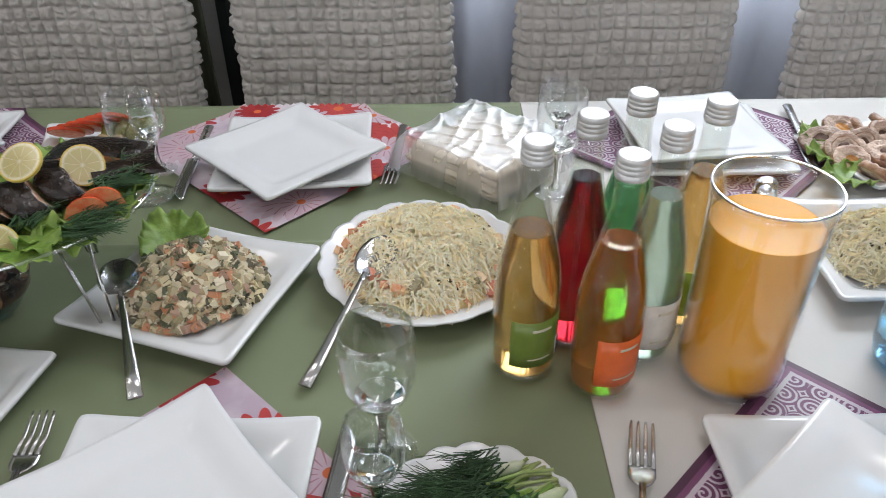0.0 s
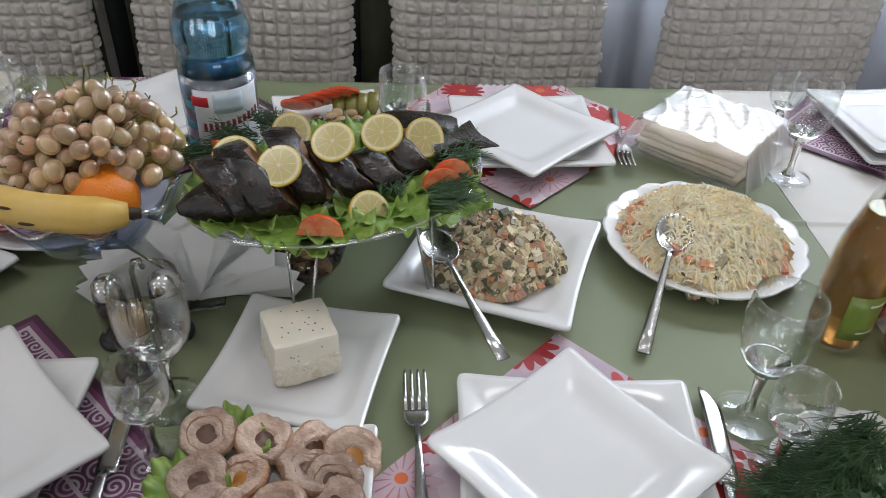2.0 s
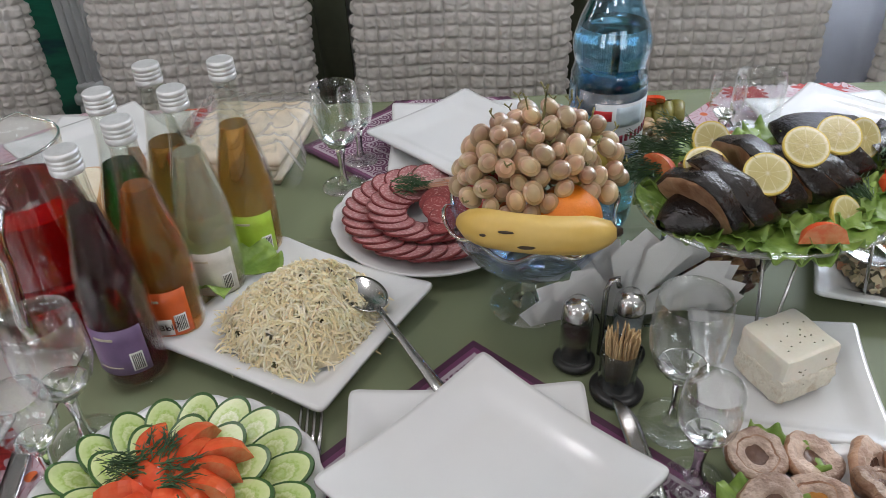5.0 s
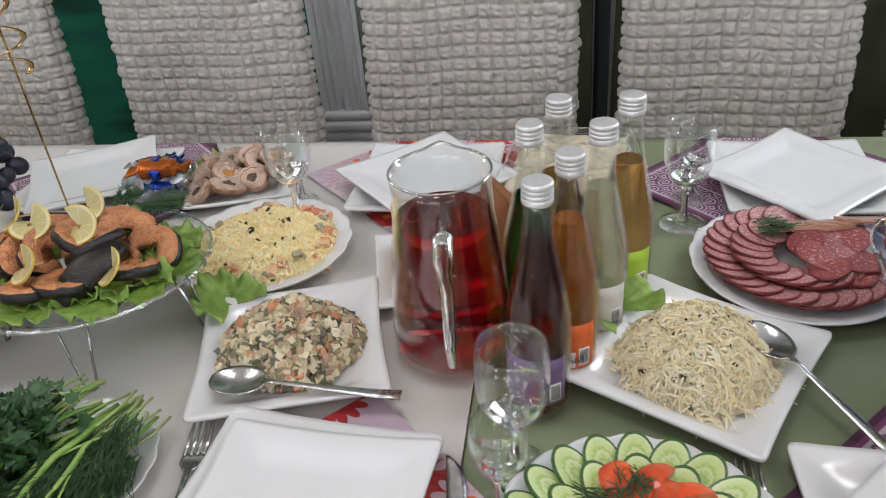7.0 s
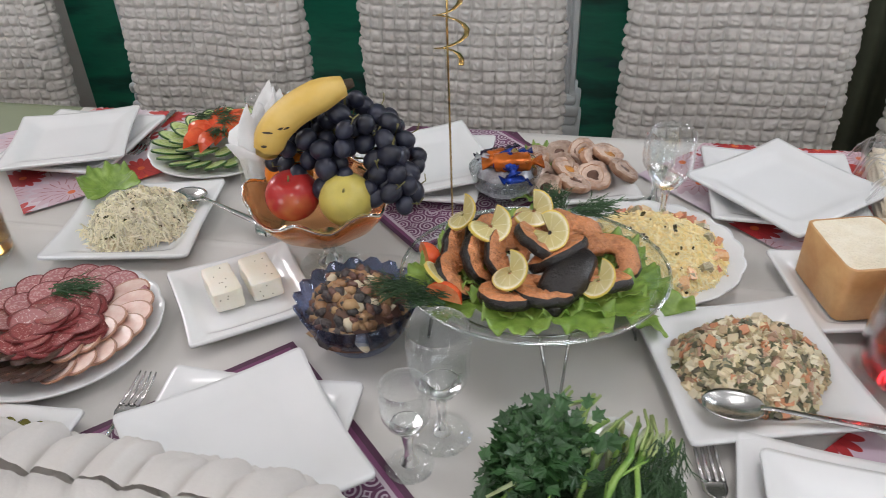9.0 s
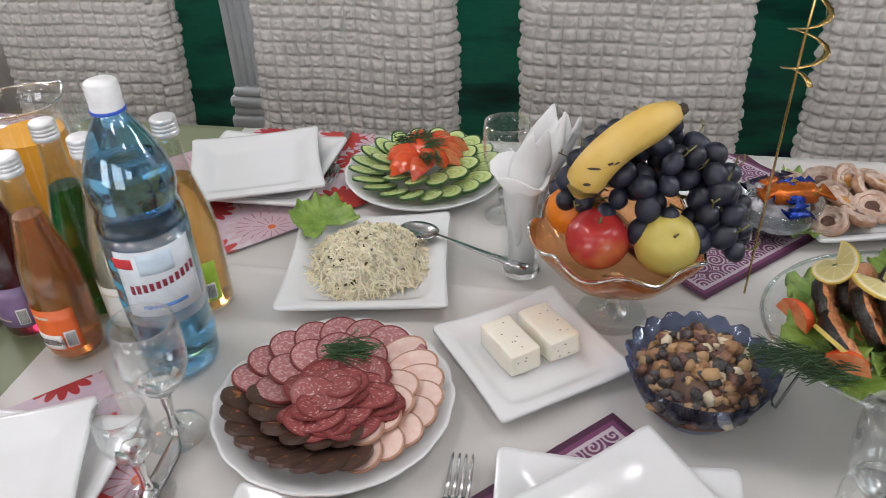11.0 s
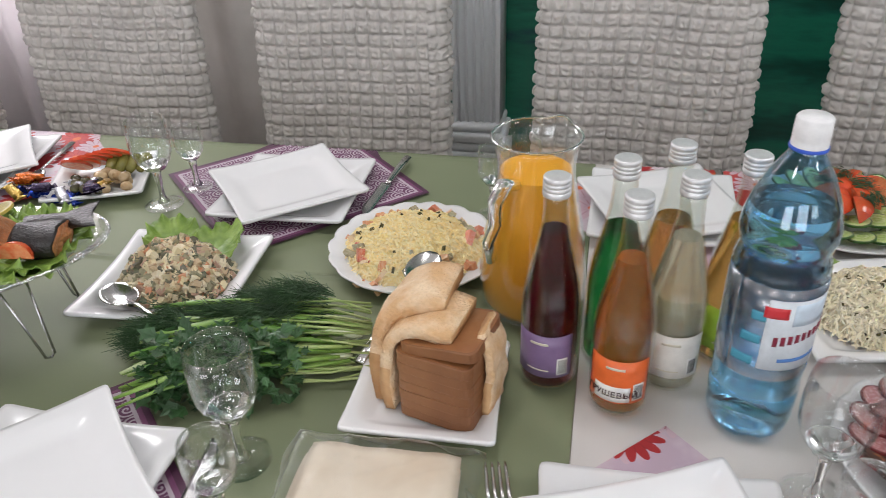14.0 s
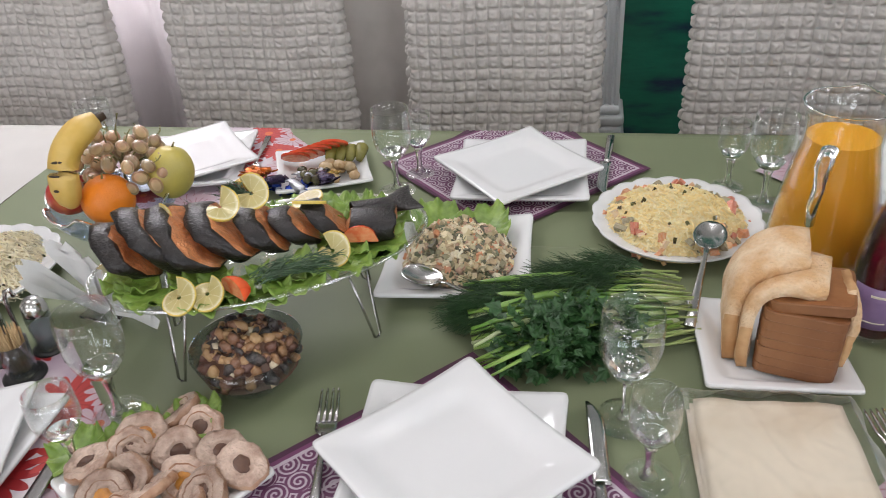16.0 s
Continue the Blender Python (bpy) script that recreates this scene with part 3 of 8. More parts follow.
# ---- cutlery ----
def fork_bm(L=0.19):
    bm = bmesh.new()
    tube(bm, [(0, 0, 0.003), (0, 0.05, 0.004), (0, 0.10, 0.006), (0, 0.125, 0.007)], [0.0065, 0.0055, 0.003, 0.0032], 8, 0.35)

    def f(u, v):
        w = 0.0035 + 0.0085 * min(1, v * 2.2) ** 0.7
        return ((2 * u - 1) * w, 0.122 + 0.024 * v, 0.0068 - 0.003 * math.sin(v * 2.2))
    r0 = sheet(f, 6, 6, 0.0016)
    me = bpy.data.meshes.new("t")
    r0.to_mesh(me)
    r0.free()
    bm.from_mesh(me)
    bpy.data.meshes.remove(me)
    for i in range(4):
        x = -0.0098 + i * 0.0065
        tube(bm, [(x, 0.143, 0.0048), (x * 1.03, 0.165, 0.004), (x * 1.0, 0.186, 0.0075), (x * 0.98, 0.192, 0.009)], [0.0023, 0.002, 0.0017, 0.0008], 6, 0.6)
    return bm


def spoon_bm():
    bm = bmesh.new()
    tube(bm, [(0, 0, 0.0), (0, 0.03, 0.001), (0, 0.08, 0.006), (0, 0.13, 0.012), (0, 0.145, 0.012)], [0.0075, 0.0068, 0.0045, 0.0032, 0.004], 10, 0.3)

    def f(u, v):
        a = (2 * u - 1)
        yy = 0.14 + 0.062 * v
        w = 0.0205 * math.sqrt(max(0.0, 1 - (2 * v - 1.02) ** 2)) + 0.001
        d = (1 - a * a) * 0.008 * math.sin(v * math.pi)
        return (a * w, yy, 0.013 - d)
    r0 = sheet(f, 10, 14, 0.0014)
    me = bpy.data.meshes.new("t")
    r0.to_mesh(me)
    r0.free()
    bm.from_mesh(me)
    bpy.data.meshes.remove(me)
    return bm


def knife_bm():
    bm = bmesh.new()
    tube(bm, [(0, 0, 0.004), (0, 0.04, 0.0045), (0, 0.095, 0.0045), (0, 0.105, 0.0045)], [0.0075, 0.007, 0.0055, 0.005], 10, 0.5)

    def f(u, v):
        w = 0.018 * (1 - max(0, (v - 0.7) / 0.3) ** 2.2 * 0.85)
        return (-0.007 + w * u, 0.103 + 0.115 * v, 0.004 + 0.0003 * u)
    r0 = sheet(f, 4, 16, 0.0014)
    me = bpy.data.meshes.new("t")
    r0.to_mesh(me)
    r0.free()
    bm.from_mesh(me)
    bpy.data.meshes.remove(me)
    return bm


CUT = {}


def cutlery(kind, head, tail, z=0.003, tilt=0.0, label=None):
    """Lay it with its working end at head and its handle towards tail."""
    bmf, L = {"fork": (fork_bm, 0.192), "spoon": (spoon_bm, 0.202), "table_knife": (knife_bm, 0.218)}[kind]
    if kind not in CUT:
        ob = part(kind, bmf(), M["steel"])
        CUT[kind] = ob.data
    else:
        ob = new(kind, CUT[kind])
    d = Vector((head[0] - tail[0], head[1] - tail[1]))
    ang = math.degrees(math.atan2(-d.x, d.y))
    dn = d.normalized()
    base = Vector(head) - dn * L
    ob.matrix_basis = pose(base.x, base.y, T + z, 0, 0, ang) @ pose(0, 0, 0, tilt, 0, 0)
    return tagged(ob, label or {"fork": "polished steel table fork beside a plate", "spoon": "polished steel serving spoon",
                                "table_knife": "polished steel table knife beside a plate"}[kind], kind.replace("table_", ""), kind + "s")


# ---- glasses ----
def wall_profile(outer, t):
    """Outer (r, z) profile from the rim down, and back up inside at wall t."""
    inner = [(max(r - t, 0.0004), z) for r, z in outer]
    return outer, inner


GL = {}


def goblet(x, y, big=True, rot=0):
    key = "big" if big else "small"
    s = 1.0 if big else 0.72
    if key not in GL:
        g = thing("wine_glass" if big else "cordial_glass", on(x, y, rot, 0.002),
                  "clear cut-glass wine goblet on a round foot" if big else "small clear cordial glass on a round foot", "glass", "goblets" if big else "cordial glasses")
        H = 0.148 if big else 0.112
        R = 0.0325 if big else 0.0245
        b0 = 0.062 if big else 0.052
        bowl_out = [(R * 0.94, H), (R * 0.985, H - 0.02 * s), (R, H - 0.038 * s), (R * 0.97, H - 0.052 * s), (R * 0.82, b0 + 0.018 * s), (R * 0.5, b0 + 0.005 * s), (0.006, b0)]
        prof = [(r - 0.0012, z + (0.0012 if i else 0)) for i, (r, z) in enumerate(bowl_out)][::-1]
        prof[0] = (0.0001, b0 + 0.0025)
        prof = prof + bowl_out
        part("bowl", lathe(prof, 40), M["glass"], g)
        # cut base of the bowl, where the facets are
        fac = lathe([(0.0, b0 + 0.0012), (R * 0.3, b0 + 0.004), (R * 0.62, b0 + 0.0125 * s), (R * 0.66, b0 + 0.0122 * s), (R * 0.52, b0 + 0.004 * s), (0.005, b0 - 0.001), (0, b0 - 0.001)], 14)
        part("cut_base", fac, M["cutglass"], g, smooth=False)
        stem = lathe([(0, b0 - 0.001), (0.0075, b0 - 0.002), (0.006, b0 - 0.010), (0.0042, b0 * 0.5), (0.0048, 0.014), (0.010, 0.006), (0, 0.0055)], 12)
        part("stem", stem, M["cutglass"], g)
        fr = 0.031 if big else 0.025
        part("foot", lathe([(0, 0.0058), (0.010, 0.0055), (fr * 0.7, 0.003), (fr, 0.0018), (fr, 0.0006), (0, 0.0)], 40), M["glass"], g)
        GL[key] = g
        return g
    return copy_thing(GL[key], on(x, y, rot, 0.002))


# ---- bottles and jugs ----
def bar_label(parent, r, a0, a1, z0, z1, material, name="label", n=14, rt=None):
    """A curved strip round a bottle of radius r (rt at its top)."""
    rt = rt or r

    def f(u, v):
        a = radians(a0 + (a1 - a0) * u)
        rr = r + (rt - r) * v
        return (rr * math.cos(a), rr * math.sin(a), z0 + (z1 - z0) * v)
    return part(name, sheet(f, n, 3, 0.0003), material, parent)


def plain(name, col, rough=0.5, metal=0.0):
    if name not in M:
        M[name] = mat(name, col, rough, metal, scale=60, var=0.05, grain=400)
    return M[name]


def text_on(body, size, parent, material, bend_r, ang, z, name="lettering", tilt=0.0):
    """Letters bent round a bottle."""
    cu = bpy.data.curves.new("t", "FONT")
    cu.body, cu.size, cu.align_x, cu.align_y, cu.extrude = body, size, "CENTER", "CENTER", 0.0003
    ob = bpy.data.objects.new("t", cu)
    scene.collection.objects.link(ob)
    dg = bpy.context.evaluated_depsgraph_get()
    me = bpy.data.meshes.new_from_object(ob.evaluated_get(dg))
    bpy.data.objects.remove(ob)
    for v in me.vertices:
        x, y, h = v.co
        a = radians(ang) + x / bend_r
        r = bend_r + h + 0.0006
        v.co = (r * math.cos(a), r * math.sin(a), z + y + x * tilt)
    me.name = name
    me.materials.append(material)
    o = new(name, me)
    o.parent = parent
    return o


def soda_bottle(x, y, drink, level, label_col, rot=0, glass="clear", kindlabel="", lettering=None, h=0.25):
    s = h / 0.25
    g = thing("soda_bottle", on(x, y, rot, 0.0), kindlabel, "bottle", "soda bottles")
    out = [(0.0, 0.0), (0.028, 0.0005), (0.0315, 0.004), (0.032, 0.012), (0.032, 0.09), (0.0315, 0.108), (0.0285, 0.130), (0.0225, 0.158), (0.0165, 0.185),
           (0.0135, 0.205), (0.0128, 0.225), (0.0128, 0.238), (0.0108, 0.238)]
    out = [(r, z * s) for r, z in out]
    inn = [(max(0, r - 0.0018), z) for r, z in out[1:-1]][::-1]
    inn[-1] = (0.0, 0.006)
    inn = [(r, max(z, 0.0055)) for r, z in inn]
    part("glass_body", lathe(out + inn, 36), clear_mat_of(glass), g)
    L = level * s
    liq = [(0, 0.007)] + [(r - 0.0021, max(z, 0.0072)) for r, z in out[1:-1] if z < L - 0.004]
    rl = float(np.interp(L, [z for r, z in out[1:-1]], [r for r, z in out[1:-1]])) - 0.0021
    liq += [(rl, L - 0.0006), (rl, L - 0.0003), (rl - 0.0004, L), (rl - 0.0012, L), (0, L)]
    part("drink", lathe(liq, 32), drink, g)
    cap = [(0, 0.2538), (0.0118, 0.2538), (0.0124, 0.2537), (0.0136, 0.2528), (0.0140, 0.2518), (0.0140, 0.2492), (0.0136, 0.2488), (0.0136, 0.2478), (0.0141, 0.2474), (0.0141, 0.2448), (0.0136, 0.2444), (0.0136, 0.2434),
           (0.0141, 0.2430), (0.0142, 0.2402), (0.0137, 0.2398), (0.0137, 0.2390), (0.0143, 0.2386), (0.0143, 0.2345), (0.0138, 0.2330), (0.0130, 0.2328)]
    cap = [(r, z * s) for r, z in cap]
    part("screw_cap", lathe(cap, 28), M["cap"], g, "ribbed aluminium screw cap")
    if label_col:
        lab = bar_label(g, 0.0323, -62, 62, 0.022 * s, 0.078 * s, label_col)
        bar_label(lab, 0.0327, 30, 52, 0.026 * s, 0.048 * s, plain("label_white", (0.75, 0.74, 0.70)), "code_panel", 5)
        for k in range(6):
            bar_label(lab, 0.0330, 33 + k * 3, 34.4 + k * 3, 0.028 * s, 0.046 * s, plain("label_black", (0.03, 0.03, 0.03)), "code_bar", 1)
        bar_label(lab, 0.0327, -30, 14, 0.031 * s, 0.0325 * s, plain("label_pale", (0.62, 0.58, 0.45)), "print_bar", 6)
        bar_label(lab, 0.0327, -24, 12, 0.066 * s, 0.069 * s, plain("label_pale", (0.62, 0.58, 0.45)), "print_bar", 6)
    if lettering:
        bar_label(g, 0.0327, -45, 25, 0.024 * s, 0.044 * s, plain("label_white", (0.75, 0.74, 0.70)), "name_panel", 8)
        text_on(lettering, 0.010, g, plain("label_ink", (0.05, 0.02, 0.02)), 0.0331, -10, 0.034 * s)
    return g


def clear_mat_of(kind):
    key = "bottle_" + kind
    if key not in M:
        M[key] = {"clear": lambda: clear_mat(key, (0.95, 0.96, 0.94), base=0.035, power=4.2), "green": lambda: clear_mat(key, (0.16, 0.55, 0.22)), "plum": lambda: clear_mat(key, (0.45, 0.22, 0.32))}[kind]()
    return M[key]


def liquid(name, tint, ior=1.33, clear=1.0):
    """A drink; clear below 1 is cloudy."""
    if name not in M:
        M[name] = solid_glass(name, tint, 0.0, ior)
        M[name].node_tree.nodes["Principled BSDF"].inputs["Transmission Weight"].default_value = clear
    return M[name]


AMBER, RED = liquid("drink_amber", (1.0, 0.58, 0.19), clear=0.89), liquid("drink_red", (0.32, 0.008, 0.016), clear=0.95)
PALE, ROSE = liquid("drink_pale", (1.0, 0.94, 0.80), clear=0.78), liquid("drink_peach", (1.0, 0.40, 0.09), clear=0.87)
PLUM, TARHUN = liquid("drink_plum", (0.19, 0.008, 0.034), clear=0.93), liquid("drink_green", (0.03, 0.34, 0.09), clear=0.96)
LAB_G, LAB_P, LAB_O, LAB_L = plain("label_green", (0.16, 0.22, 0.04), 0.35), plain("label_purple", (0.20, 0.13, 0.25), 0.35), plain("label_orange", (0.75, 0.14, 0.03), 0.35), plain("label_lime", (0.42, 0.62, 0.06), 0.35)
MINT = liquid("drink_mint", (0.80, 0.95, 0.84), clear=0.84)
LAB_W = plain("label_cream", (0.68, 0.66, 0.60), 0.4)


def soda_cluster(spots):
    for x, y, k, rot in spots:
        d = {"amber": (AMBER, 0.165, LAB_G, "clear", "clear glass bottle of golden lemonade with a green label"),
             "red": (RED, 0.19, None, "clear", "clear glass bottle of ruby red lemonade"),
             "peach": (ROSE, 0.10, LAB_O, "clear", "clear glass bottle of orange pear lemonade with an orange label"),
             "rose": (ROSE, 0.17, LAB_O, "clear", "clear glass bottle of pinkish brown lemonade with a red label"),
             "pale": (PALE, 0.185, LAB_W, "clear", "clear glass bottle of pale citrus lemonade with a cream label"),
             "mint": (MINT, 0.185, LAB_W, "clear", "clear glass bottle of cloudy pale mint lemonade with a cream label"),
             "green": (TARHUN, 0.175, None, "clear", "glass bottle of deep green tarragon lemonade"),
             "plum": (PLUM, 0.195, LAB_P, "clear", "glass bottle of dark plum lemonade with a purple label"),
             "lime": (AMBER, 0.18, LAB_L, "clear", "clear glass bottle of golden lemonade with a lime green label")}[k]
        lv = 0.185 if k == "peach" else d[1]
        soda_bottle(x, y, d[0], lv, d[2], rot, d[3], d[4], {"peach": "ГРУШЕВЫЙ"}.get(k))


M["pet"] = clear_mat("pet", (0.70, 0.89, 0.985), base=0.06)


def water_bottle(x, y, rot, label):
    g = thing("water_bottle", on(x, y, rot), label, "bottle", "water bottles")

    def wob(a, r, h):
        if h < 0.012:
            return 1 - 0.10 * max(0, math.sin(a * 5)) * (1 - h / 0.012), 0.0
        return 1, 0
    out = [(0.0, 0.014), (0.018, 0.012), (0.030, 0.003), (0.036, 0.0), (0.0415, 0.008), (0.043, 0.02), (0.0425, 0.03), (0.0435, 0.036), (0.0435, 0.052), (0.0415, 0.055), (0.0435, 0.058), (0.0425, 0.070), (0.0435, 0.078), (0.0435, 0.192),
           (0.0425, 0.195), (0.0435, 0.198), (0.0412, 0.206), (0.0398, 0.213), (0.0415, 0.220), (0.0432, 0.227), (0.0435, 0.234), (0.0425, 0.242), (0.037, 0.262), (0.027, 0.285), (0.017, 0.302), (0.0135, 0.308), (0.0135, 0.325), (0.0115, 0.325)]
    inn = [(max(0, r - 0.0007), z) for r, z in out[1:-1]][::-1] + [(0, 0.0147)]
    part("bottle_body", lathe(out + inn, 40, wob=wob), M["pet"], g)
    L = 0.255
    liq = [(0, 0.0152)] + [(r - 0.0010, max(z + 0.0008, 0.004)) for r, z in out[1:-1] if z < L] + [(0.038, L - 0.0006), (0.038, L - 0.0003), (0.0376, L), (0.037, L), (0, L)]
    part("water", lathe(liq, 36, wob=wob), liquid("water", (0.93, 0.97, 0.99)), g)
    cap = [(0, 0.338), (0.0135, 0.338), (0.0152, 0.336), (0.0155, 0.320), (0.0150, 0.318), (0.0155, 0.316), (0.0155, 0.312)]
    part("cap", lathe(cap, 32), plain("cap_white", (0.80, 0.80, 0.80), 0.35), g, "white plastic screw cap")
    part("neck_ring", lathe([(0.014, 0.3125), (0.0165, 0.3115), (0.0165, 0.309), (0.014, 0.308)], 28), plain("ring_blue", (0.03, 0.10, 0.55), 0.35), g)
    film = clear_mat("label_film", (0.62, 0.81, 0.95), rough=0.25, base=0.16) if "label_film" not in M else M["label_film"]
    M["label_film"] = film
    lab = bar_label(g, 0.0440, -180, 178, 0.084, 0.190, film, "label", 40)
    bar_label(lab, 0.0444, -142, -34, 0.098, 0.178, plain("label_panel", (0.66, 0.72, 0.76)), "label_panel", 16)
    bar_label(lab, 0.0444, 20, 130, 0.098, 0.178, plain("label_panel", (0.66, 0.72, 0.76)), "label_panel", 16)
    for k in range(3):
        bar_label(lab, 0.0443, -176 + 8 * k, -148 + 4 * k, 0.100 + 0.026 * k, 0.110 + 0.026 * k, plain("label_teal", (0.06, 0.30, 0.42)), "wave_band", 6)
    for k in range(11):
        h0 = 0.0085 + 0.0022 * abs(k - 5) / 5
        bar_label(lab, 0.0449, -130 + 8.6 * k, -124.6 + 8.6 * k, 0.132 + 0.0011 * k - h0 / 2, 0.132 + 0.0011 * k + h0 / 2, plain("label_red_ink", (0.26, 0.02, 0.05)), "name_bar", 2)
    bar_label(lab, 0.0447, -146, -118, 0.158, 0.170, plain("label_red", (0.60, 0.03, 0.04)), "label_flash", 6)
    bar_label(lab, 0.0447, -120, -60, 0.108, 0.112, plain("label_blue", (0.10, 0.25, 0.60)), "print_bar", 8)
    # pale swan-like emblem as a plain shape
    bar_label(lab, 0.0446, -112, -66, 0.150, 0.174, plain("label_ice", (0.60, 0.72, 0.82)), "emblem", 8)
    return g


def jug(x, y, rot, juice, level, label, shape, drop=0.10):
    g = thing("glass_jug", on(x, y, rot), label, "jug", "glass jugs")

    def wob(a, r, h):
        sp = math.exp(-((((a - math.pi) + math.pi) % (2 * math.pi) - math.pi) / 0.22) ** 2) if h > shape[-1][1] - 0.03 else 0
        return 1 + 0.12 * sp * (h - shape[-1][1] + 0.03) / 0.03, 0.004 * sp
    nseg = 40
    out = [(0, 0)] + [(r, z) for r, z in shape]
    inn = [(r - 0.0025, max(z, 0.007)) for r, z in shape][::-1] + [(0, 0.007)]
    part("jug_body", lathe(out + inn, nseg, wob=wob), M["glass"], g)
    liq = [(0, 0.0075)] + [(r - 0.003, max(z, 0.0075)) for r, z in shape if z < level - 0.003]
    rl = float(np.interp(level, [z for r, z in shape], [r for r, z in shape])) - 0.003
    liq += [(rl, level - 0.0006), (rl, level - 0.0003), (rl - 0.0004, level), (rl - 0.0012, level), (0, level)]
    part("juice", lathe(liq, nseg), juice, g)
    rh = shape[-1][0]
    rim = bmesh.new()
    pts = [((shape[-1][0] - 0.001) * math.cos(a), (shape[-1][0] - 0.001) * math.sin(a), shape[-1][1]) for a in [i * 2 * math.pi / 40 for i in range(41)]]
    if drop:
        zt, zb = shape[-1][1] - 0.045, shape[-1][1] - 0.045 - drop
        rt = float(np.interp(zt, [z for r, z in shape], [r for r, z in shape]))
        rb = float(np.interp(zb, [z for r, z in shape], [r for r, z in shape]))
        hb = bmesh.new()
        tube(hb, [(rt - 0.001, 0, zt), (rt + 0.018, 0, zt + 0.008), (rt + 0.034, 0, zt - 0.008), (rt + 0.035, 0, zt - 0.035), (rb + 0.034, 0, zb + 0.02), (rb + 0.028, 0, zb - 0.008)], [0.0095, 0.0105, 0.0100, 0.0095, 0.0090, 0.0075], 14, 0.75)
        part("handle", hb, M["cutglass"], g)
    tube(rim, [(q[0] * wob(math.atan2(q[1], q[0]) % (2 * math.pi), rh, q[2])[0], q[1] * wob(math.atan2(q[1], q[0]) % (2 * math.pi), rh, q[2])[0], q[2] + wob(math.atan2(q[1], q[0]) % (2 * math.pi), rh, q[2])[1]) for q in pts], 0.0013, 8)
    part("rim", rim, M["cutglass"], g)
    return g


ORANGE = mat("orange_juice", (0.83, 0.40, 0.040), 0.25, scale=5, var=0.03, grain=80, col2=(0.79, 0.36, 0.032), sub=0.1)
M["orange_juice"] = ORANGE
ORANGE.node_tree.nodes["Principled BSDF"].inputs["Specular IOR Level"].default_value = 0.08
COMPOTE = liquid("drink_compote", (0.44, 0.010, 0.013), clear=0.95)

# ---- place settings ----
setting(0.095, 0.835, True, False, 39, (-0.009, 0.007), -2, (0.10, 0.792), upper="up_small")
setting(-0.467, 0.857, False, False, 44, (0.015, -0.005), 0, (-0.456, 0.815))
setting(-1.01, 0.86, True, False, -4, (0.015, -0.02), -7, (-0.975, 0.795))
setting(-1.602, 0.872, False, False, 40, (0.012, -0.002), 2, (-1.608, 0.822))
setting(-2.181, 0.842, True, False, 24, (0.0, -0.012), 4, (-2.175, 0.797))
setting(-2.768, 0.815, False, False, 46, (0.0, -0.002), 0, (-2.775, 0.77))
setting(-3.335, 0.755, True, False, 20, (0.01, -0.02), 0, (-3.30, 0.74))
setting(0.665, 0.825, False, False, 40, (-0.01, -0.03), 0, (0.67, 0.79))
setting(0.115, 1.463, True, True, 44, (-0.01, -0.022), 3, (0.10, 1.508))
setting(-0.447, 1.492, False, True, 42, (0.0, -0.022), 0, (-0.46, 1.50))
setting(-0.985, 1.495, True, True, 42, (0.0, -0.022), 0, (-0.96, 1.53))
setting(-1.545, 1.487, False, True, 30, (0.01, -0.01), 0, (-1.50, 1.50))
setting(-2.165, 1.49, True, True, 22, (0.0, -0.018), 0, (-2.13, 1.51))
setting(-2.752, 1.468, False, True, 40, (-0.008, -0.012), 2, (-2.772, 1.51))
setting(-3.365, 1.475, True, True, 40, (0.004, -0.01), 12, (-3.33, 1.50))
setting(0.715, 1.485, False, True, 6, (-0.01, 0.01), 0, (0.73, 1.50))

for h_, t_ in (((-0.053, 0.963), (-0.047, 0.83)), ((-2.342, 0.944), (-2.306, 0.798)), ((-2.927, 0.915), (-2.902, 0.777)), ((-1.749, 0.972), (-1.745, 0.83)), ((-0.613, 0.958), (-0.61, 0.82)),
               ((0.502, 0.936), (0.485, 0.86)), ((-1.138, 0.974), (-1.128, 0.903)), ((0.252, 1.37), (0.268, 1.545)), ((-3.228, 1.413), (-3.256, 1.574)), ((-2.05, 1.46), (-2.065, 1.607))):
    cutlery("fork", h_, t_)
for h_, t_ in (((0.234, 0.945), (0.219, 0.827)), ((-2.038, 0.957), (-2.031, 0.841)), ((-2.632, 0.93), (-2.622, 0.803)), ((-0.324, 0.958), (-0.318, 0.85)), ((-0.878, 0.944), (-0.862, 0.837)),
               ((-3.199, 0.822), (-3.193, 0.742)), ((-2.619, 1.407), (-2.603, 1.599)), ((-0.030, 1.345), (-0.034, 1.475)), ((0.86, 1.40), (0.89, 1.56))):
    cutlery("table_knife", h_, t_)

for x, y in ((0.266, 0.914), (-0.281, 0.928), (-0.819, 0.936), (-1.400, 0.944), (-2.045, 0.96), (-2.597, 0.911), (-3.163, 0.858),
             (0.482, 1.360), (-0.618, 1.378), (-1.165, 1.386), (-1.764, 1.42), (-2.375, 1.395), (-2.957, 1.405), (-0.071, 1.362), (-3.49, 1.42)):
    goblet(x, y, True, x * 100)
for x, y in ((0.265, 0.847), (-0.279, 0.864), (-0.828, 0.886), (-1.425, 0.90), (-2.035, 0.885), (-2.577, 0.832), (-3.163, 0.775),
             (0.50, 1.47), (-0.60, 1.45), (-1.175, 1.44), (-2.42, 1.45), (-2.93, 1.47), (-0.080, 1.437), (-3.45, 1.36)):
    goblet(x, y, False, x * 70)

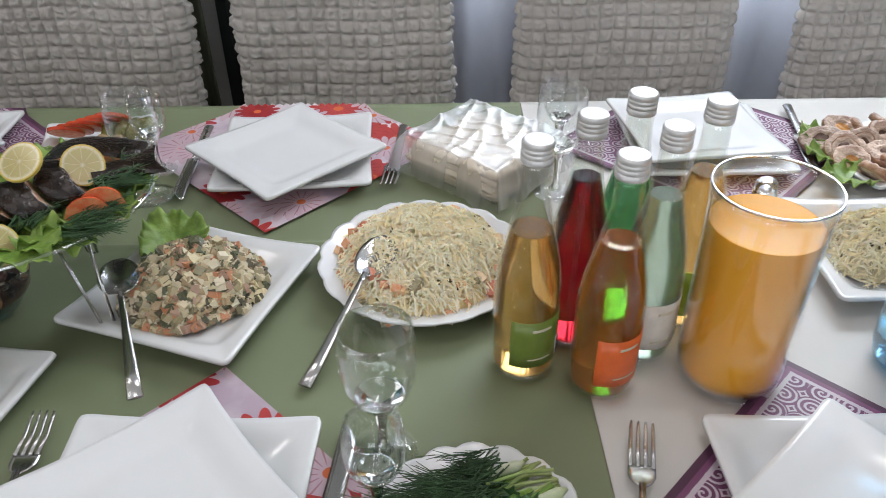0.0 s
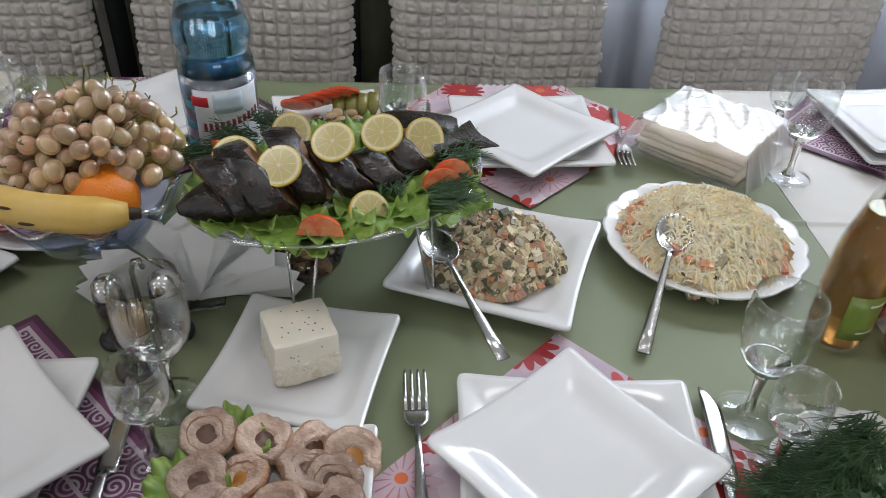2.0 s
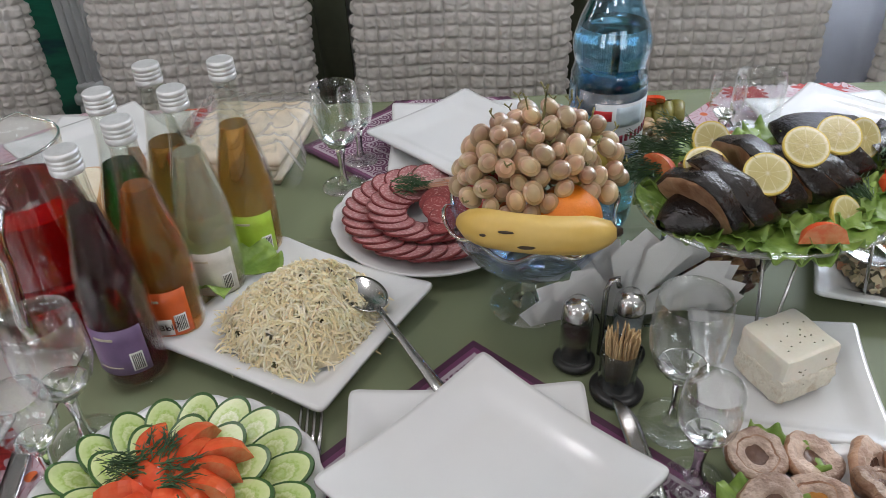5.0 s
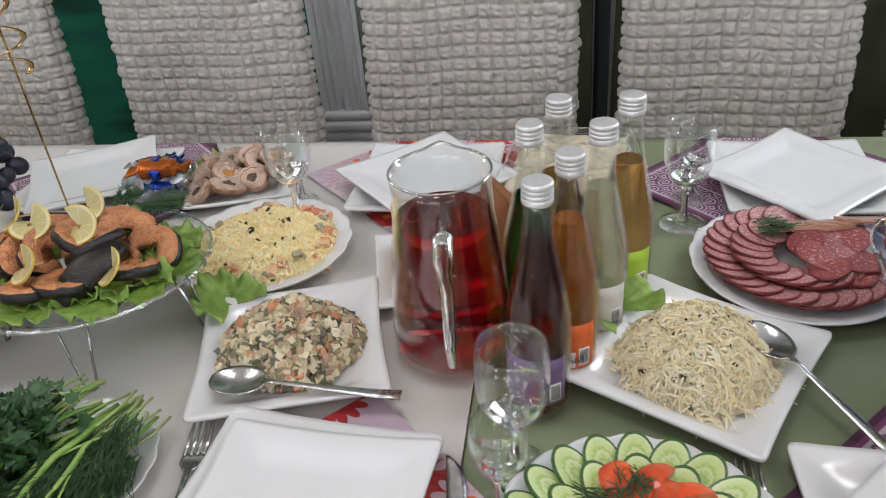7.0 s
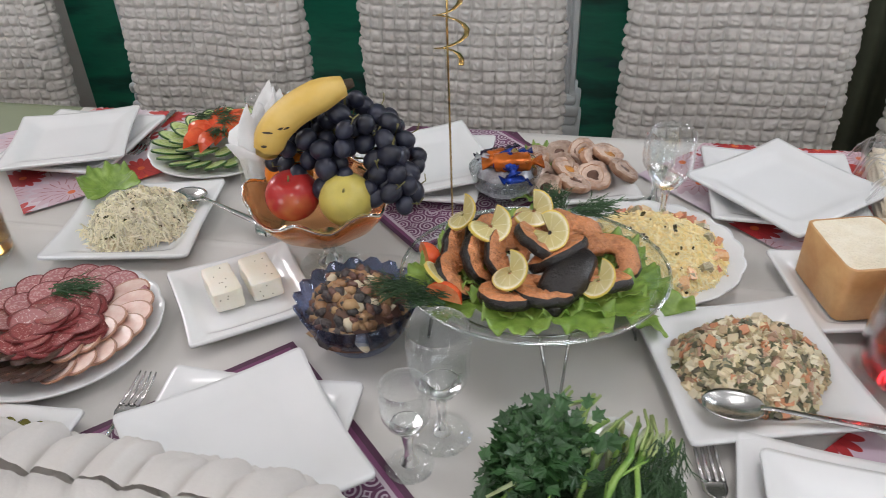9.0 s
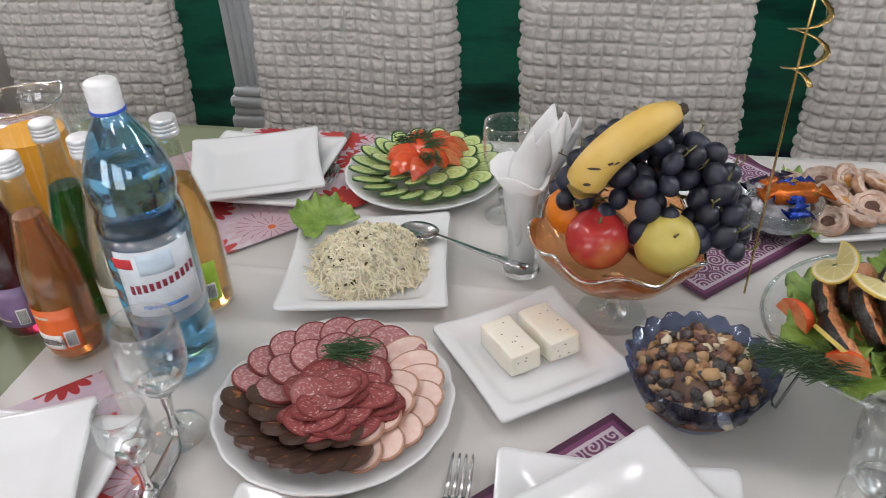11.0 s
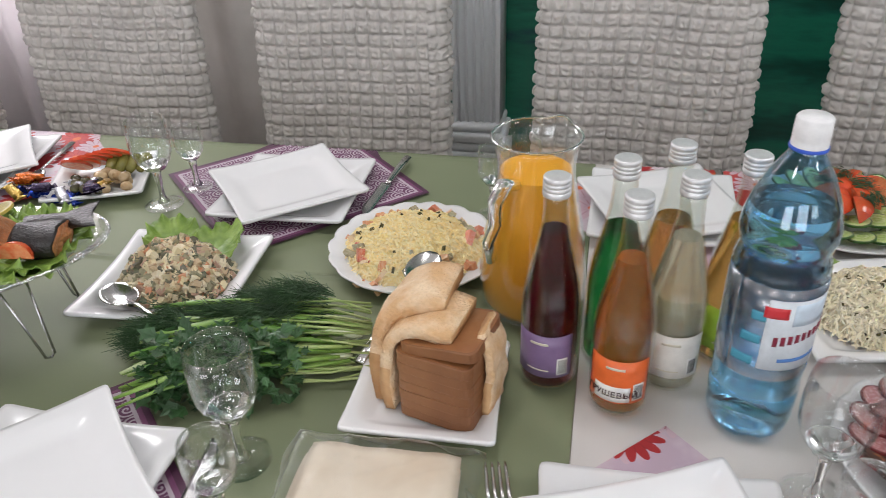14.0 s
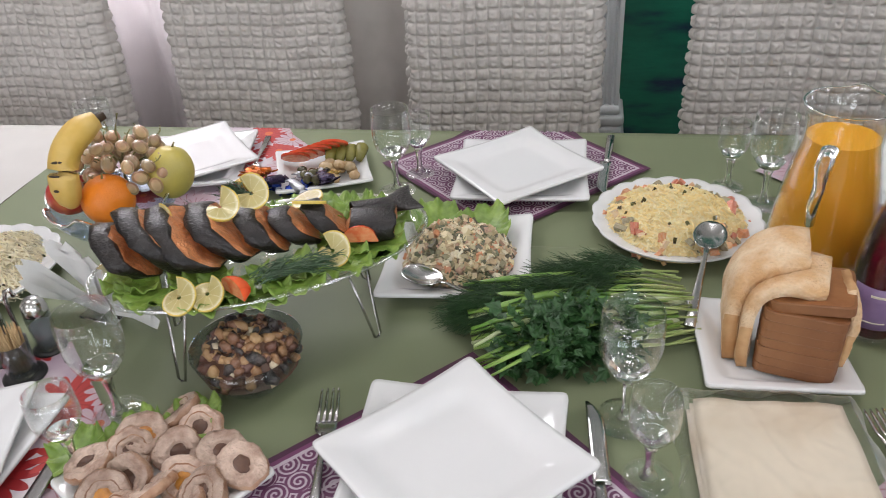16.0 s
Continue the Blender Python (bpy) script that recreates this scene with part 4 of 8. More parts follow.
soda_cluster(((0.402, 1.030, "amber", -60), (0.457, 1.078, "red", 0), (0.476, 1.002, "rose", -55), (0.526, 1.052, "mint", -60), (0.512, 1.122, "green", 0), (0.580, 1.103, "lime", -60)))
soda_cluster(((-0.800, 1.030, "plum", -100), (-0.772, 1.085, "peach", -100), (-0.740, 1.150, "pale", -95), (-0.708, 1.220, "lime", -95), (-0.812, 1.150, "green", 0), (-0.784, 1.215, "amber", 0)))
soda_cluster(((-2.304, 1.096, "plum", -100), (-2.226, 1.068, "peach", -95), (-2.172, 1.117, "pale", -90), (-2.237, 1.146, "green", -90), (-2.108, 1.172, "lime", -90), (-2.180, 1.190, "amber", -90)))
water_bottle(-0.287, 1.275, 24, "blue plastic mineral water bottle with a white cap")
water_bottle(-2.092, 1.068, 36, "blue plastic mineral water bottle with a white cap")
water_bottle(0.80, 1.02, 60, "blue plastic mineral water bottle with a white cap")
J_STRAIGHT = [(0.044, 0.0), (0.0495, 0.003), (0.051, 0.02), (0.0515, 0.10), (0.0522, 0.17), (0.0532, 0.20), (0.0545, 0.215)]
J_BELLY = [(0.048, 0.0), (0.060, 0.004), (0.066, 0.02), (0.067, 0.05), (0.062, 0.10), (0.053, 0.15), (0.046, 0.185), (0.0455, 0.205), (0.049, 0.222), (0.053, 0.235)]
J_TAPER = [(0.052, 0.0), (0.062, 0.004), (0.067, 0.02), (0.064, 0.07), (0.058, 0.13), (0.052, 0.175), (0.0505, 0.205), (0.052, 0.222)]
jug(0.605, 1.012, 70, ORANGE, 0.178, "tall glass jug of orange juice", J_STRAIGHT)
jug(-0.898, 1.112, -82, COMPOTE, 0.172, "glass jug of dark red berry compote", J_TAPER, 0.115)
jug(-2.337, 1.232, -118, ORANGE, 0.192, "round-bellied glass jug of orange juice", J_BELLY, 0.072)

# ---- food materials ----
M["olivier"] = bits_mat("olivier", [(0.70, 0.60, 0.40), (0.38, 0.32, 0.18), (0.72, 0.65, 0.48), (0.08, 0.09, 0.04), (0.58, 0.49, 0.32), (0.54, 0.23, 0.11), (0.46, 0.34, 0.20), (0.22, 0.20, 0.11), (0.42, 0.26, 0.18), (0.66, 0.57, 0.35), (0.09, 0.08, 0.045), (0.62, 0.54, 0.38)], 0.4, 0.3, 0.15, 0.10)
M["grated"] = bits_mat("grated", [(0.92, 0.80, 0.50), (0.93, 0.86, 0.62), (0.88, 0.75, 0.45), (0.93, 0.87, 0.68)], 0.45, 0.2, 0.2)
M["grated_yellow"] = bits_mat("grated_yellow", [(0.93, 0.77, 0.39), (0.94, 0.83, 0.51), (0.92, 0.74, 0.35), (0.94, 0.85, 0.56)], 0.45, 0.2, 0.2, 0.10)
M["grated_cream"] = bits_mat("grated_cream", [(0.93, 0.84, 0.60), (0.94, 0.90, 0.74), (0.93, 0.79, 0.50), (0.94, 0.88, 0.68)], 0.45, 0.2, 0.2, 0.10)
M["grated_grey"] = bits_mat("grated_grey", [(0.86, 0.79, 0.57), (0.90, 0.83, 0.64), (0.82, 0.75, 0.55), (0.56, 0.51, 0.36), (0.90, 0.83, 0.57), (0.88, 0.82, 0.62)], 0.45, 0.2, 0.2)
M["cheese_core"] = mat("cheese_core", (0.93, 0.79, 0.44), 0.5, col2=(0.88, 0.71, 0.36), scale=70, var=0.12, grain=260, bump=0.7)
M["under_salad"] = mat("under_salad", (0.78, 0.69, 0.48), 0.5, col2=(0.50, 0.42, 0.26), scale=70, var=0.15, grain=260, bump=0.7)
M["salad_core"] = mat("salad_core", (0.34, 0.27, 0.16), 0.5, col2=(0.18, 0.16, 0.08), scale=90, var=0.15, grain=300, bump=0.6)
M["veg_bits"] = bits_mat("veg_bits", [(0.66, 0.24, 0.08), (0.60, 0.14, 0.06), (0.70, 0.38, 0.16), (0.66, 0.27, 0.10), (0.72, 0.52, 0.30), (0.28, 0.24, 0.12)], 0.35)


def leaf_mat(name, a, b, rough=0.4):
    m = mat(name, a, rough, col2=b, scale=35, var=0.15, grain=160, bump=0.5, bdist=0.002, sub=0.0)
    return m


M["lettuce"] = leaf_mat("lettuce", (0.26, 0.38, 0.078), (0.12, 0.22, 0.030))
M["dill"] = leaf_mat("dill", (0.045, 0.110, 0.036), (0.028, 0.070, 0.024), 0.5)
M["onion_green"] = leaf_mat("onion_green", (0.10, 0.24, 0.035), (0.26, 0.40, 0.09), 0.35)
M["parsley"] = leaf_mat("parsley", (0.042, 0.115, 0.034), (0.022, 0.066, 0.020), 0.40)
M["onion_white"] = mat("onion_white", (0.55, 0.60, 0.38), 0.35, col2=(0.30, 0.42, 0.12), scale=14)
M["stalk"] = mat("stalk", (0.22, 0.34, 0.08), 0.4, col2=(0.40, 0.46, 0.20), scale=20)
M["lemon_rind"] = mat("lemon_rind", (0.72, 0.55, 0.12), 0.35, scale=60, var=0.06, grain=500, bump=0.3)


def radial_mat(name, stops, spokes=0, spoke_col=(0.8, 0.76, 0.6), sy=1.0, r=0.0245, mottle=0.0, rough=0.22):
    """Rings of colour round the slice's middle, with pale spokes for the segment walls."""
    m, nt, b = nodes_of(name)
    vec = coords(nt)
    sep = nt.nodes.new("ShaderNodeSeparateXYZ")
    nt.links.new(vec, sep.inputs[0])

    def mth(op, a, c=None):
        n = nt.nodes.new("ShaderNodeMath")
        n.operation = op
        for s, v in zip(n.inputs, (a, c)):
            if v is None:
                continue
            if isinstance(v, (int, float)):
                s.default_value = v
            else:
                nt.links.new(v, s)
        return n.outputs[0]
    x, y = mth("DIVIDE", sep.outputs[0], r), mth("DIVIDE", sep.outputs[1], r * sy)
    rad = mth("SQRT", mth("ADD", mth("MULTIPLY", x, x), mth("MULTIPLY", y, y)))
    nz = noise_of(nt, 260, 3, vec=vec)
    rad = mth("ADD", rad, mth("MULTIPLY", mth("SUBTRACT", nz, 0.5), mottle))
    col = ramp(nt, rad, stops)
    if spokes:
        wave = mth("ABSOLUTE", mth("SINE", mth("MULTIPLY", mth("ARCTAN2", y, x), spokes / 2)))
        col = mix_rgb(nt, mth("LESS_THAN", wave, 0.13), col, spoke_col)
    nt.links.new(col, b.inputs["Base Color"])
    b.inputs["Roughness"].default_value = rough
    b.inputs["Subsurface Weight"].default_value = 0.2
    b.inputs["Subsurface Radius"].default_value = (0.004, 0.003, 0.002)
    bump_of(nt, b, nz, 0.3, 0.001)
    return m


M["lemon_flesh"] = radial_mat("lemon_flesh", [(0.0, (0.66, 0.62, 0.42)), (0.12, (0.50, 0.42, 0.18)), (0.66, (0.53, 0.46, 0.21)), (0.76, (0.74, 0.68, 0.46))], 9, (0.64, 0.58, 0.34), mottle=0.12)
M["tomato"] = mat("tomato", (0.62, 0.055, 0.018), 0.18, col2=(0.66, 0.12, 0.04), scale=50, var=0.06, sub=0.2, rand=0.15)
M["tomato_flesh"] = mat("tomato_flesh", (0.66, 0.15, 0.06), 0.22, col2=(0.70, 0.30, 0.14), scale=120, var=0.08, sub=0.2)
M["cuke_skin"] = mat("cuke_skin", (0.020, 0.065, 0.012), 0.3, col2=(0.05, 0.13, 0.03), scale=60)
M["cuke_flesh"] = radial_mat("cuke_flesh", [(0.0, (0.50, 0.60, 0.26)), (0.20, (0.36, 0.47, 0.13)), (0.40, (0.62, 0.68, 0.36)), (0.50, (0.36, 0.50, 0.13)), (0.62, (0.52, 0.63, 0.26)), (0.86, (0.60, 0.68, 0.34))], 0, sy=1.62, r=0.0185, mottle=0.5)
M["casing"] = mat("casing", (0.20, 0.035, 0.035), 0.35, scale=40)
M["fish_skin"] = mat("fish_skin", (0.032, 0.018, 0.012), 0.24, col2=(0.007, 0.005, 0.005), scale=38, var=0.35, grain=230, bump=0.7, bdist=0.002, lo=0.3, hi=0.6)
M["fish_skin_grey"] = mat("fish_skin_grey", (0.009, 0.007, 0.007), 0.30, col2=(0.020, 0.015, 0.013), scale=70, var=0.25, grain=300, bump=0.7, bdist=0.002, lo=0.45, hi=0.75)
M["carp_flesh"] = mat("carp_flesh", (0.20, 0.10, 0.05), 0.4, col2=(0.38, 0.24, 0.15), scale=60, var=0.15, bump=0.5)
M["salmon"] = mat("salmon", (0.58, 0.245, 0.105), 0.28, col2=(0.27, 0.095, 0.035), scale=70, var=0.30, grain=240, bump=1.0, bdist=0.003, sub=0.1, rand=0.15, lo=0.45, hi=0.8)
M["sausage_red"] = mat("sausage_red", (0.40, 0.160, 0.165), 0.30, col2=(0.60, 0.42, 0.40), scale=260, var=0.15, grain=420, rand=0.12, lo=0.50, hi=0.66)
M["salami"] = mat("salami", (0.25, 0.052, 0.052), 0.35, col2=(0.52, 0.34, 0.31), scale=330, var=0.12, grain=600, rand=0.1, lo=0.57, hi=0.66)
M["ham"] = mat("ham", (0.66, 0.42, 0.36), 0.3, col2=(0.74, 0.58, 0.51), scale=60, var=0.06, rand=0.08, sub=0.2)
M["ham_rind"] = mat("ham_rind", (0.50, 0.27, 0.18), 0.4, scale=50)
M["dark_roll"] = mat("dark_roll", (0.075, 0.040, 0.030), 0.35, col2=(0.42, 0.15, 0.05), scale=70, var=0.15, rand=0.1, lo=0.62, hi=0.68)
M["grey_roll"] = mat("grey_roll", (0.34, 0.20, 0.15), 0.35, col2=(0.46, 0.30, 0.25), scale=60, var=0.1, rand=0.1)
M["meat_roll"] = mat("meat_roll", (0.56, 0.42, 0.335), 0.33, col2=(0.30, 0.18, 0.13), scale=45, var=0.2, grain=220, bump=1.0, bdist=0.003, rand=0.2, lo=0.42, hi=0.75)
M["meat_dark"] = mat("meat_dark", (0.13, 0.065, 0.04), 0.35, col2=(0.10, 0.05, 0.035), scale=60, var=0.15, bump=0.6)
M["cheese"] = mat("cheese", (0.80, 0.77, 0.67), 0.4, scale=40, var=0.03, grain=220, bump=0.35, sub=0.3, col2=(0.77, 0.73, 0.61))
M["cheese_cut"] = mat("cheese_cut", (0.77, 0.72, 0.60), 0.55, col2=(0.60, 0.50, 0.36), scale=90, var=0.1, grain=240, bump=1.0, bdist=0.003, lo=0.5, hi=0.75)
M["herb_fleck"] = mat("herb_fleck", (0.20, 0.19, 0.11), 0.6)
M["crust"] = mat("crust", (0.25, 0.095, 0.032), 0.5, col2=(0.36, 0.17, 0.065), scale=14, var=0.1, grain=180, bump=0.3)
M["crust_dark"] = mat("crust_dark", (0.19, 0.075, 0.028), 0.5, col2=(0.26, 0.115, 0.045), scale=12, var=0.1, grain=180, bump=0.3)
M["crumb"] = mat("crumb", (0.76, 0.60, 0.41), 0.8, col2=(0.62, 0.38, 0.19), scale=30, var=0.12, grain=260, bump=1.0, bdist=0.003)
M["grape_pink"] = mat("grape_pink", (0.49, 0.27, 0.18), 0.40, col2=(0.57, 0.43, 0.23), scale=34, var=0.12, grain=180, sub=0.4, rand=0.30, lo=0.38, hi=0.62)
M["grape_pink"].node_tree.nodes["Principled BSDF"].inputs["Transmission Weight"].default_value = 0.32
M["grape_black"] = mat("grape_black", (0.008, 0.008, 0.016), 0.42, col2=(0.022, 0.025, 0.045), scale=40, var=0.1, rand=0.3)
M["stem_brown"] = mat("stem_brown", (0.22, 0.20, 0.07), 0.6)
M["orange"] = mat("orange", (0.78, 0.22, 0.012), 0.4, scale=30, var=0.05, grain=420, bump=0.6, bdist=0.001)
M["apple"] = mat("apple", (0.40, 0.030, 0.028), 0.24, col2=(0.55, 0.20, 0.06), scale=14, var=0.08, grain=200, lo=0.52, hi=0.75)
M["pear"] = mat("pear", (0.56, 0.46, 0.10), 0.35, col2=(0.45, 0.38, 0.10), scale=20, var=0.05, grain=300)
M["banana"] = mat("banana", (0.60, 0.38, 0.07), 0.45, col2=(0.66, 0.46, 0.14), scale=18, var=0.06, grain=120)
M["banana_spot"] = mat("banana_spot", (0.05, 0.03, 0.015), 0.6)
M["nuts"] = bits_mat("nuts", [(0.20, 0.085, 0.04), (0.03, 0.018, 0.018), (0.44, 0.27, 0.12), (0.10, 0.035, 0.025), (0.62, 0.53, 0.38), (0.30, 0.15, 0.06), (0.015, 0.012, 0.014), (0.14, 0.05, 0.03), (0.025, 0.015, 0.02), (0.38, 0.22, 0.10)], 0.45, 0.5, 0.0, 0.10)
M["paper_napkin"] = sheer("paper_napkin", (0.89, 0.89, 0.88), 0.16)
M["lavash"] = mat("lavash", (0.70, 0.62, 0.49), 0.65, col2=(0.58, 0.47, 0.33), scale=11, var=0.05, grain=130, bump=0.4, lo=0.5, hi=0.75)
M["poly"] = clear_mat("poly", (0.97, 0.97, 0.97), rough=0.40, base=0.035, power=2.8)
M["poly_milky"] = clear_mat("poly_milky", (0.96, 0.96, 0.96), rough=0.42, base=0.22, power=2.2)
M["smoke_glass"] = clear_mat("smoke_glass", (0.72, 0.75, 0.76))
M["blue_glass"] = clear_mat("blue_glass", (0.50, 0.56, 0.72), (0.8, 0.85, 1.0), 0.06)
M["paint_amber"] = clear_mat("paint_amber", (0.88, 0.62, 0.42), (1, 0.9, 0.8), 0.05)
M["paint_blue"] = clear_mat("paint_blue", (0.80, 0.84, 0.92), (0.9, 0.95, 1.0), 0.05)
M["black_plastic"] = mat("black_plastic", (0.02, 0.02, 0.02), 0.35)
M["toothpick"] = mat("toothpick", (0.60, 0.42, 0.22), 0.6, scale=80)
M["gold"] = mat("gold", (0.75, 0.52, 0.20), 0.22, 1.0)
M["pickle"] = mat("pickle", (0.16, 0.15, 0.03), 0.25, col2=(0.24, 0.22, 0.06), scale=40, bump=0.4)
M["mushroom"] = mat("mushroom", (0.50, 0.38, 0.22), 0.25, col2=(0.34, 0.22, 0.11), scale=50, rand=0.2)
M["olive"] = mat("olive", (0.05, 0.035, 0.02), 0.25, col2=(0.10, 0.10, 0.04), scale=40, rand=0.3)


# ---- food helpers ----
def mound(rx, ry, h, bumpy=0.12, seed=0, n=40, rings=9, flat=2.4):
    bm = bmesh.new()

    def prof(t):
        return (1 - t ** flat) ** 0.8
    rows = [[bm.verts.new((0, 0, h))]]
    for i in range(1, rings + 1):
        t = i / rings
        row = []
        for k in range(n):
            a = 2 * math.pi * k / n
            w = 1 + bumpy * noise.noise((math.cos(a) * 1.6, math.sin(a) * 1.6, seed * 3.1))
            z = h * prof(t) + h * (1 - t * t) * (0.28 * noise.noise((math.cos(a) * t * 4, math.sin(a) * t * 4, seed + 9)) + 0.16 * noise.noise((math.cos(a) * t * 9, math.sin(a) * t * 9, seed + 4)))
            row.append(bm.verts.new((rx * t * w * math.cos(a), ry * t * w * math.sin(a), max(0, z))))
        rows.append(row)
    for k in range(n):
        bm.faces.new((rows[0][0], rows[1][k], rows[1][(k + 1) % n]))
    for a, b in zip(rows[1:], rows[2:]):
        for k in range(n):
            bm.faces.new((a[k], b[k], b[(k + 1) % n], a[(k + 1) % n]))

    def surf(t, a):
        w = 1 + bumpy * noise.noise((math.cos(a) * 1.6, math.sin(a) * 1.6, seed * 3.1))
        z = h * prof(min(t, 1)) + h * (1 - t * t) * (0.28 * noise.noise((math.cos(a) * t * 4, math.sin(a) * t * 4, seed + 9)) + 0.16 * noise.noise((math.cos(a) * t * 9, math.sin(a) * t * 9, seed + 4)))
        return Vector((rx * t * w * math.cos(a), ry * t * w * math.sin(a), max(0, z)))
    return bm, surf


def scatter_boxes(surf, n, size, rnd, lo=0.0, hi=1.0, sink=0.2, aspect=(1, 1, 1)):
    """Loose little blocks over a mound, as one mesh."""
    vs, fs = [], []
    quad = ((0, 1, 3, 2), (4, 6, 7, 5), (0, 4, 5, 1), (2, 3, 7, 6), (0, 2, 6, 4), (1, 5, 7, 3))
    for _ in range(n):
        t, a = math.sqrt(rnd.uniform(lo * lo, hi * hi)), rnd.uniform(0, 2 * math.pi)
        p = surf(t, a)
        s = size * rnd.uniform(0.65, 1.25)
        m = Matrix.Translation(p + Vector((0, 0, s * (0.5 - sink)))) @ Euler((rnd.uniform(-1.2, 1.2), rnd.uniform(-1.2, 1.2), rnd.uniform(0, 6))).to_matrix().to_4x4()
        k = len(vs)
        for ix in (-0.5, 0.5):
            for iy in (-0.5, 0.5):
                for iz in (-0.5, 0.5):
                    j = [1 + rnd.uniform(-0.22, 0.22) for _ in range(3)]
                    vs.append(m @ Vector((ix * s * aspect[0] * j[0], iy * s * aspect[1] * j[1], iz * s * aspect[2] * j[2])))
        fs += [tuple(k + q for q in f) for f in quad]
    me = bpy.data.meshes.new("bits")
    me.from_pydata(vs, [], fs)
    return me


def scatter_strands(surf, n, length, thick, rnd, lo=0.0, hi=1.0, lift=0.004):
    """Curled shreds over a mound, as one mesh."""
    vs, fs = [], []
    for _ in range(n):
        t, a = math.sqrt(rnd.uniform(lo * lo, hi * hi)), rnd.uniform(0, 2 * math.pi)
        c = surf(t, a)
        d = rnd.uniform(0, 2 * math.pi)
        L = length * rnd.uniform(0.5, 1.3)
        curl = rnd.uniform(-2.2, 2.2)
        zz = rnd.uniform(0, lift)
        k = len(vs)
        pts = []
        seg = 4
        p = Vector((c.x, c.y))
        for i in range(seg + 1):
            q = surf(min(1.12, math.hypot(p.x, p.y) / max(1e-4, math.hypot(c.x, c.y)) * t if t > 0.02 else t), math.atan2(p.y, p.x))
            pts.append(Vector((p.x, p.y, (q.z if t > 0.05 else c.z) + zz + lift * math.sin(i * 1.3 + d) * 0.4)))
            p = p + Vector((math.cos(d), math.sin(d))) * (L / seg)
            d += curl / seg
        for i, q in enumerate(pts):
            w = thick * (0.5 if i in (0, seg) else 1)
            side = Vector((-math.sin(d), math.cos(d), 0)) * w
            vs += [q + side, q - side, q + Vector((0, 0, w * 1.2))]
        for i in range(seg):
            o = k + i * 3
            fs += [(o, o + 3, o + 5, o + 2), (o + 2, o + 5, o + 4, o + 1), (o + 1, o + 4, o + 3, o)]
    me = bpy.data.meshes.new("shreds")
    me.from_pydata(vs, [], fs)
    return me


def stuff(name, me, material, parent, smooth=False):
    me.materials.append(material)
    if smooth:
        for p in me.polygons:
            p.use_smooth = True
    o = new(name, me)
    o.parent = parent
    o["kind"] = "stuff"
    return o


def lettuce_leaf_bm(L, W, seed, lift=0.02):
    """A loose-leaf lettuce leaf: broad, lying flat, with a frilled edge."""
    rnd = random.Random(seed)
    ph = rnd.random() * 6

    def f(u, v):
        an = (u - 0.5) * 2.0 * 2.2
        lobe = 1 + 0.07 * math.sin(an * 4 + ph) + 0.03 * math.sin(an * 9 + ph * 2)
        r = v * lobe
        x = W * 0.62 * r * math.sin(an)
        y = L * (0.30 + 0.70 * r * math.cos(an)) if v > 0 else L * 0.30
        fr = max(0.0, v - 0.55) / 0.45
        frill = fr * fr * (0.0050 * math.sin(an * 10 + ph) + 0.0028 * math.sin(an * 19 + ph * 3))
        crin = 0.0022 * noise.noise((x * 90, y * 90, seed)) * (v > 0.1)
        return (x, y, lift * 0.5 * v * v + frill + crin + 0.003)
    bm = bmesh.new()
    grid(bm, f, 96, 9)
    bmesh.ops.remove_doubles(bm, verts=bm.verts, dist=1e-6)
    bm.normal_update()
    bmesh.ops.solidify(bm, geom=bm.faces[:], thickness=0.0006)
    return bm


LEAVES = {}


def lettuce(parent, m, L=0.09, W=0.07, seed=0, name="lettuce_leaf"):
    key = (seed % 5, L, W)
    if key not in LEAVES:
        o = part(name, lettuce_leaf_bm(L, W, seed), M["lettuce"], parent)
        LEAVES[key] = o.data
    else:
        o = new(name, LEAVES[key])
        o.parent = parent
    o.matrix_basis = m
    return o


def feather_bm(n, L, seed, spread=1.0, thick=0.0007):
    """A tuft of dill: many fine forked threads."""
    rnd = random.Random(seed)
    bm = bmesh.new()
    for _ in range(n):
        a = rnd.uniform(-0.6, 0.6) * spread
        x0, y0 = rnd.uniform(-0.012, 0.012) * spread, rnd.uniform(0, L * 0.6)
        p = Vector((x0, y0, rnd.uniform(0.001, 0.012)))
        d = Vector((math.sin(a), math.cos(a), rnd.uniform(-0.10, 0.16)))
        ln = L * rnd.uniform(0.2, 0.45)
        pts = [p, p + d * ln * 0.5, p + d * ln + Vector((0, 0, -0.004))]
        tube(bm, pts, [thick, thick, thick * 0.5], 3, ends=False)
        for _ in range(3):
            q = p + d * ln * rnd.uniform(0.3, 1.0)
            e = d + Vector((rnd.uniform(-0.9, 0.9), rnd.uniform(-0.2, 0.4), rnd.uniform(-0.25, 0.2)))
            tube(bm, [q, q + e * ln * 0.35], [thick * 0.8, thick * 0.4], 3, ends=False)
    return bm


DILL = {}


def dill(parent, m, n=70, L=0.05, seed=0, name="dill_sprig"):
    key = (n, L, seed % 3)
    if key not in DILL:
        o = part(name, feather_bm(n, L, seed), M["dill"], parent)
        DILL[key] = o.data
    else:
        o = new(name, DILL[key])
        o.parent = parent
    o.matrix_basis = m
    return o


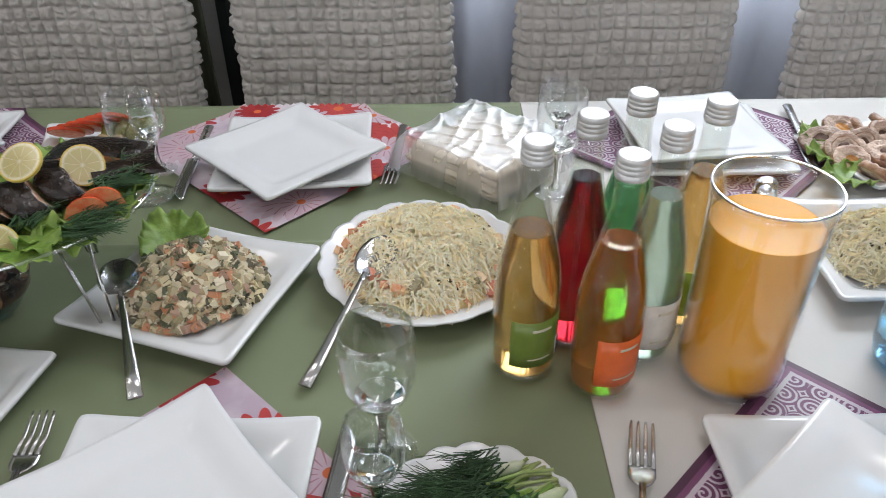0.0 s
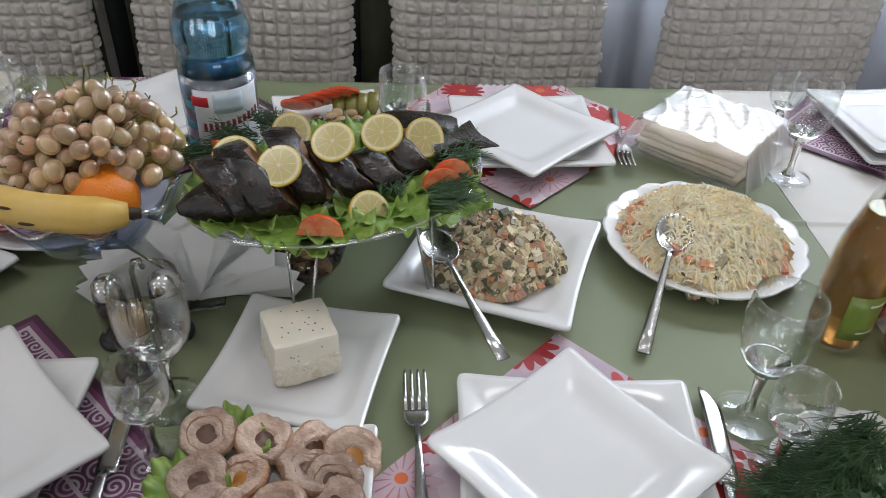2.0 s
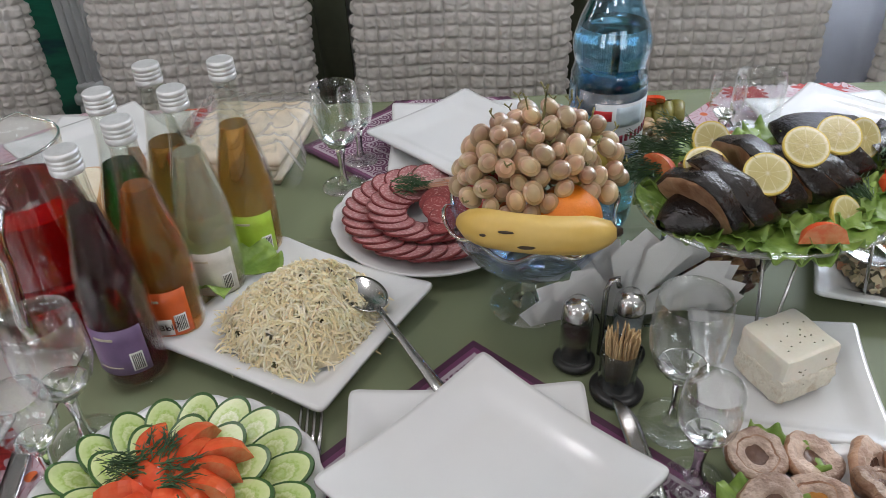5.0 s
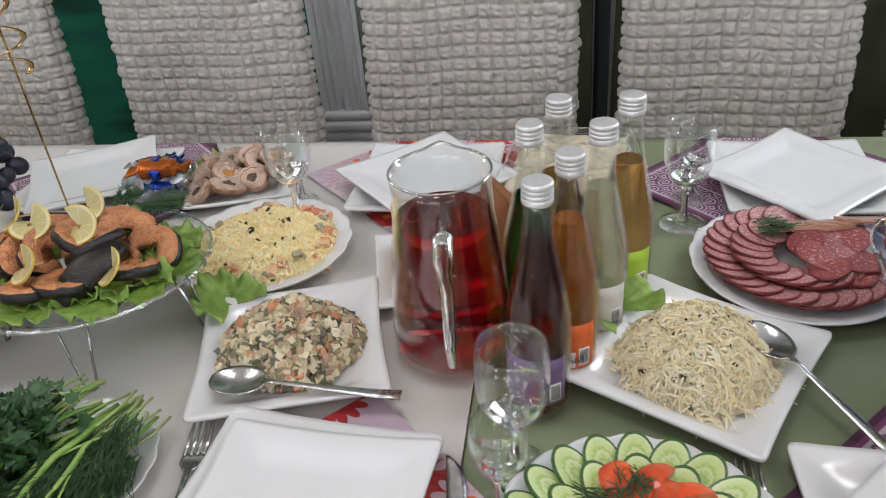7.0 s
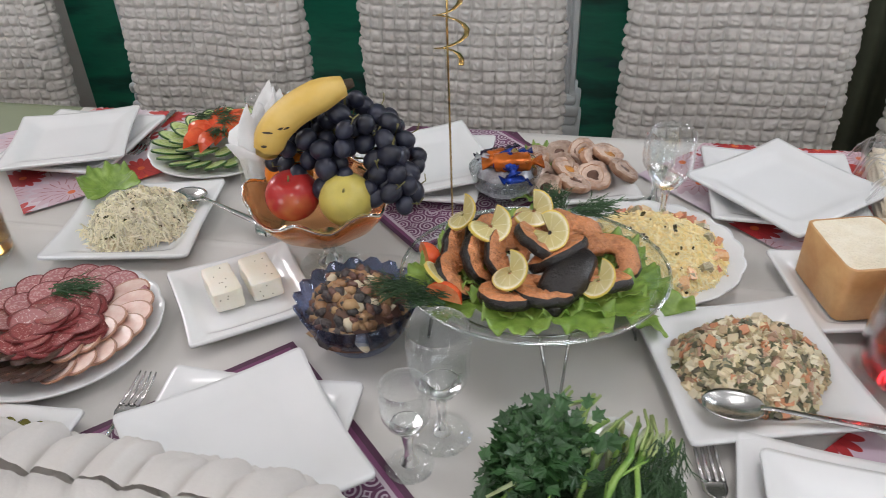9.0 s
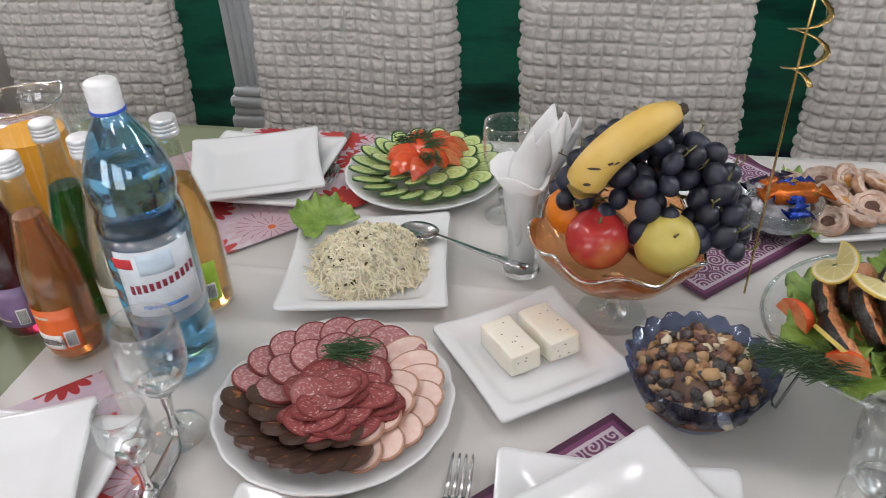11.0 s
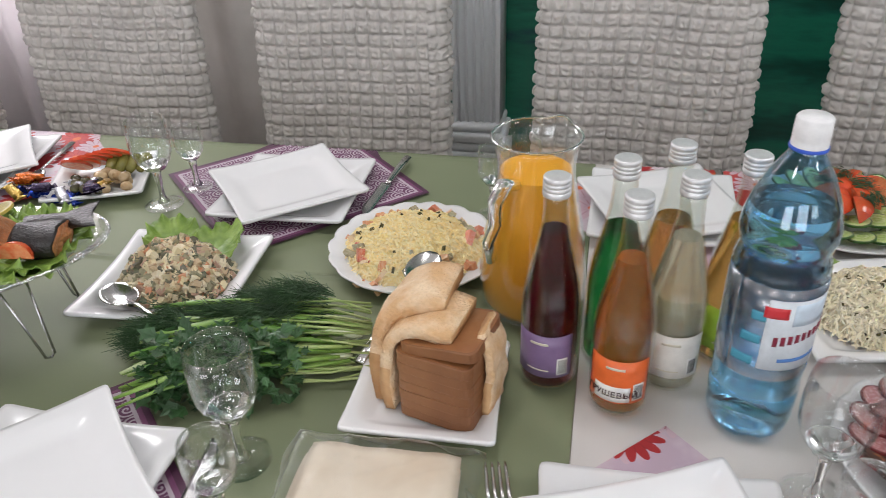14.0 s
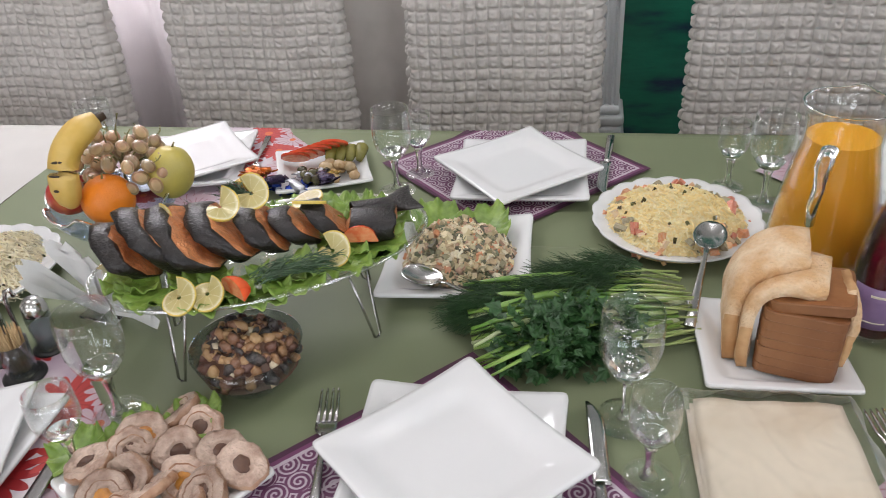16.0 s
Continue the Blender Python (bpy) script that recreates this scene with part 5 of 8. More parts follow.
def disc_bm(r, t, ry=None, n=24, mats=(0, 1), rim=0.08, wavy=0.0):
    """A flat slice: the side and a thin rim in the first material, both cut faces in the second."""
    bm = bmesh.new()
    ry = ry or r

    def ring(k, z):
        return [bm.verts.new((r * k * math.cos(2 * math.pi * i / n), ry * k * math.sin(2 * math.pi * i / n), z + wavy * math.sin(2 * math.pi * i / n * 2))) for i in range(n)]
    k = 1 - rim
    rows = [ring(k, 0), ring(1, 0.0003), ring(1, t - 0.0003), ring(k, t)]
    for q, (a, b) in enumerate(zip(rows, rows[1:])):
        for i in range(n):
            bm.faces.new((a[i], a[(i + 1) % n], b[(i + 1) % n], b[i])).material_index = mats[0]
    mid = ring(k * 0.5, t + 0.0004)
    for i in range(n):
        bm.faces.new((rows[3][i], rows[3][(i + 1) % n], mid[(i + 1) % n], mid[i])).material_index = mats[1]
    bm.faces.new(mid).material_index = mats[1]
    bm.faces.new(rows[0][::-1]).material_index = mats[1]
    return bm


SHARED = {}


def shared(key, name, maker, mats, parent, m, smooth=False, label=""):
    """A piece on a mesh that its likes share."""
    if key not in SHARED:
        o = part(name, maker(), mats, parent, label, smooth)
        SHARED[key] = o.data
    else:
        o = new(name, SHARED[key])
        o.parent = parent
        if label:
            o["label"] = label
    o.matrix_basis = m
    return o


def lemon_bm():
    bm = disc_bm(0.0215, 0.004, n=30, rim=0.07)
    return bm


def lemon(parent, m):
    return shared("lemon", "lemon_slice", lemon_bm, [M["lemon_rind"], M["lemon_flesh"]], parent, m)


def lemon_twist_bm():
    """A slice cut to its middle, its two ends pulled apart."""
    bm = bmesh.new()
    n, r, t = 28, 0.0215, 0.0028
    lays = []
    for z0, ks in ((t, (0.12, 0.5, 0.93, 1.0)), (0.0, (0.12, 0.5, 0.93, 1.0))):
        rows = []
        for i in range(n + 1):
            q = i / n * 2 - 1
            a = math.pi * 0.97 * q
            rows.append([bm.verts.new((r * k * math.sin(a), -r * k * math.cos(a) * (1 - 0.18 * abs(q)), z0 + 0.85 * r * k * math.sin(q * math.pi * 0.55) * abs(q) ** 0.6)) for k in ks])
        lays.append(rows)
    top, low = lays
    for i in range(n):
        for j in range(3):
            bm.faces.new((top[i][j], top[i + 1][j], top[i + 1][j + 1], top[i][j + 1])).material_index = 0 if j == 2 else 1
            bm.faces.new((low[i][j], low[i][j + 1], low[i + 1][j + 1], low[i + 1][j])).material_index = 0 if j == 2 else 1
        bm.faces.new((top[i][3], top[i + 1][3], low[i + 1][3], low[i][3])).material_index = 0
        bm.faces.new((top[i][0], low[i][0], low[i + 1][0], top[i + 1][0])).material_index = 1
    for i in (0, n):
        for j in range(3):
            bm.faces.new((top[i][j], top[i][j + 1], low[i][j + 1], low[i][j])).material_index = 1
    bmesh.ops.recalc_face_normals(bm, faces=bm.faces)
    return bm


def lemon_twist(parent, m):
    return shared("lemon_twist", "lemon_slice", lemon_twist_bm, [M["lemon_rind"], M["lemon_flesh"]], parent, m, label="twisted lemon slice")


def wedge_bm(L=0.045, r=0.020):
    """A tomato wedge: round skin, two flat cut faces."""
    bm = bmesh.new()
    rows = []
    n = 8
    for i in range(n + 1):
        v = i / n
        y = (v - 0.5) * L
        k = math.sqrt(max(0.0, 1 - (2 * v - 1) ** 2)) * r + 0.0005
        rows.append([bm.verts.new((math.cos(a) * k, y, math.sin(a) * k)) for a in [radians(-35 + 70 * j / 6) for j in range(7)]] + [bm.verts.new((0.0, y, 0.0))])
    for a, b in zip(rows, rows[1:]):
        for j in range(8):
            f = bm.faces.new((a[j], a[(j + 1) % 8], b[(j + 1) % 8], b[j]))
            f.material_index = 0 if j < 6 else 1
    return bm


def tomato_wedge(parent, m):
    return shared("wedge", "tomato_wedge", wedge_bm, [M["tomato"], M["tomato_flesh"]], parent, m)


def cuke_bm():
    bm = disc_bm(0.0185, 0.0032, 0.030, n=26, rim=0.11)
    return bm


def cuke(parent, m):
    return shared("cuke", "cucumber_slice", cuke_bm, [M["cuke_skin"], M["cuke_flesh"]], parent, m)


# ---- salads ----
def olivier(x, y, rot, seed, leaf=None, spoon=None, h=0.045, rx=0.074, ry=0.066, plate_kind="serve", plate_rot=0):
    plate(plate_kind, on(x, y, plate_rot), "white square porcelain serving plate holding diced salad", "serving plates")
    s = thing("diced_salad", on(x, y, rot, 0.008), "heap of diced potato, pea, carrot and meat salad", "salad", "diced salads")
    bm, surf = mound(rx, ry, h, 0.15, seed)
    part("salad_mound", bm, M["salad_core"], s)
    rnd = random.Random(seed)
    stuff("diced_topping", scatter_boxes(surf, 1450, 0.0078, rnd, 0, 1.07, -0.08), M["olivier"], s)
    if leaf:
        for i, (lx, ly, lr) in enumerate(leaf):
            lf = lettuce_single(x + lx, y + ly, lr, 0.014, seed + i)
    if spoon:
        cutlery("spoon", *spoon)
    return s


def lettuce_single(x, y, rot, z, seed, L=0.075, W=0.065):
    o = part("lettuce_leaf", lettuce_leaf_bm(L, W, seed, 0.03), M["lettuce"])
    o.matrix_basis = on(x, y, rot, z) @ pose(0, 0, 0, 8, 0, 0)
    return tagged(o, "fresh ruffled green lettuce leaf on a salad plate", "lettuce", "lettuce leaves")


def grated_salad(x, y, seed, kind, plate_kind, plate_rot=0, h=0.04, r=0.1, veg=True, strands=900, core=None, ry=None):
    plate(plate_kind, on(x, y, plate_rot), "white porcelain serving plate heaped with grated cheese salad", "serving plates")
    s = thing("grated_salad", on(x, y, 0, 0.008), "mound of layered salad under shredded cheese", "salad", "grated salads")
    bm, surf = mound(r, ry or r, h, 0.08 if veg else 0.24, seed, flat=2.8 if veg else 2.2)
    part("salad_mound", bm, M[core or ("cheese_core" if kind in ("grated_yellow", "grated_cream") else "under_salad")], s)
    rnd = random.Random(seed)
    n, ln, th, lift = {"grated_cream": (3.0, 0.020, 0.0012, 0.010), "grated": (2.1, 0.021, 0.0013, 0.0075), "grated_yellow": (3.4, 0.0115, 0.0013, 0.0042), "grated_grey": (2.4, 0.015, 0.0014, 0.0060)}[kind]
    stuff("shredded_cheese", scatter_strands(surf, int(strands * n), ln, th, rnd, 0, 0.93 if veg else 1.06, lift), M[kind], s)
    if kind not in ("grated_yellow", "grated_cream"):
        stuff("olive_scatter", scatter_boxes(surf, 55, 0.0042, rnd, 0, 0.98, -0.2, (1.2, 1, 0.6)), M["olive"], s)
    if veg:
        stuff("vegetable_topping", scatter_boxes(surf, 60, 0.0115, rnd, 0.74, 1.04, 0.15, (1.3, 0.8, 0.6)), M["veg_bits"], s)
        stuff("olive_topping", scatter_boxes(surf, 26, 0.0046, rnd, 0.0, 0.95, -0.5, (1.4, 0.9, 0.6)), M["olive"], s)
    return s


olivier(0.045, 1.145, 30, 11, ((-0.03, 0.055, 30),), ((-0.038, 1.152), (0.016, 1.012), 0.026, 3), plate_rot=-20)
grated_salad(0.302, 1.185, 12, "grated_cream", "round", 0, 0.042, 0.104, True, 1100)
cutlery("spoon", (0.264, 1.182), (0.196, 1.022), 0.004, 12)
grated_salad(-0.64, 1.085, 13, "grated", "serve", -30, 0.040, 0.082, False, 900)
lettuce_single(-0.70, 1.13, 40, 0.02, 4, 0.09, 0.075)
cutlery("spoon", (-0.585, 1.12), (-0.50, 0.98), 0.018, 2)
olivier(-1.08, 1.085, 10, 14, ((-0.08, 0.055, 60),), ((-1.14, 1.005), (-0.96, 1.005), 0.022), plate_rot=16)
grated_salad(-1.185, 1.29, 15, "grated_yellow", "round", 0, 0.03, 0.106, True, 1100, None)
grated_salad(-1.925, 1.265, 16, "grated_grey", "serve", 10, 0.04, 0.075, False, 900)
lettuce_single(-1.985, 1.31, 50, 0.02, 6, 0.075, 0.07)
cutlery("spoon", (-1.90, 1.345), (-1.73, 1.265), 0.03, -6)
grated_salad(-2.512, 1.315, 17, "grated_yellow", "round", 0, 0.032, 0.104, True, 1100)
cutlery("spoon", (-2.47, 1.255), (-2.51, 1.09), 0.018, 6)
olivier(-2.82, 1.195, 0, 18, ((0.02, 0.04, -20), (-0.03, 0.05, 30)), ((-2.885, 1.135), (-2.73, 1.06), 0.02), plate_rot=4)
grated_salad(-3.53, 1.10, 19, "grated_grey", "round", 0, 0.035, 0.10, False, 700)
grated_salad(0.86, 1.20, 20, "grated", "serve", 0, 0.035, 0.075, False, 700)


# ---- fish platters ----
M["dish_rim"] = clear_mat("dish_rim", (0.90, 0.93, 0.93), base=0.28, rough=0.08)


def oval_platter(x, y, rot, a, b, z, label, legs):
    p = thing("fish_platter", on(x, y, rot, 0), label, "platter", "fish platters")

    def f(u, v):
        r = v
        an = 2 * math.pi * u
        zz = z + 0.0 + 0.016 * max(0, r - 0.7) / 0.3
        return (a * r * math.cos(an), b * r * math.sin(an), zz)
    bm = bmesh.new()
    grid(bm, f, 56, 10, True)
    bm.normal_update()
    bmesh.ops.remove_doubles(bm, verts=bm.verts, dist=1e-5)
    bmesh.ops.solidify(bm, geom=bm.faces[:], thickness=0.003)
    part("glass_dish", bm, M["glass"], p)
    rb = bmesh.new()
    tube(rb, [(a * math.cos(k * math.pi / 24), b * math.sin(k * math.pi / 24), z + 0.0165) for k in range(49)], 0.0021, 6)
    part("dish_rim", rb, M["dish_rim"], p)
    # wire stand: four hairpin legs and a ring
    rg = bmesh.new()
    tube(rg, [(a * 0.72 * math.cos(k * math.pi / 24), b * 0.72 * math.sin(k * math.pi / 24), z - 0.005) for k in range(49)], 0.0016, 6)
    part("stand_ring", rg, M["wire"], p)
    for an in legs:
        c, s = math.cos(radians(an)), math.sin(radians(an))
        ux, uy = -s, c
        lb = bmesh.new()
        q = [(a * 0.72 * c + ux * 0.016, b * 0.72 * s + uy * 0.016, z - 0.005), (a * 0.82 * c + ux * 0.006, b * 0.82 * s + uy * 0.006, 0.004), (a * 0.825 * c, b * 0.825 * s, 0.0018),
             (a * 0.82 * c - ux * 0.006, b * 0.82 * s - uy * 0.006, 0.004), (a * 0.72 * c - ux * 0.016, b * 0.72 * s - uy * 0.016, z - 0.005)]
        tube(lb, q, 0.0017, 6)
        part("wire_leg", lb, M["wire"], p)
    return p


def greens(x, y, rot, a, b, z, seed, n=16):
    """Lettuce lining round the rim of a platter."""
    g = thing("lettuce_bed", on(x, y, rot, z), "bed of ruffled green lettuce lining the fish platter", "lettuce", "lettuce beds")
    rnd = random.Random(seed)
    for i in range(n):
        an = 360 * i / n + rnd.uniform(-8, 8)
        c, s = math.cos(radians(an)), math.sin(radians(an))
        lettuce(g, pose(a * 0.62 * c, b * 0.52 * s, 0.004 + 0.002 * (i % 3), -4 + rnd.uniform(-6, 4), 0, an - 90 + rnd.uniform(-25, 25)), 0.062, 0.062, seed + i)
    for i in range(9):
        an = 40 * i
        lettuce(g, pose(a * 0.30 * math.cos(radians(an)), b * 0.25 * math.sin(radians(an)), 0.001, 0, 0, an - 90), 0.062, 0.062, seed + i)
    return g


def fish_slice_bm(ry, rz, t, seed, lean=0.25, keel=0.0):
    """One cross-cut of a fish: skin round the side, flesh on both cut faces."""
    bm = bmesh.new()
    n, rows = 22, []
    for i, (x, k) in enumerate(((-t / 2, 0.0), (-t / 2, 0.62), (-t / 2, 0.93), (-t / 2 + 0.003, 1.0), (0, 1.02), (t / 2 - 0.003, 1.0), (t / 2, 0.93), (t / 2, 0.62), (t / 2, 0.0))):
        row = []
        for j in range(n):
            an = 2 * math.pi * j / n
            c, s = math.cos(an), math.sin(an)
            w = 1 + 0.17 * noise.noise((c * 1.6, s * 1.6, seed * 1.7 + x * 30)) + 0.05 * noise.noise((c * 6, s * 6, seed + x * 60))
            py, pz = ry * k * c * w * (1 - keel * max(0.0, s)), rz * (k * s * w + 1)
            px = x + lean * pz + 0.006 * noise.noise((py * 75, pz * 75, seed + i * 0.4))
            row.append(bm.verts.new((px, py, pz)))
        rows.append(row)
    for i, (a, b) in enumerate(zip(rows, rows[1:])):
        for j in range(n):
            f = bm.faces.new((a[j], a[(j + 1) % n], b[(j + 1) % n], b[j]))
            f.material_index = 0 if 2 <= i <= 5 else 1
    bmesh.ops.remove_doubles(bm, verts=bm.verts, dist=1e-6)
    return bm


def sliced_fish(x, y, rot, z, L, skin, flesh, slices, label, tail=True, lean=0.3, gap=1.0, seed=0, head=True, girth=1.0, keel=0.0, toss=1.0):
    f = thing("sliced_fish", on(x, y, rot, z), label, "fish", "baked fish")
    rnd = random.Random(seed)
    for i in range(slices):
        u = (i + 0.5) / slices
        prof = 0.60 + 0.40 * math.sin(min(1, u * 1.25 + 0.12) * math.pi)
        cx = (u - 0.5) * L * (0.78 if tail else 0.95)
        m = pose(cx, 0.006 * toss * rnd.uniform(-1, 1), 0.0, toss * rnd.uniform(-4, 4), toss * rnd.uniform(-5, 5), toss * rnd.uniform(-9, 9))
        part("fish_slice", fish_slice_bm(girth * 0.040 * prof, girth * 0.0265 * prof, L * 0.78 / slices * 0.92 * gap, seed + i, lean, keel), [skin, flesh], f, at=m)
    if tail:
        tb = bmesh.new()

        def tf(u, v):
            a = 2 * math.pi * u
            w = 1 - v
            yy = (0.020 * w + 0.006 + 0.028 * max(0, v - 0.6) / 0.4) * math.cos(a)
            zz = 0.018 + (0.017 * w ** 0.8 + 0.0015) * math.sin(a) + 0.012 * v
            xx = L * 0.38 + L * 0.22 * v + (0.008 * abs(math.cos(a)) if v > 0.95 else 0)
            return (xx, yy, zz)
        grid(tb, tf, 18, 10, True)
        part("fish_tail", tb, skin, f)
    if head:
        hb = bmesh.new()

        def hf(u, v):
            a = 2 * math.pi * u
            k = math.sin((0.15 + 0.85 * (1 - v)) * math.pi / 2)
            return (-L * 0.40 - 0.045 * v, 0.030 * k * math.cos(a), 0.020 + 0.020 * k * math.sin(a))
        grid(hb, hf, 18, 8, True)
        part("fish_head", hb, skin, f)
    return f


def garnish(x, y, rot, z, lemons=(), toms=(), dills=(), label="lemon, tomato and dill garnish on the baked fish", twists=True):
    g = thing("garnish", on(x, y, rot, z), label, "garnish", "fish garnishes")
    for i, (px, py, pz, rx, ry) in enumerate(lemons):
        if i % 4 == 3 or not twists:
            lemon(g, pose(px, py, pz - 0.004, rx, ry, -26 if not twists else 37 * i))
        else:
            lemon_twist(g, pose(px, py, pz + 0.004, 24 + rx * 0.2, ry, (-35, 20, 40, 0, -15)[i % 5]))
    for i, (px, py, pz, rz) in enumerate(toms):
        tomato_wedge(g, pose(px, py, pz, 0, -50, rz))
    for i, (px, py, pz, rz) in enumerate(dills):
        dill(g, pose(px, py, pz, 0, 0, rz), 80, 0.06, i)
    return g


# dark carp on lettuce
oval_platter(-0.136, 1.125, 26, 0.160, 0.120, 0.118, "oval glass dish of baked carp on a wire stand", (-55, 55, 125, -125))
greens(-0.136, 1.125, 26, 0.158, 0.122, 0.122, 3, 18)
sliced_fish(-0.138, 1.112, 26, 0.124, 0.285, M["fish_skin"], M["carp_flesh"], 6, "whole baked carp with dark skin, cut across", True, -0.55, 0.95, 5, True, 1.42, 0.36, 1.2)
fillet = thing("fish_fillet", on(-0.06, 1.215, 20, 0.130), "piece of pink baked fish beside the carp", "fish", "baked fish")
part("fish_slice", fish_slice_bm(0.052, 0.013, 0.045, 31, 0.1), [M["fish_skin"], M["salmon"]], fillet, at=pose(0, 0, 0, 0, 0, 70))
garnish(-0.136, 1.120, 26, 0.124, ((-0.100, 0.012, 0.058, 30, 0), (-0.068, -0.032, 0.062, 34, -8), (-0.010, -0.022, 0.070, 34, -6), (0.046, -0.014, 0.064, 34, -6), (0.098, -0.006, 0.044, 50, 30), (0.005, -0.072, 0.014, 40, 34), (-0.02, 0.085, 0.032, 50, 10)),
        ((-0.055, -0.098, 0.016, 60), (0.105, -0.060, 0.018, 80), (0.090, -0.066, 0.014, 84), (-0.105, 0.072, 0.020, 10)),
        ((0.03, -0.07, 0.012, -20), (0.075, -0.080, 0.012, -60), (0.12, -0.02, 0.018, -40), (0.10, -0.04, 0.022, -70), (-0.06, 0.08, 0.022, 40), (0.06, -0.085, 0.010, -100), (-0.09, 0.075, 0.020, 80), (-0.03, 0.09, 0.024, 10)), twists=False)
# salmon steaks
oval_platter(-1.325, 1.112, 8, 0.150, 0.128, 0.088, "oval glass dish of salmon steaks on a wire stand", (-80, 0, 90, 180))
greens(-1.325, 1.112, 8, 0.132, 0.110, 0.092, 4, 10)


def steak_bm(seed):
    """A horseshoe steak: skin outside, flesh on the cut faces, an open belly."""
    bm = bmesh.new()
    n, rows = 20, []
    for j in range(n + 1):
        an = radians(-74 + 328 * j / n) + math.pi / 2 * 0
        c, s = math.cos(an), math.sin(an)
        thick = 0.0265 if 3 < j < n - 3 else 0.013 + 0.004 * (j % 2)
        row = []
        for r, z in ((0.034, 0.002), (0.036, 0.010), (0.034, 0.018), (0.034 - thick * 0.5, 0.0205), (0.034 - thick, 0.018), (0.034 - thick, 0.002), (0.034 - thick * 0.5, 0.0)):
            w = 1.10 + 0.16 * noise.noise((c * 1.5, s * 1.5, seed * 1.9)) + 0.05 * noise.noise((c * 6, s * 6, seed + r * 90))
            row.append(bm.verts.new((r * c * w * 1.25, r * s * w, z + 0.004 * noise.noise((c * 4, s * 4, seed + r * 120)))))
        rows.append(row)
    for a, b in zip(rows, rows[1:]):
        for j in range(7):
            f = bm.faces.new((a[j], a[(j + 1) % 7], b[(j + 1) % 7], b[j]))
            f.material_index = 0 if j in (0, 1) else 1
    bm.faces.new(rows[0][::-1]).material_index = 1
    bm.faces.new(rows[-1]).material_index = 1
    return bm


st = thing("salmon_steaks", on(-1.325, 1.112, 8, 0.092), "pile of baked salmon steaks with dark skin", "fish", "baked fish")
for i, (px, py, pz, rx, ry, rz) in enumerate(((-0.085, 0.03, 0.012, 50, 10, 60), (-0.055, 0.045, 0.02, 55, 0, 50), (-0.035, 0.0, 0.028, 40, -10, 70), (0.0, 0.01, 0.034, 35, 8, 100), (-0.005, 0.05, 0.02, 45, 0, 20), (0.03, 0.06, 0.016, 35, 10, 10),
                                              (0.085, 0.015, 0.014, 30, 12, -30), (0.07, -0.03, 0.010, 20, 8, 160), (-0.03, -0.06, 0.012, 15, 0, 175), (-0.09, -0.02, 0.01, 40, 0, 90), (0.03, -0.005, 0.028, 30, 20, 200), (-0.065, 0.0, 0.022, 55, 0, 75), (0.005, -0.055, 0.014, 12, 4, 150), (0.045, 0.035, 0.024, 40, 5, 30))):
    shared(("steak", i % 4), "salmon_steak", lambda: steak_bm(i), [M["fish_skin_grey"], M["salmon"]], st, pose(px, py, pz, rx, ry, rz) @ Matrix.Scale(0.74, 4), True)
sk = bmesh.new()
tube(sk, [(0.005, -0.075, 0.012), (0.03, -0.045, 0.028), (0.045, -0.01, 0.035), (0.05, 0.01, 0.03)], [0.018, 0.026, 0.024, 0.012], 14, 0.6)
part("fish_tail_piece", sk, M["fish_skin_grey"], st)
garnish(-1.325, 1.112, 8, 0.095, ((-0.080, 0.045, 0.046, 15, -10), (-0.050, 0.015, 0.050, 15, 20), (0.015, 0.0, 0.052, 10, -20), (-0.105, -0.035, 0.026, 45, 0), (-0.028, -0.052, 0.036, 5, -10), (0.065, -0.052, 0.026, 5, -10), (0.0, 0.055, 0.045, 10, 0)),
        ((-0.125, 0.01, 0.012, 20), (-0.1, -0.06, 0.01, 70)), ((0.03, 0.075, 0.03, 10), (0.05, 0.07, 0.03, -60), (-0.12, -0.05, 0.012, 90), (-0.09, -0.07, 0.01, 70)))
# whole sliced salmon
oval_platter(-3.03, 1.032, 28, 0.205, 0.112, 0.108, "oval glass dish of sliced salmon on a wire stand", (-48, 40, 140, -140))
greens(-3.03, 1.032, 28, 0.205, 0.112, 0.112, 5, 20)
sliced_fish(-3.045, 1.03, 28, 0.118, 0.34, M["fish_skin_grey"], M["salmon"], 7, "whole baked salmon cut into thick slices", True, -0.80, 0.72, 15, False, 1.45)
sliced = thing("salmon_piece", on(-2.905, 1.075, 20, 0.118), "single cut of baked salmon beside the tail", "fish", "baked fish")
part("fish_slice", fish_slice_bm(0.028, 0.020, 0.055, 77, 0.1), [M["fish_skin_grey"], M["salmon"]], sliced, at=pose(0, 0, 0, 0, 0, -10))
garnish(-3.03, 1.03, 28, 0.12, ((-0.11, 0.03, 0.045, 20, 0), (-0.04, 0.02, 0.056, 25, 20), (0.0, 0.035, 0.058, 30, -20), (0.065, 0.02, 0.045, 20, 20), (-0.10, -0.085, 0.012, 55, 0), (-0.07, -0.09, 0.012, 50, 15), (0.075, -0.06, 0.012, 50, -20), (0.07, 0.075, 0.02, 15, 0)),
        ((-0.045, -0.095, 0.012, 30), (0.11, -0.05, 0.014, 70), (-0.12, 0.06, 0.014, 10)), ((-0.02, -0.085, 0.008, -60), (0.02, -0.08, 0.01, -80), (0.0, 0.07, 0.03, 30), (-0.06, 0.07, 0.02, 60)))


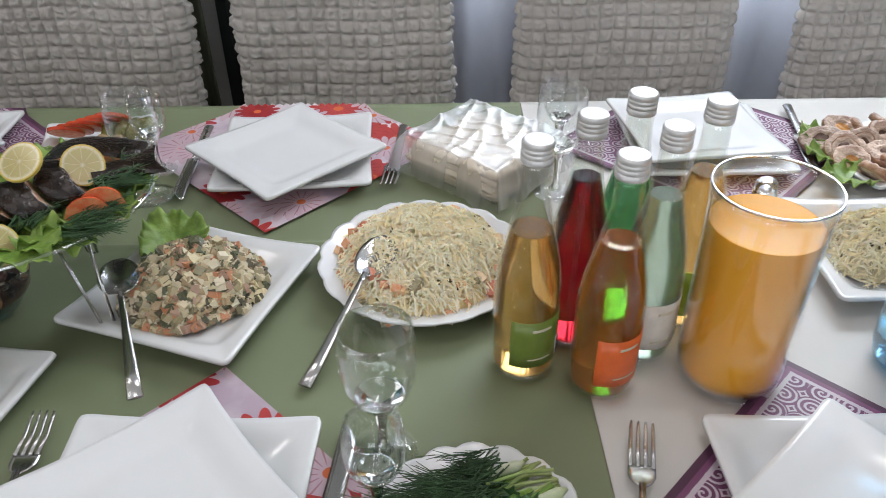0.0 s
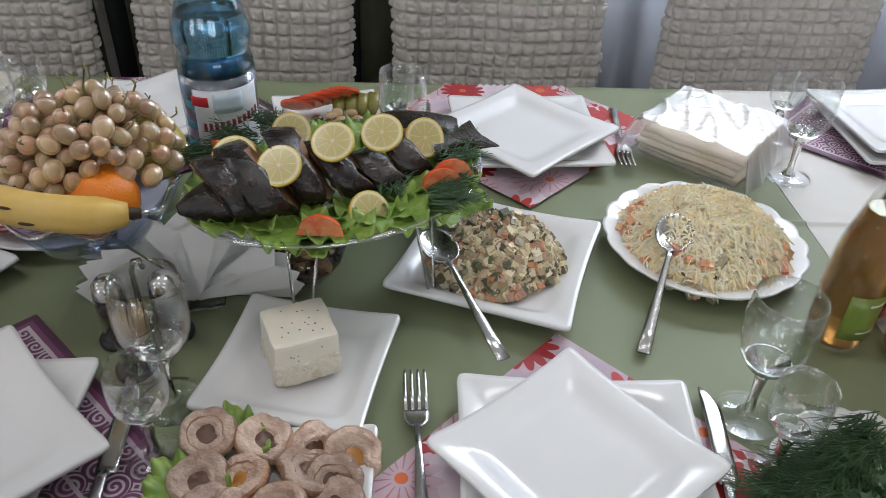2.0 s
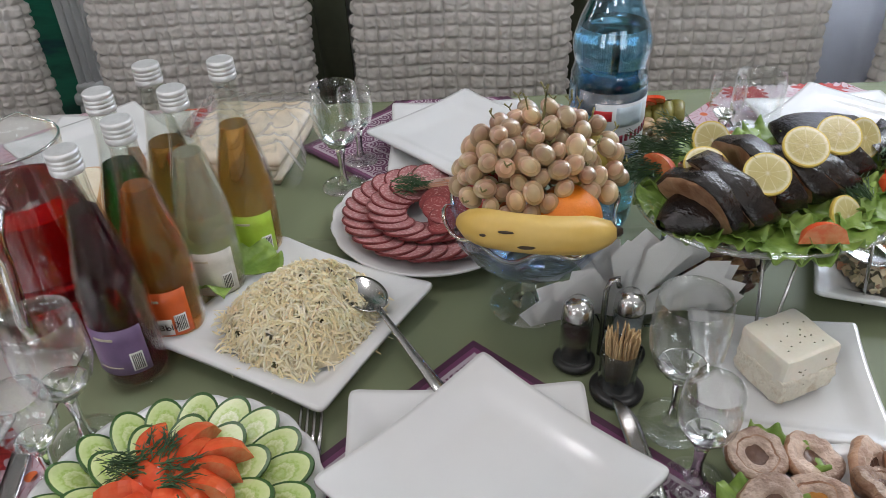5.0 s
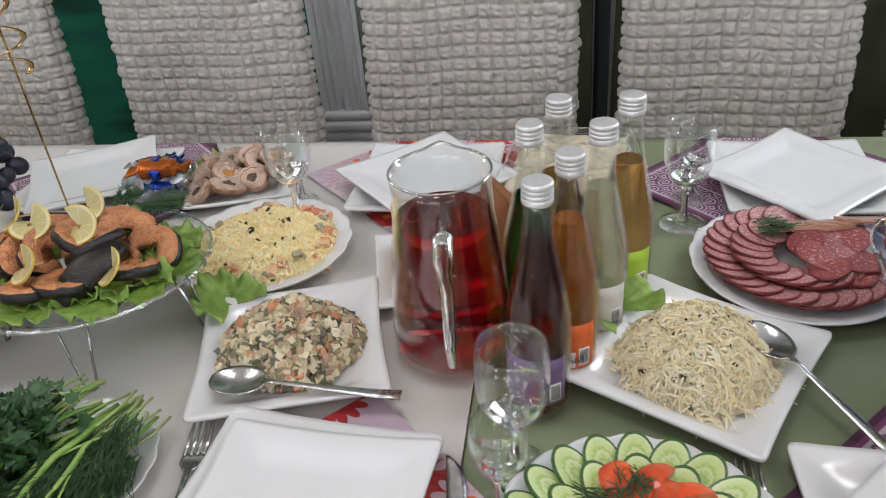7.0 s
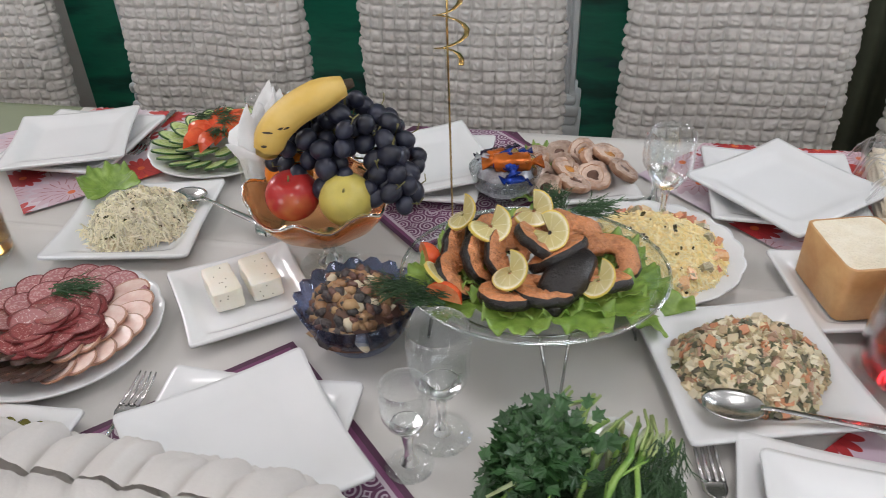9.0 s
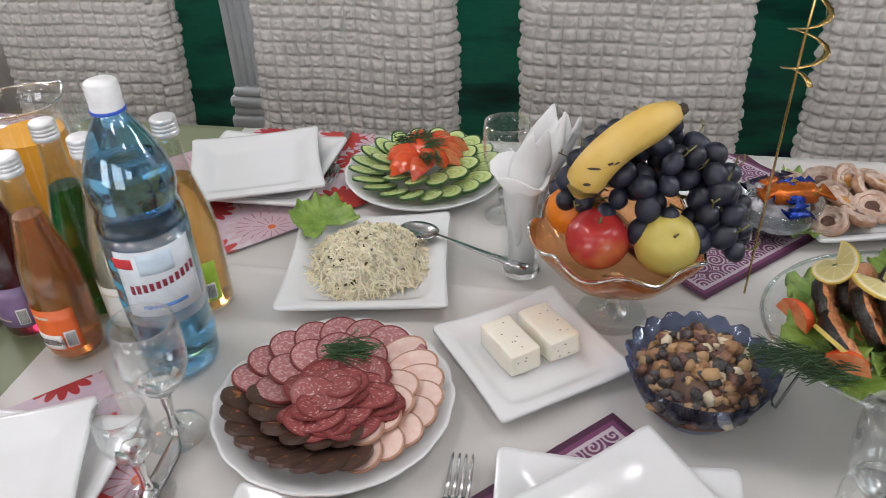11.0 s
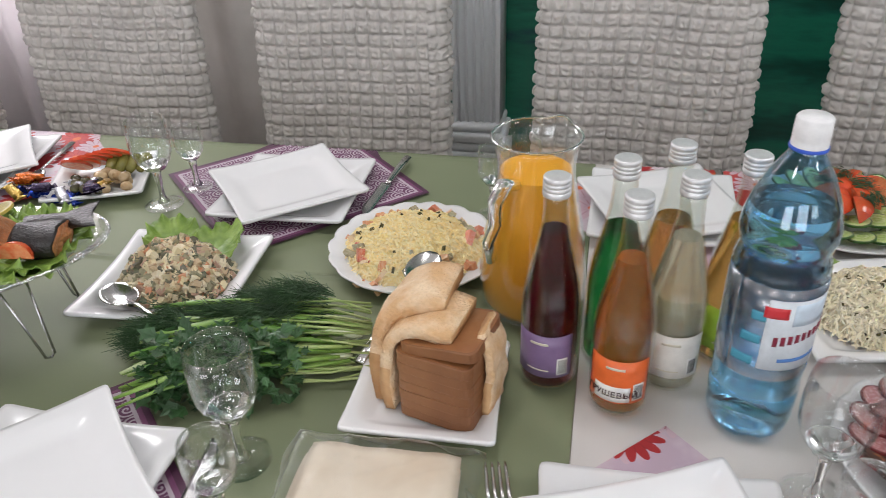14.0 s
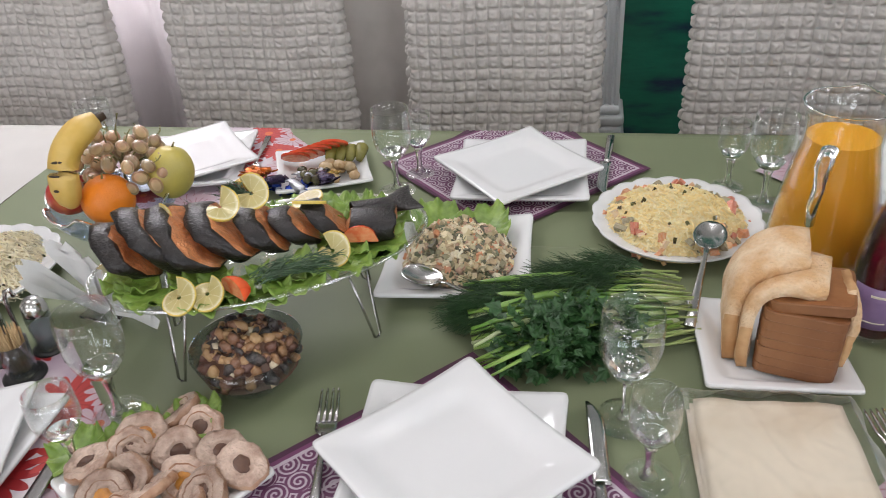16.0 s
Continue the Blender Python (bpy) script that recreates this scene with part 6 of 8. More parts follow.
# ---- sliced meats and vegetables ----
def ring_of(parent, x, y, rx, ry, n, z, lean, piece, a0=0, a1=360, turn=90):
    for i in range(n):
        an = a0 + (a1 - a0) * i / (n if a1 - a0 == 360 else max(1, n - 1))
        c, s = math.cos(radians(an)), math.sin(radians(an))
        piece(parent, pose(x + rx * c, y + ry * s, z + 0.0012 * (i % 3), 0, 0, an + turn) @ pose(0, 0, 0, -lean, 0, 0) if turn != 90 else pose(x + rx * c, y + ry * s, z + 0.0008 * (i % 2), 0, 0, an - 90) @ pose(0, 0, 0, -lean, 11, 0))


def slice_piece(key, r, t, mats, ry=None, name="meat_slice"):
    return lambda parent, m: shared(key, name, lambda: disc_bm(r, t, ry, 26), mats, parent, m)


def meat_plate(x, y, rot, full):
    plate("oval", on(x, y, 0), "white round porcelain plate of sliced cold meats", "serving plates")
    s = thing("cold_cuts", on(x, y, rot, 0.0125), "fanned slices of sausage, salami and ham with dill", "cold meat", "cold cuts")
    red = slice_piece("sausage", 0.026, 0.0030, [M["casing"], M["sausage_red"]], None, "sausage_slice")
    sal = slice_piece("salami", 0.021, 0.002, [M["casing"], M["salami"]], 0.027, "salami_slice")
    ham = slice_piece("ham", 0.022, 0.0028, [M["ham_rind"], M["ham"]], 0.031, "ham_slice")
    drk = slice_piece("dark", 0.021, 0.005, [M["dark_roll"]] * 2, 0.029, "liver_roll_slice")
    gry = slice_piece("grey", 0.036, 0.004, [M["ham_rind"], M["grey_roll"]], 0.024, "boiled_pork_slice")
    if full:
        ring_of(s, 0, 0, 0.088, 0.088, 9, 0.012, -12, red, 45, 195)
        ring_of(s, 0, 0, 0.055, 0.055, 5, 0.018, -10, red, 70, 190)
        ring_of(s, 0, 0, 0.086, 0.086, 8, 0.012, -12, ham, -55, 48)
        ring_of(s, 0, 0, 0.060, 0.060, 4, 0.017, -10, ham, -45, 10)
        ring_of(s, 0, 0, 0.088, 0.088, 9, 0.012, -26, drk, 198, 300)
        ring_of(s, 0, 0, 0.060, 0.060, 6, 0.016, -20, drk, 200, 300)
        rnd = random.Random(5)
        for i in range(44):
            a, q = rnd.uniform(0, 6.3), math.sqrt(rnd.random())
            sal(s, pose(0.012 + 0.046 * q * math.cos(a), -0.016 + 0.042 * q * math.sin(a), 0.022 + 0.010 * (1 - q) + 0.0005 * i * 0.3, rnd.uniform(-16, 16), rnd.uniform(-16, 16), rnd.uniform(0, 180)))
        dill(s, pose(-0.02, 0.03, 0.032, 0, 0, -70), 80, 0.06, 1)
    else:
        ring_of(s, 0, 0, 0.086, 0.086, 20, 0.012, -12, red, 90, 330)
        ring_of(s, 0, 0, 0.055, 0.055, 12, 0.018, -10, red, 120, 330)
        rnd = random.Random(6)
        for i in range(10):
            gry(s, pose(-0.02 + 0.012 * i, 0.055 + 0.006 * math.sin(i), 0.016 + 0.0012 * i, -25, rnd.uniform(-6, 6), rnd.uniform(-12, 12)))
        for i in range(14):
            a, q = rnd.uniform(0, 6.3), math.sqrt(rnd.random())
            sal(s, pose(0.035 + 0.035 * q * math.cos(a), -0.015 + 0.04 * q * math.sin(a), 0.022 + 0.0005 * i, rnd.uniform(-12, 12), rnd.uniform(-12, 12), rnd.uniform(0, 180)))
        dill(s, pose(-0.05, 0.03, 0.03, 0, 0, -80), 60, 0.05, 2)


meat_plate(-0.498, 1.265, 0, False)
meat_plate(-1.893, 1.018, 0, True)


def cuke_plate(x, y, rot=0, kind="oval"):
    plate(kind, on(x, y, rot), "white round porcelain plate of sliced cucumber and tomato", "serving plates")
    s = thing("cucumber_tomato_salad", on(x, y, rot, 0.012), "cucumber slices fanned round tomato wedges with dill", "vegetables", "vegetable plates")
    ring_of(s, 0, 0, 0.090, 0.090, 20, 0.010, -16, cuke)
    ring_of(s, 0, 0, 0.058, 0.058, 12, 0.017, -14, cuke)
    rnd = random.Random(9)
    for i in range(16):
        a, q = 2 * math.pi * i / 16 * 2.4, 0.018 + 0.028 * (i % 3) / 2
        tomato_wedge(s, pose(q * math.cos(a), q * math.sin(a), 0.024, 0, -55 + rnd.uniform(-20, 20), math.degrees(a) + 90 + rnd.uniform(-20, 20)) @ Matrix.Scale(1.25, 4))
    for i in range(4):
        dill(s, pose(rnd.uniform(-0.02, 0.02), rnd.uniform(-0.02, 0.02), 0.042, 0, 0, i * 95), 50, 0.04, i)


cuke_plate(-1.902, 1.512)
cuke_plate(-0.712, 0.842)


def roll_bm(seed):
    """A slice of rolled meat: a loose spiral band round a filling, torn and uneven."""
    bm = bmesh.new()
    n, rows = 30, []
    ex, ox = 1.12 + 0.22 * noise.noise((seed * 1.7, 0.3, 0)), 0.003 * noise.noise((seed * 2.3, 5.1, 0))
    cv = 16 * noise.noise((seed * 3.1, 1.7, 4.2))
    prof = ((0.002, 0.0100), (0.0070, 0.0108), (0.0085, 0.0098), (0.0098, 0.0124), (0.0125, 0.0134), (0.0150, 0.0124), (0.0162, 0.0132), (0.0200, 0.0134), (0.0232, 0.0110), (0.0246, 0.0065), (0.0230, 0.0015), (0.0140, 0.0))
    for i in range(n):
        a = 2 * math.pi * i / n
        row = []
        for j, (r, z) in enumerate(prof):
            w = 1 + 0.17 * noise.noise((math.cos(a) * 1.3, math.sin(a) * 1.3, seed * 2.9)) + 0.07 * noise.noise((math.cos(a) * 4, math.sin(a) * 4, seed + j * 0.3))
            spiral = (0.0035 * (i / n - 0.5)) if 2 <= j <= 6 else 0.0
            rr = (r + spiral) * w
            zz = z + 0.0032 * noise.noise((math.cos(a) * r * 110, math.sin(a) * r * 110, seed)) * (j < 10)
            row.append(bm.verts.new((rr * math.cos(a) * ex + ox * (j < 5), rr * math.sin(a), zz + cv * (rr * math.cos(a)) ** 2 - cv * 0.0002)))
        rows.append(row)
    m = len(prof)
    for i in range(n):
        p, q = rows[i], rows[(i + 1) % n]
        for j in range(m - 1):
            f = bm.faces.new((p[j], p[j + 1], q[j + 1], q[j]))
            f.material_index = 1 if j < 2 else 2 if j in (8, 9) or (j == 5 and seed % 2) else 0
    bm.faces.new([r[0] for r in rows]).material_index = 1
    bm.faces.new([r[-1] for r in rows][::-1]).material_index = 0
    bmesh.ops.recalc_face_normals(bm, faces=bm.faces)
    return bm


M["meat_rim"] = mat("meat_rim", (0.25, 0.115, 0.060), 0.33, col2=(0.42, 0.26, 0.17), scale=60, var=0.2, bump=0.8, bdist=0.002, rand=0.3)
M["apricot"] = mat("apricot", (0.62, 0.28, 0.05), 0.3, col2=(0.40, 0.17, 0.05), scale=90, var=0.1, bump=0.4)


def roll_plate(x, y, rot, n, seed):
    plate("small", on(x, y, rot), "small white square plate of meat rolls on lettuce", "serving plates")
    s = thing("meat_rolls", on(x, y, rot, 0.010), "overlapping slices of stuffed baked meat roll", "cold meat", "meat rolls")
    rnd = random.Random(seed)
    for i in range(n):
        px, py = -0.056 + 0.037 * (i % 4) + rnd.uniform(-0.009, 0.009), 0.058 - 0.036 * (i // 4) + rnd.uniform(-0.009, 0.009)
        k = (i * 5 + seed) % 7
        filling = M["apricot"] if k in (2, 5) else M["meat_dark"]
        shared(("roll", k), "meat_roll_slice", lambda: roll_bm(k), [M["meat_roll"], filling, M["meat_rim"]], s,
               pose(px, py, 0.004 + rnd.uniform(0, 0.012), rnd.uniform(8, 50), rnd.uniform(-26, 26), rnd.uniform(-80, 80)), True)
    for i in range(3):
        lettuce(s, pose(-0.075 + 0.02 * i, -0.05 + 0.045 * i, 0.003, 0, 0, 75 - 25 * i), 0.06, 0.05, i)


roll_plate(-0.168, 0.805, 0, 16, 1)
roll_plate(-1.29, 1.488, 15, 14, 2)
roll_plate(-3.06, 0.765, -35, 16, 3)
roll_plate(0.96, 1.435, 20, 16, 4)


# ---- cheese ----
def cheese(x, y, rot, blocks, plate_kind, plate_rot):
    plate(plate_kind, on(x, y, plate_rot), "white square porcelain plate under fresh cheese", "serving plates")
    for bx, by, br, sx, sy, sz in blocks:
        c = thing("cheese_block", on(x + bx, y + by, br, 0.009), "block of fresh white cheese flecked with herbs", "cheese", "cheese blocks")
        bm = box(bmesh.new(), -sx / 2, sx / 2, -sy / 2, sy / 2, 0, sz, 0.005)
        bmesh.ops.subdivide_edges(bm, edges=bm.edges[:], cuts=4, use_grid_fill=True)
        for v in bm.verts:
            v.co += Vector((0.0016 * noise.noise(v.co * 45), 0.0016 * noise.noise(v.co * 45 + Vector((9, 0, 0))), 0.0012 * noise.noise(v.co * 40 + Vector((0, 9, 0)))))
        part("cheese_body", bm, M["cheese"], c)
        if sz > 0.04:
            lo = box(bmesh.new(), -sx * 0.515, sx * 0.51, -sy * 0.52, sy * 0.51, 0, sz * 0.56, 0.004)
            bmesh.ops.subdivide_edges(lo, edges=lo.edges[:], cuts=7, use_grid_fill=True)
            for v in lo.verts:
                v.co += 0.0034 * Vector((noise.noise(v.co * 150), noise.noise(v.co * 150 + Vector((7, 0, 0))), 0.5 * noise.noise(v.co * 120)))
                v.co.z = max(0, v.co.z)
            part("cheese_crumble", lo, M["cheese_cut"], c, "crumbly torn lower face")
        rnd = random.Random(int(sx * 1000))
        vs = bmesh.new()
        for _ in range(26 if sz > 0.04 else 9):
            if rnd.random() < 0.6:
                p, r = (rnd.uniform(-0.35, 0.35) * sx, rnd.uniform(-0.35, 0.35) * sy, sz + 0.0005), (0, 0, rnd.uniform(0, 180))
            else:
                p, r = (rnd.uniform(-0.35, 0.35) * sx, -sy / 2 - 0.0003, rnd.uniform(0.2, 0.8) * sz), (90, 0, 0)
            q = box(bmesh.new(), -0.0007, 0.0007, -0.0005, 0.0005, -0.0004, 0.0004, 0, pose(*p, *r))
            me = bpy.data.meshes.new("t")
            q.to_mesh(me)
            q.free()
            vs.from_mesh(me)
            bpy.data.meshes.remove(me)
        part("fleck_scatter", vs, M["herb_fleck"], c, kind="stuff")


cheese(-0.165, 0.972, 0, ((0.0, 0.005, 22, 0.064, 0.060, 0.052),), "small", -12)
cheese(-1.70, 1.127, 0, ((-0.022, -0.008, 40, 0.038, 0.066, 0.030), (0.017, 0.022, 40, 0.040, 0.068, 0.029)), "small", 37)


# ---- bread ----
def bread_slice_bm(t, w=0.085, h=0.088, sq=0.35, dome=0.62):
    """A tin-loaf slice, standing across x: crust round the edge, crumb on the faces."""
    bm = bmesh.new()
    n, rows = 28, []
    for x, k in ((-t / 2, 0.0), (-t / 2, 0.93), (-t / 2, 0.985), (-t / 2 + 0.0007, 1.0), (t / 2 - 0.0007, 1.0), (t / 2, 0.985), (t / 2, 0.93), (t / 2, 0.0)):
        row = []
        for j in range(n):
            a = 2 * math.pi * j / n
            c, s = math.cos(a), math.sin(a)
            yy = math.copysign(abs(c) ** sq, c) * w / 2 * (1 + 0.05 * max(0, s)) * k
            zz = (math.copysign(abs(s) ** (sq if s < 0 else dome), s) * h / 2 * (1.0 if s < 0 else 1.06)) * k + h / 2
            row.append(bm.verts.new((x + 0.0012 * noise.noise((yy * 60, zz * 60, x * 90)) * (k < 0.95), yy, zz)))
        rows.append(row)
    for i, (a, b) in enumerate(zip(rows, rows[1:])):
        for j in range(n):
            f = bm.faces.new((a[j], a[(j + 1) % n], b[(j + 1) % n], b[j]))
            f.material_index = 0 if 1 <= i <= 5 else 1
    bmesh.ops.remove_doubles(bm, verts=bm.verts, dist=1e-6)
    return bm


M["crust_gold"] = mat("crust_gold", (0.47, 0.235, 0.085), 0.5, col2=(0.60, 0.36, 0.16), scale=16, var=0.08, grain=160, bump=0.4)
M["crumb_white"] = mat("crumb_white", (0.80, 0.74, 0.60), 0.85, col2=(0.74, 0.66, 0.50), scale=40, var=0.08, grain=260, bump=1.0, bdist=0.002)
M["crumb_crust"] = mat("crumb_crust", (0.42, 0.21, 0.08), 0.55, col2=(0.60, 0.38, 0.19), scale=18, var=0.1, grain=200, bump=0.4)


def folded_slice(x, y, rot, pts, y0, y1, t, seed, skew):
    """A soft slice bent up beside the stack and over it: crumb on the broad faces, crust round the edge."""
    s = thing("bread_slice", on(x, y, rot, 0.0085), "soft slice of white bread folded over brown bread", "bread", "bread slices")
    bm = bmesh.new()
    P = [Vector((px, 0, pz)) for px, pz in pts]
    fine = []
    for i in range(len(P) - 1):
        a, b, c, d = P[max(0, i - 1)], P[i], P[i + 1], P[min(len(P) - 1, i + 2)]
        for k in range(4):
            u = k / 4
            fine.append(0.5 * (2 * b + (c - a) * u + (2 * a - 5 * b + 4 * c - d) * u * u + (3 * b - a - 3 * c + d) * u ** 3))
    fine.append(P[-1])
    rows = []
    nv = 9
    for i, q in enumerate(fine):
        d = (fine[min(i + 1, len(fine) - 1)] - fine[max(i - 1, 0)]).normalized()
        nr = Vector((-d.z, 0, d.x))
        u = i / (len(fine) - 1)
        edge = 1 - 0.10 * max(0, abs(2 * u - 1) - 0.75) / 0.25
        out, inn = [], []
        for j in range(nv):
            v = j / (nv - 1)
            yy = (y0 + y1) / 2 + (v - 0.5) * (y1 - y0) * edge + skew * u
            w = 0.004 * noise.noise((u * 5, v * 3, seed)) - 0.008 * (1 - v) * u
            th = t * (0.44 if j in (0, nv - 1) else 0.5) * (0.9 if i in (0, len(fine) - 1) else 1)
            c = q + Vector((0, yy, 0)) + nr * w
            out.append(bm.verts.new(c + nr * th))
            inn.append(bm.verts.new(c - nr * th))
        rows.append(out + inn[::-1])
    m = 2 * nv
    for a, b in zip(rows, rows[1:]):
        for j in range(m):
            bm.faces.new((a[j], a[(j + 1) % m], b[(j + 1) % m], b[j])).material_index = 0 if (j in (nv - 1, m - 1) and (a[0].co.z < 0.05 or j == nv - 1)) else 1
    bm.faces.new(rows[0][::-1]).material_index = 0
    bm.faces.new(rows[-1]).material_index = 0
    bmesh.ops.recalc_face_normals(bm, faces=bm.faces)
    part("slice_body", bm, [M["crumb_crust"], M["crumb"]], s)


plate("small", on(-2.43, 1.04, 2), "white square porcelain plate stacked with sliced bread", "serving plates")
folded_slice(-2.408, 1.030, -14, ((-0.048, 0.0), (-0.053, 0.046), (-0.051, 0.080), (-0.040, 0.102), (-0.010, 0.114), (0.022, 0.113)), -0.044, 0.022, 0.014, 3, 0.014)
folded_slice(-2.408, 1.034, -8, ((-0.066, 0.0), (-0.072, 0.050), (-0.068, 0.088), (-0.055, 0.110), (-0.028, 0.127), (0.002, 0.128)), -0.032, 0.034, 0.018, 8, 0.026)
folded_slice(-2.406, 1.030, -14, ((0.049, 0.004), (0.050, 0.042), (0.048, 0.076), (0.036, 0.104)), -0.016, 0.032, 0.010, 5, 0.004)
for k in range(7):
    s = thing("bread_slice", on(-2.406 + 0.0005 * math.sin(k * 2.2), 1.024 + 0.0006 * math.cos(k * 1.7), -14, 0.0085 + 0.0122 * k) @ pose(0, 0, 0.0061, 0, 90, 0) @ pose(0, 0, -0.041),
              "flat-stacked slice of brown tin bread with a dark crust", "bread", "bread slices")
    shared("dark_bread", "slice_body", lambda: bread_slice_bm(0.0122, 0.078, 0.083, 0.24, 0.34), [M["crust_dark"], M["crust"]], s, Matrix.Identity(4))
s = thing("bread_slice", on(-2.402, 1.028, -10, 0.0085 + 0.0122 * 7 + 0.001) @ pose(0, 0, 0.0066, 2, 84, 0) @ pose(0, 0, -0.041), "top slice of brown tin bread lying askew on the stack", "bread", "bread slices")
shared("dark_bread", "slice_body", lambda: None, [], s, Matrix.Identity(4))
half = thing("bread_loaf", on(-0.942, 1.253, 15, 0.0085), "half a white loaf with a golden crust, cut side up", "bread")
part("loaf_body", bread_slice_bm(0.074, 0.112, 0.092, 0.20, 0.50), [M["crust_gold"], M["crumb_white"]], half, at=pose(0, 0, 0.037, 0, 90, 0) @ pose(0, 0, -0.046))
plate("small", on(-0.935, 1.252, 12), "white square porcelain plate under a half loaf of bread", "serving plates")
s = thing("bread_slice", on(-0.872, 1.300, 30, 0.0085) @ pose(0, 0, 0, 0, 10, 0), "slice of brown tin bread leaning on a white loaf", "bread", "bread slices")
shared("dark_bread_upright", "slice_body", lambda: bread_slice_bm(0.0125, 0.078, 0.088, 0.2, 0.3), [M["crust_dark"], M["crust"]], s, Matrix.Identity(4))


# ---- herbs ----
M["bulb_white"] = mat("bulb_white", (0.66, 0.68, 0.56), 0.3, col2=(0.50, 0.58, 0.34), scale=18)


def herb_heap(x, y, rot, L, W, H, label, seed, onions=26, tufts=20, dish=None):
    if dish:
        plate(dish, on(x, y, 0), "white scalloped porcelain plate under fresh herbs", "serving plates")
    g = thing("herb_bundle", on(x, y, rot, 0.012 if dish else 0.002), label, "herbs", "fresh herbs")
    rnd = random.Random(seed)
    for i in range(onions):
        bm = bmesh.new()
        y0 = rnd.uniform(-W, W) * 0.45
        sway = rnd.uniform(-0.03, 0.03)
        z0 = rnd.uniform(0.1, 0.9) * H
        pts = [(L * (-0.45 + k / 5 * 0.86 * rnd.uniform(0.92, 1.05)), y0 * (1.25 - 0.65 * k / 5) + sway * (1 - k / 5) ** 2 + rnd.uniform(-0.004, 0.004), z0 * (0.6 + 0.4 * math.sin(k / 5 * math.pi)) + 0.004) for k in range(6)]
        w = rnd.uniform(0.8, 2.2) * (0.5 if dish else 1.0)
        bend = rnd.uniform(-0.03, 0.03) * (i % 3 == 0)
        pts = [(px, py + bend * math.sin(k * 1.1), pz) for k, (px, py, pz) in enumerate(pts)]
        tube(bm, pts, [0.0016 * w, 0.0030 * w, 0.0036 * w, 0.0034 * w, 0.0032, 0.0028], 7, rnd.uniform(0.45, 0.9))
        part("spring_onion", bm, M["onion_green"] if i % 6 else M["onion_white"], g)
        if i % 5 == 0:
            bb = bmesh.new()
            e = Vector(pts[-1])
            tube(bb, [e - Vector((0.05, -0.006, 0)), e - Vector((0.02, -0.003, -0.003)), e, e + Vector((0.010, 0, -0.002))], [0.003, 0.0038, 0.0055, 0.002], 8)
            part("onion_bulb", bb, M["bulb_white"], g)
    bm = bmesh.new()
    for i in range(onions):
        y0 = rnd.uniform(-W, W) * 0.42
        z0 = rnd.uniform(0.1, 1.0) * H
        d = rnd.uniform(-0.02, 0.02)
        tube(bm, [(L * 0.15, y0, z0), (L * 0.35, y0 + d * 0.5, z0 * 0.9), (L * 0.50, y0 * 0.8 + d, z0 * 0.7 + 0.003)], [0.0014, 0.0016, 0.0017], 5)
    part("stalk_tuft", bm, M["stalk"], g, kind="stuff")
    for i in range(tufts):
        u = rnd.random()
        px, py = (-0.34 + 0.70 * u) * L, (0.05 + rnd.uniform(0.0, 0.55) * (0.55 + 0.45 * u)) * W
        dill(g, pose(px, py, rnd.uniform(0.1, 0.35 + 0.55 * u) * H, rnd.uniform(-14, 8), rnd.uniform(-12, 12), 90 + rnd.uniform(-24, 24)), 95, 0.085, i, "dill_frond")
    # flat parsley leaves
    me_v, me_f = [], []
    for i in range(850):
        px, py = max(-0.36, min(0.24, rnd.gauss(-0.07, 0.13))) * L, -W * min(0.60, max(-0.05, rnd.gauss(0.34, 0.13)))
        pz = rnd.uniform(0.08, 1.2) * H * (1.05 - 0.9 * max(0, -py / W - 0.3))
        a, s = rnd.uniform(0, 6.3), rnd.uniform(0.010, 0.020)
        m = pose(px, py, pz, rnd.uniform(-50, 50), rnd.uniform(-50, 50), math.degrees(a))
        k = len(me_v)
        for q in ((0, 0, 0), (0.5, 0.35, 0.1), (0.35, 0.6, 0), (0.62, 0.8, 0.12), (0.18, 0.85, 0.05), (0, 1.25, 0), (-0.18, 0.85, 0.05), (-0.62, 0.8, 0.12), (-0.35, 0.6, 0), (-0.5, 0.35, 0.1)):
            me_v.append(m @ Vector((q[0] * s, q[1] * s, q[2] * s)))
        me_f += [(k, k + 1, k + 2), (k, k + 2, k + 4), (k + 2, k + 3, k + 4), (k, k + 4, k + 5), (k, k + 5, k + 6), (k, k + 6, k + 8), (k + 8, k + 6, k + 7), (k, k + 8, k + 9)]
    me = bpy.data.meshes.new("parsley")
    me.from_pydata(me_v, [], me_f)
    stuff("parsley", me, M["parsley"], g)
    return g


herb_heap(-2.655, 1.065, 14, 0.29, 0.15, 0.052, "bundle of dill, parsley and spring onion lying on the cloth", 3, 30, 30)
herb_heap(-1.25, 0.895, 70, 0.17, -0.14, 0.05, "heap of fresh dill, parsley and spring onion", 4, 22, 26, "side")
herb_heap(0.345, 0.818, 35, 0.16, 0.09, 0.03, "small bunch of dill and spring onion", 5, 16, 18, "side")


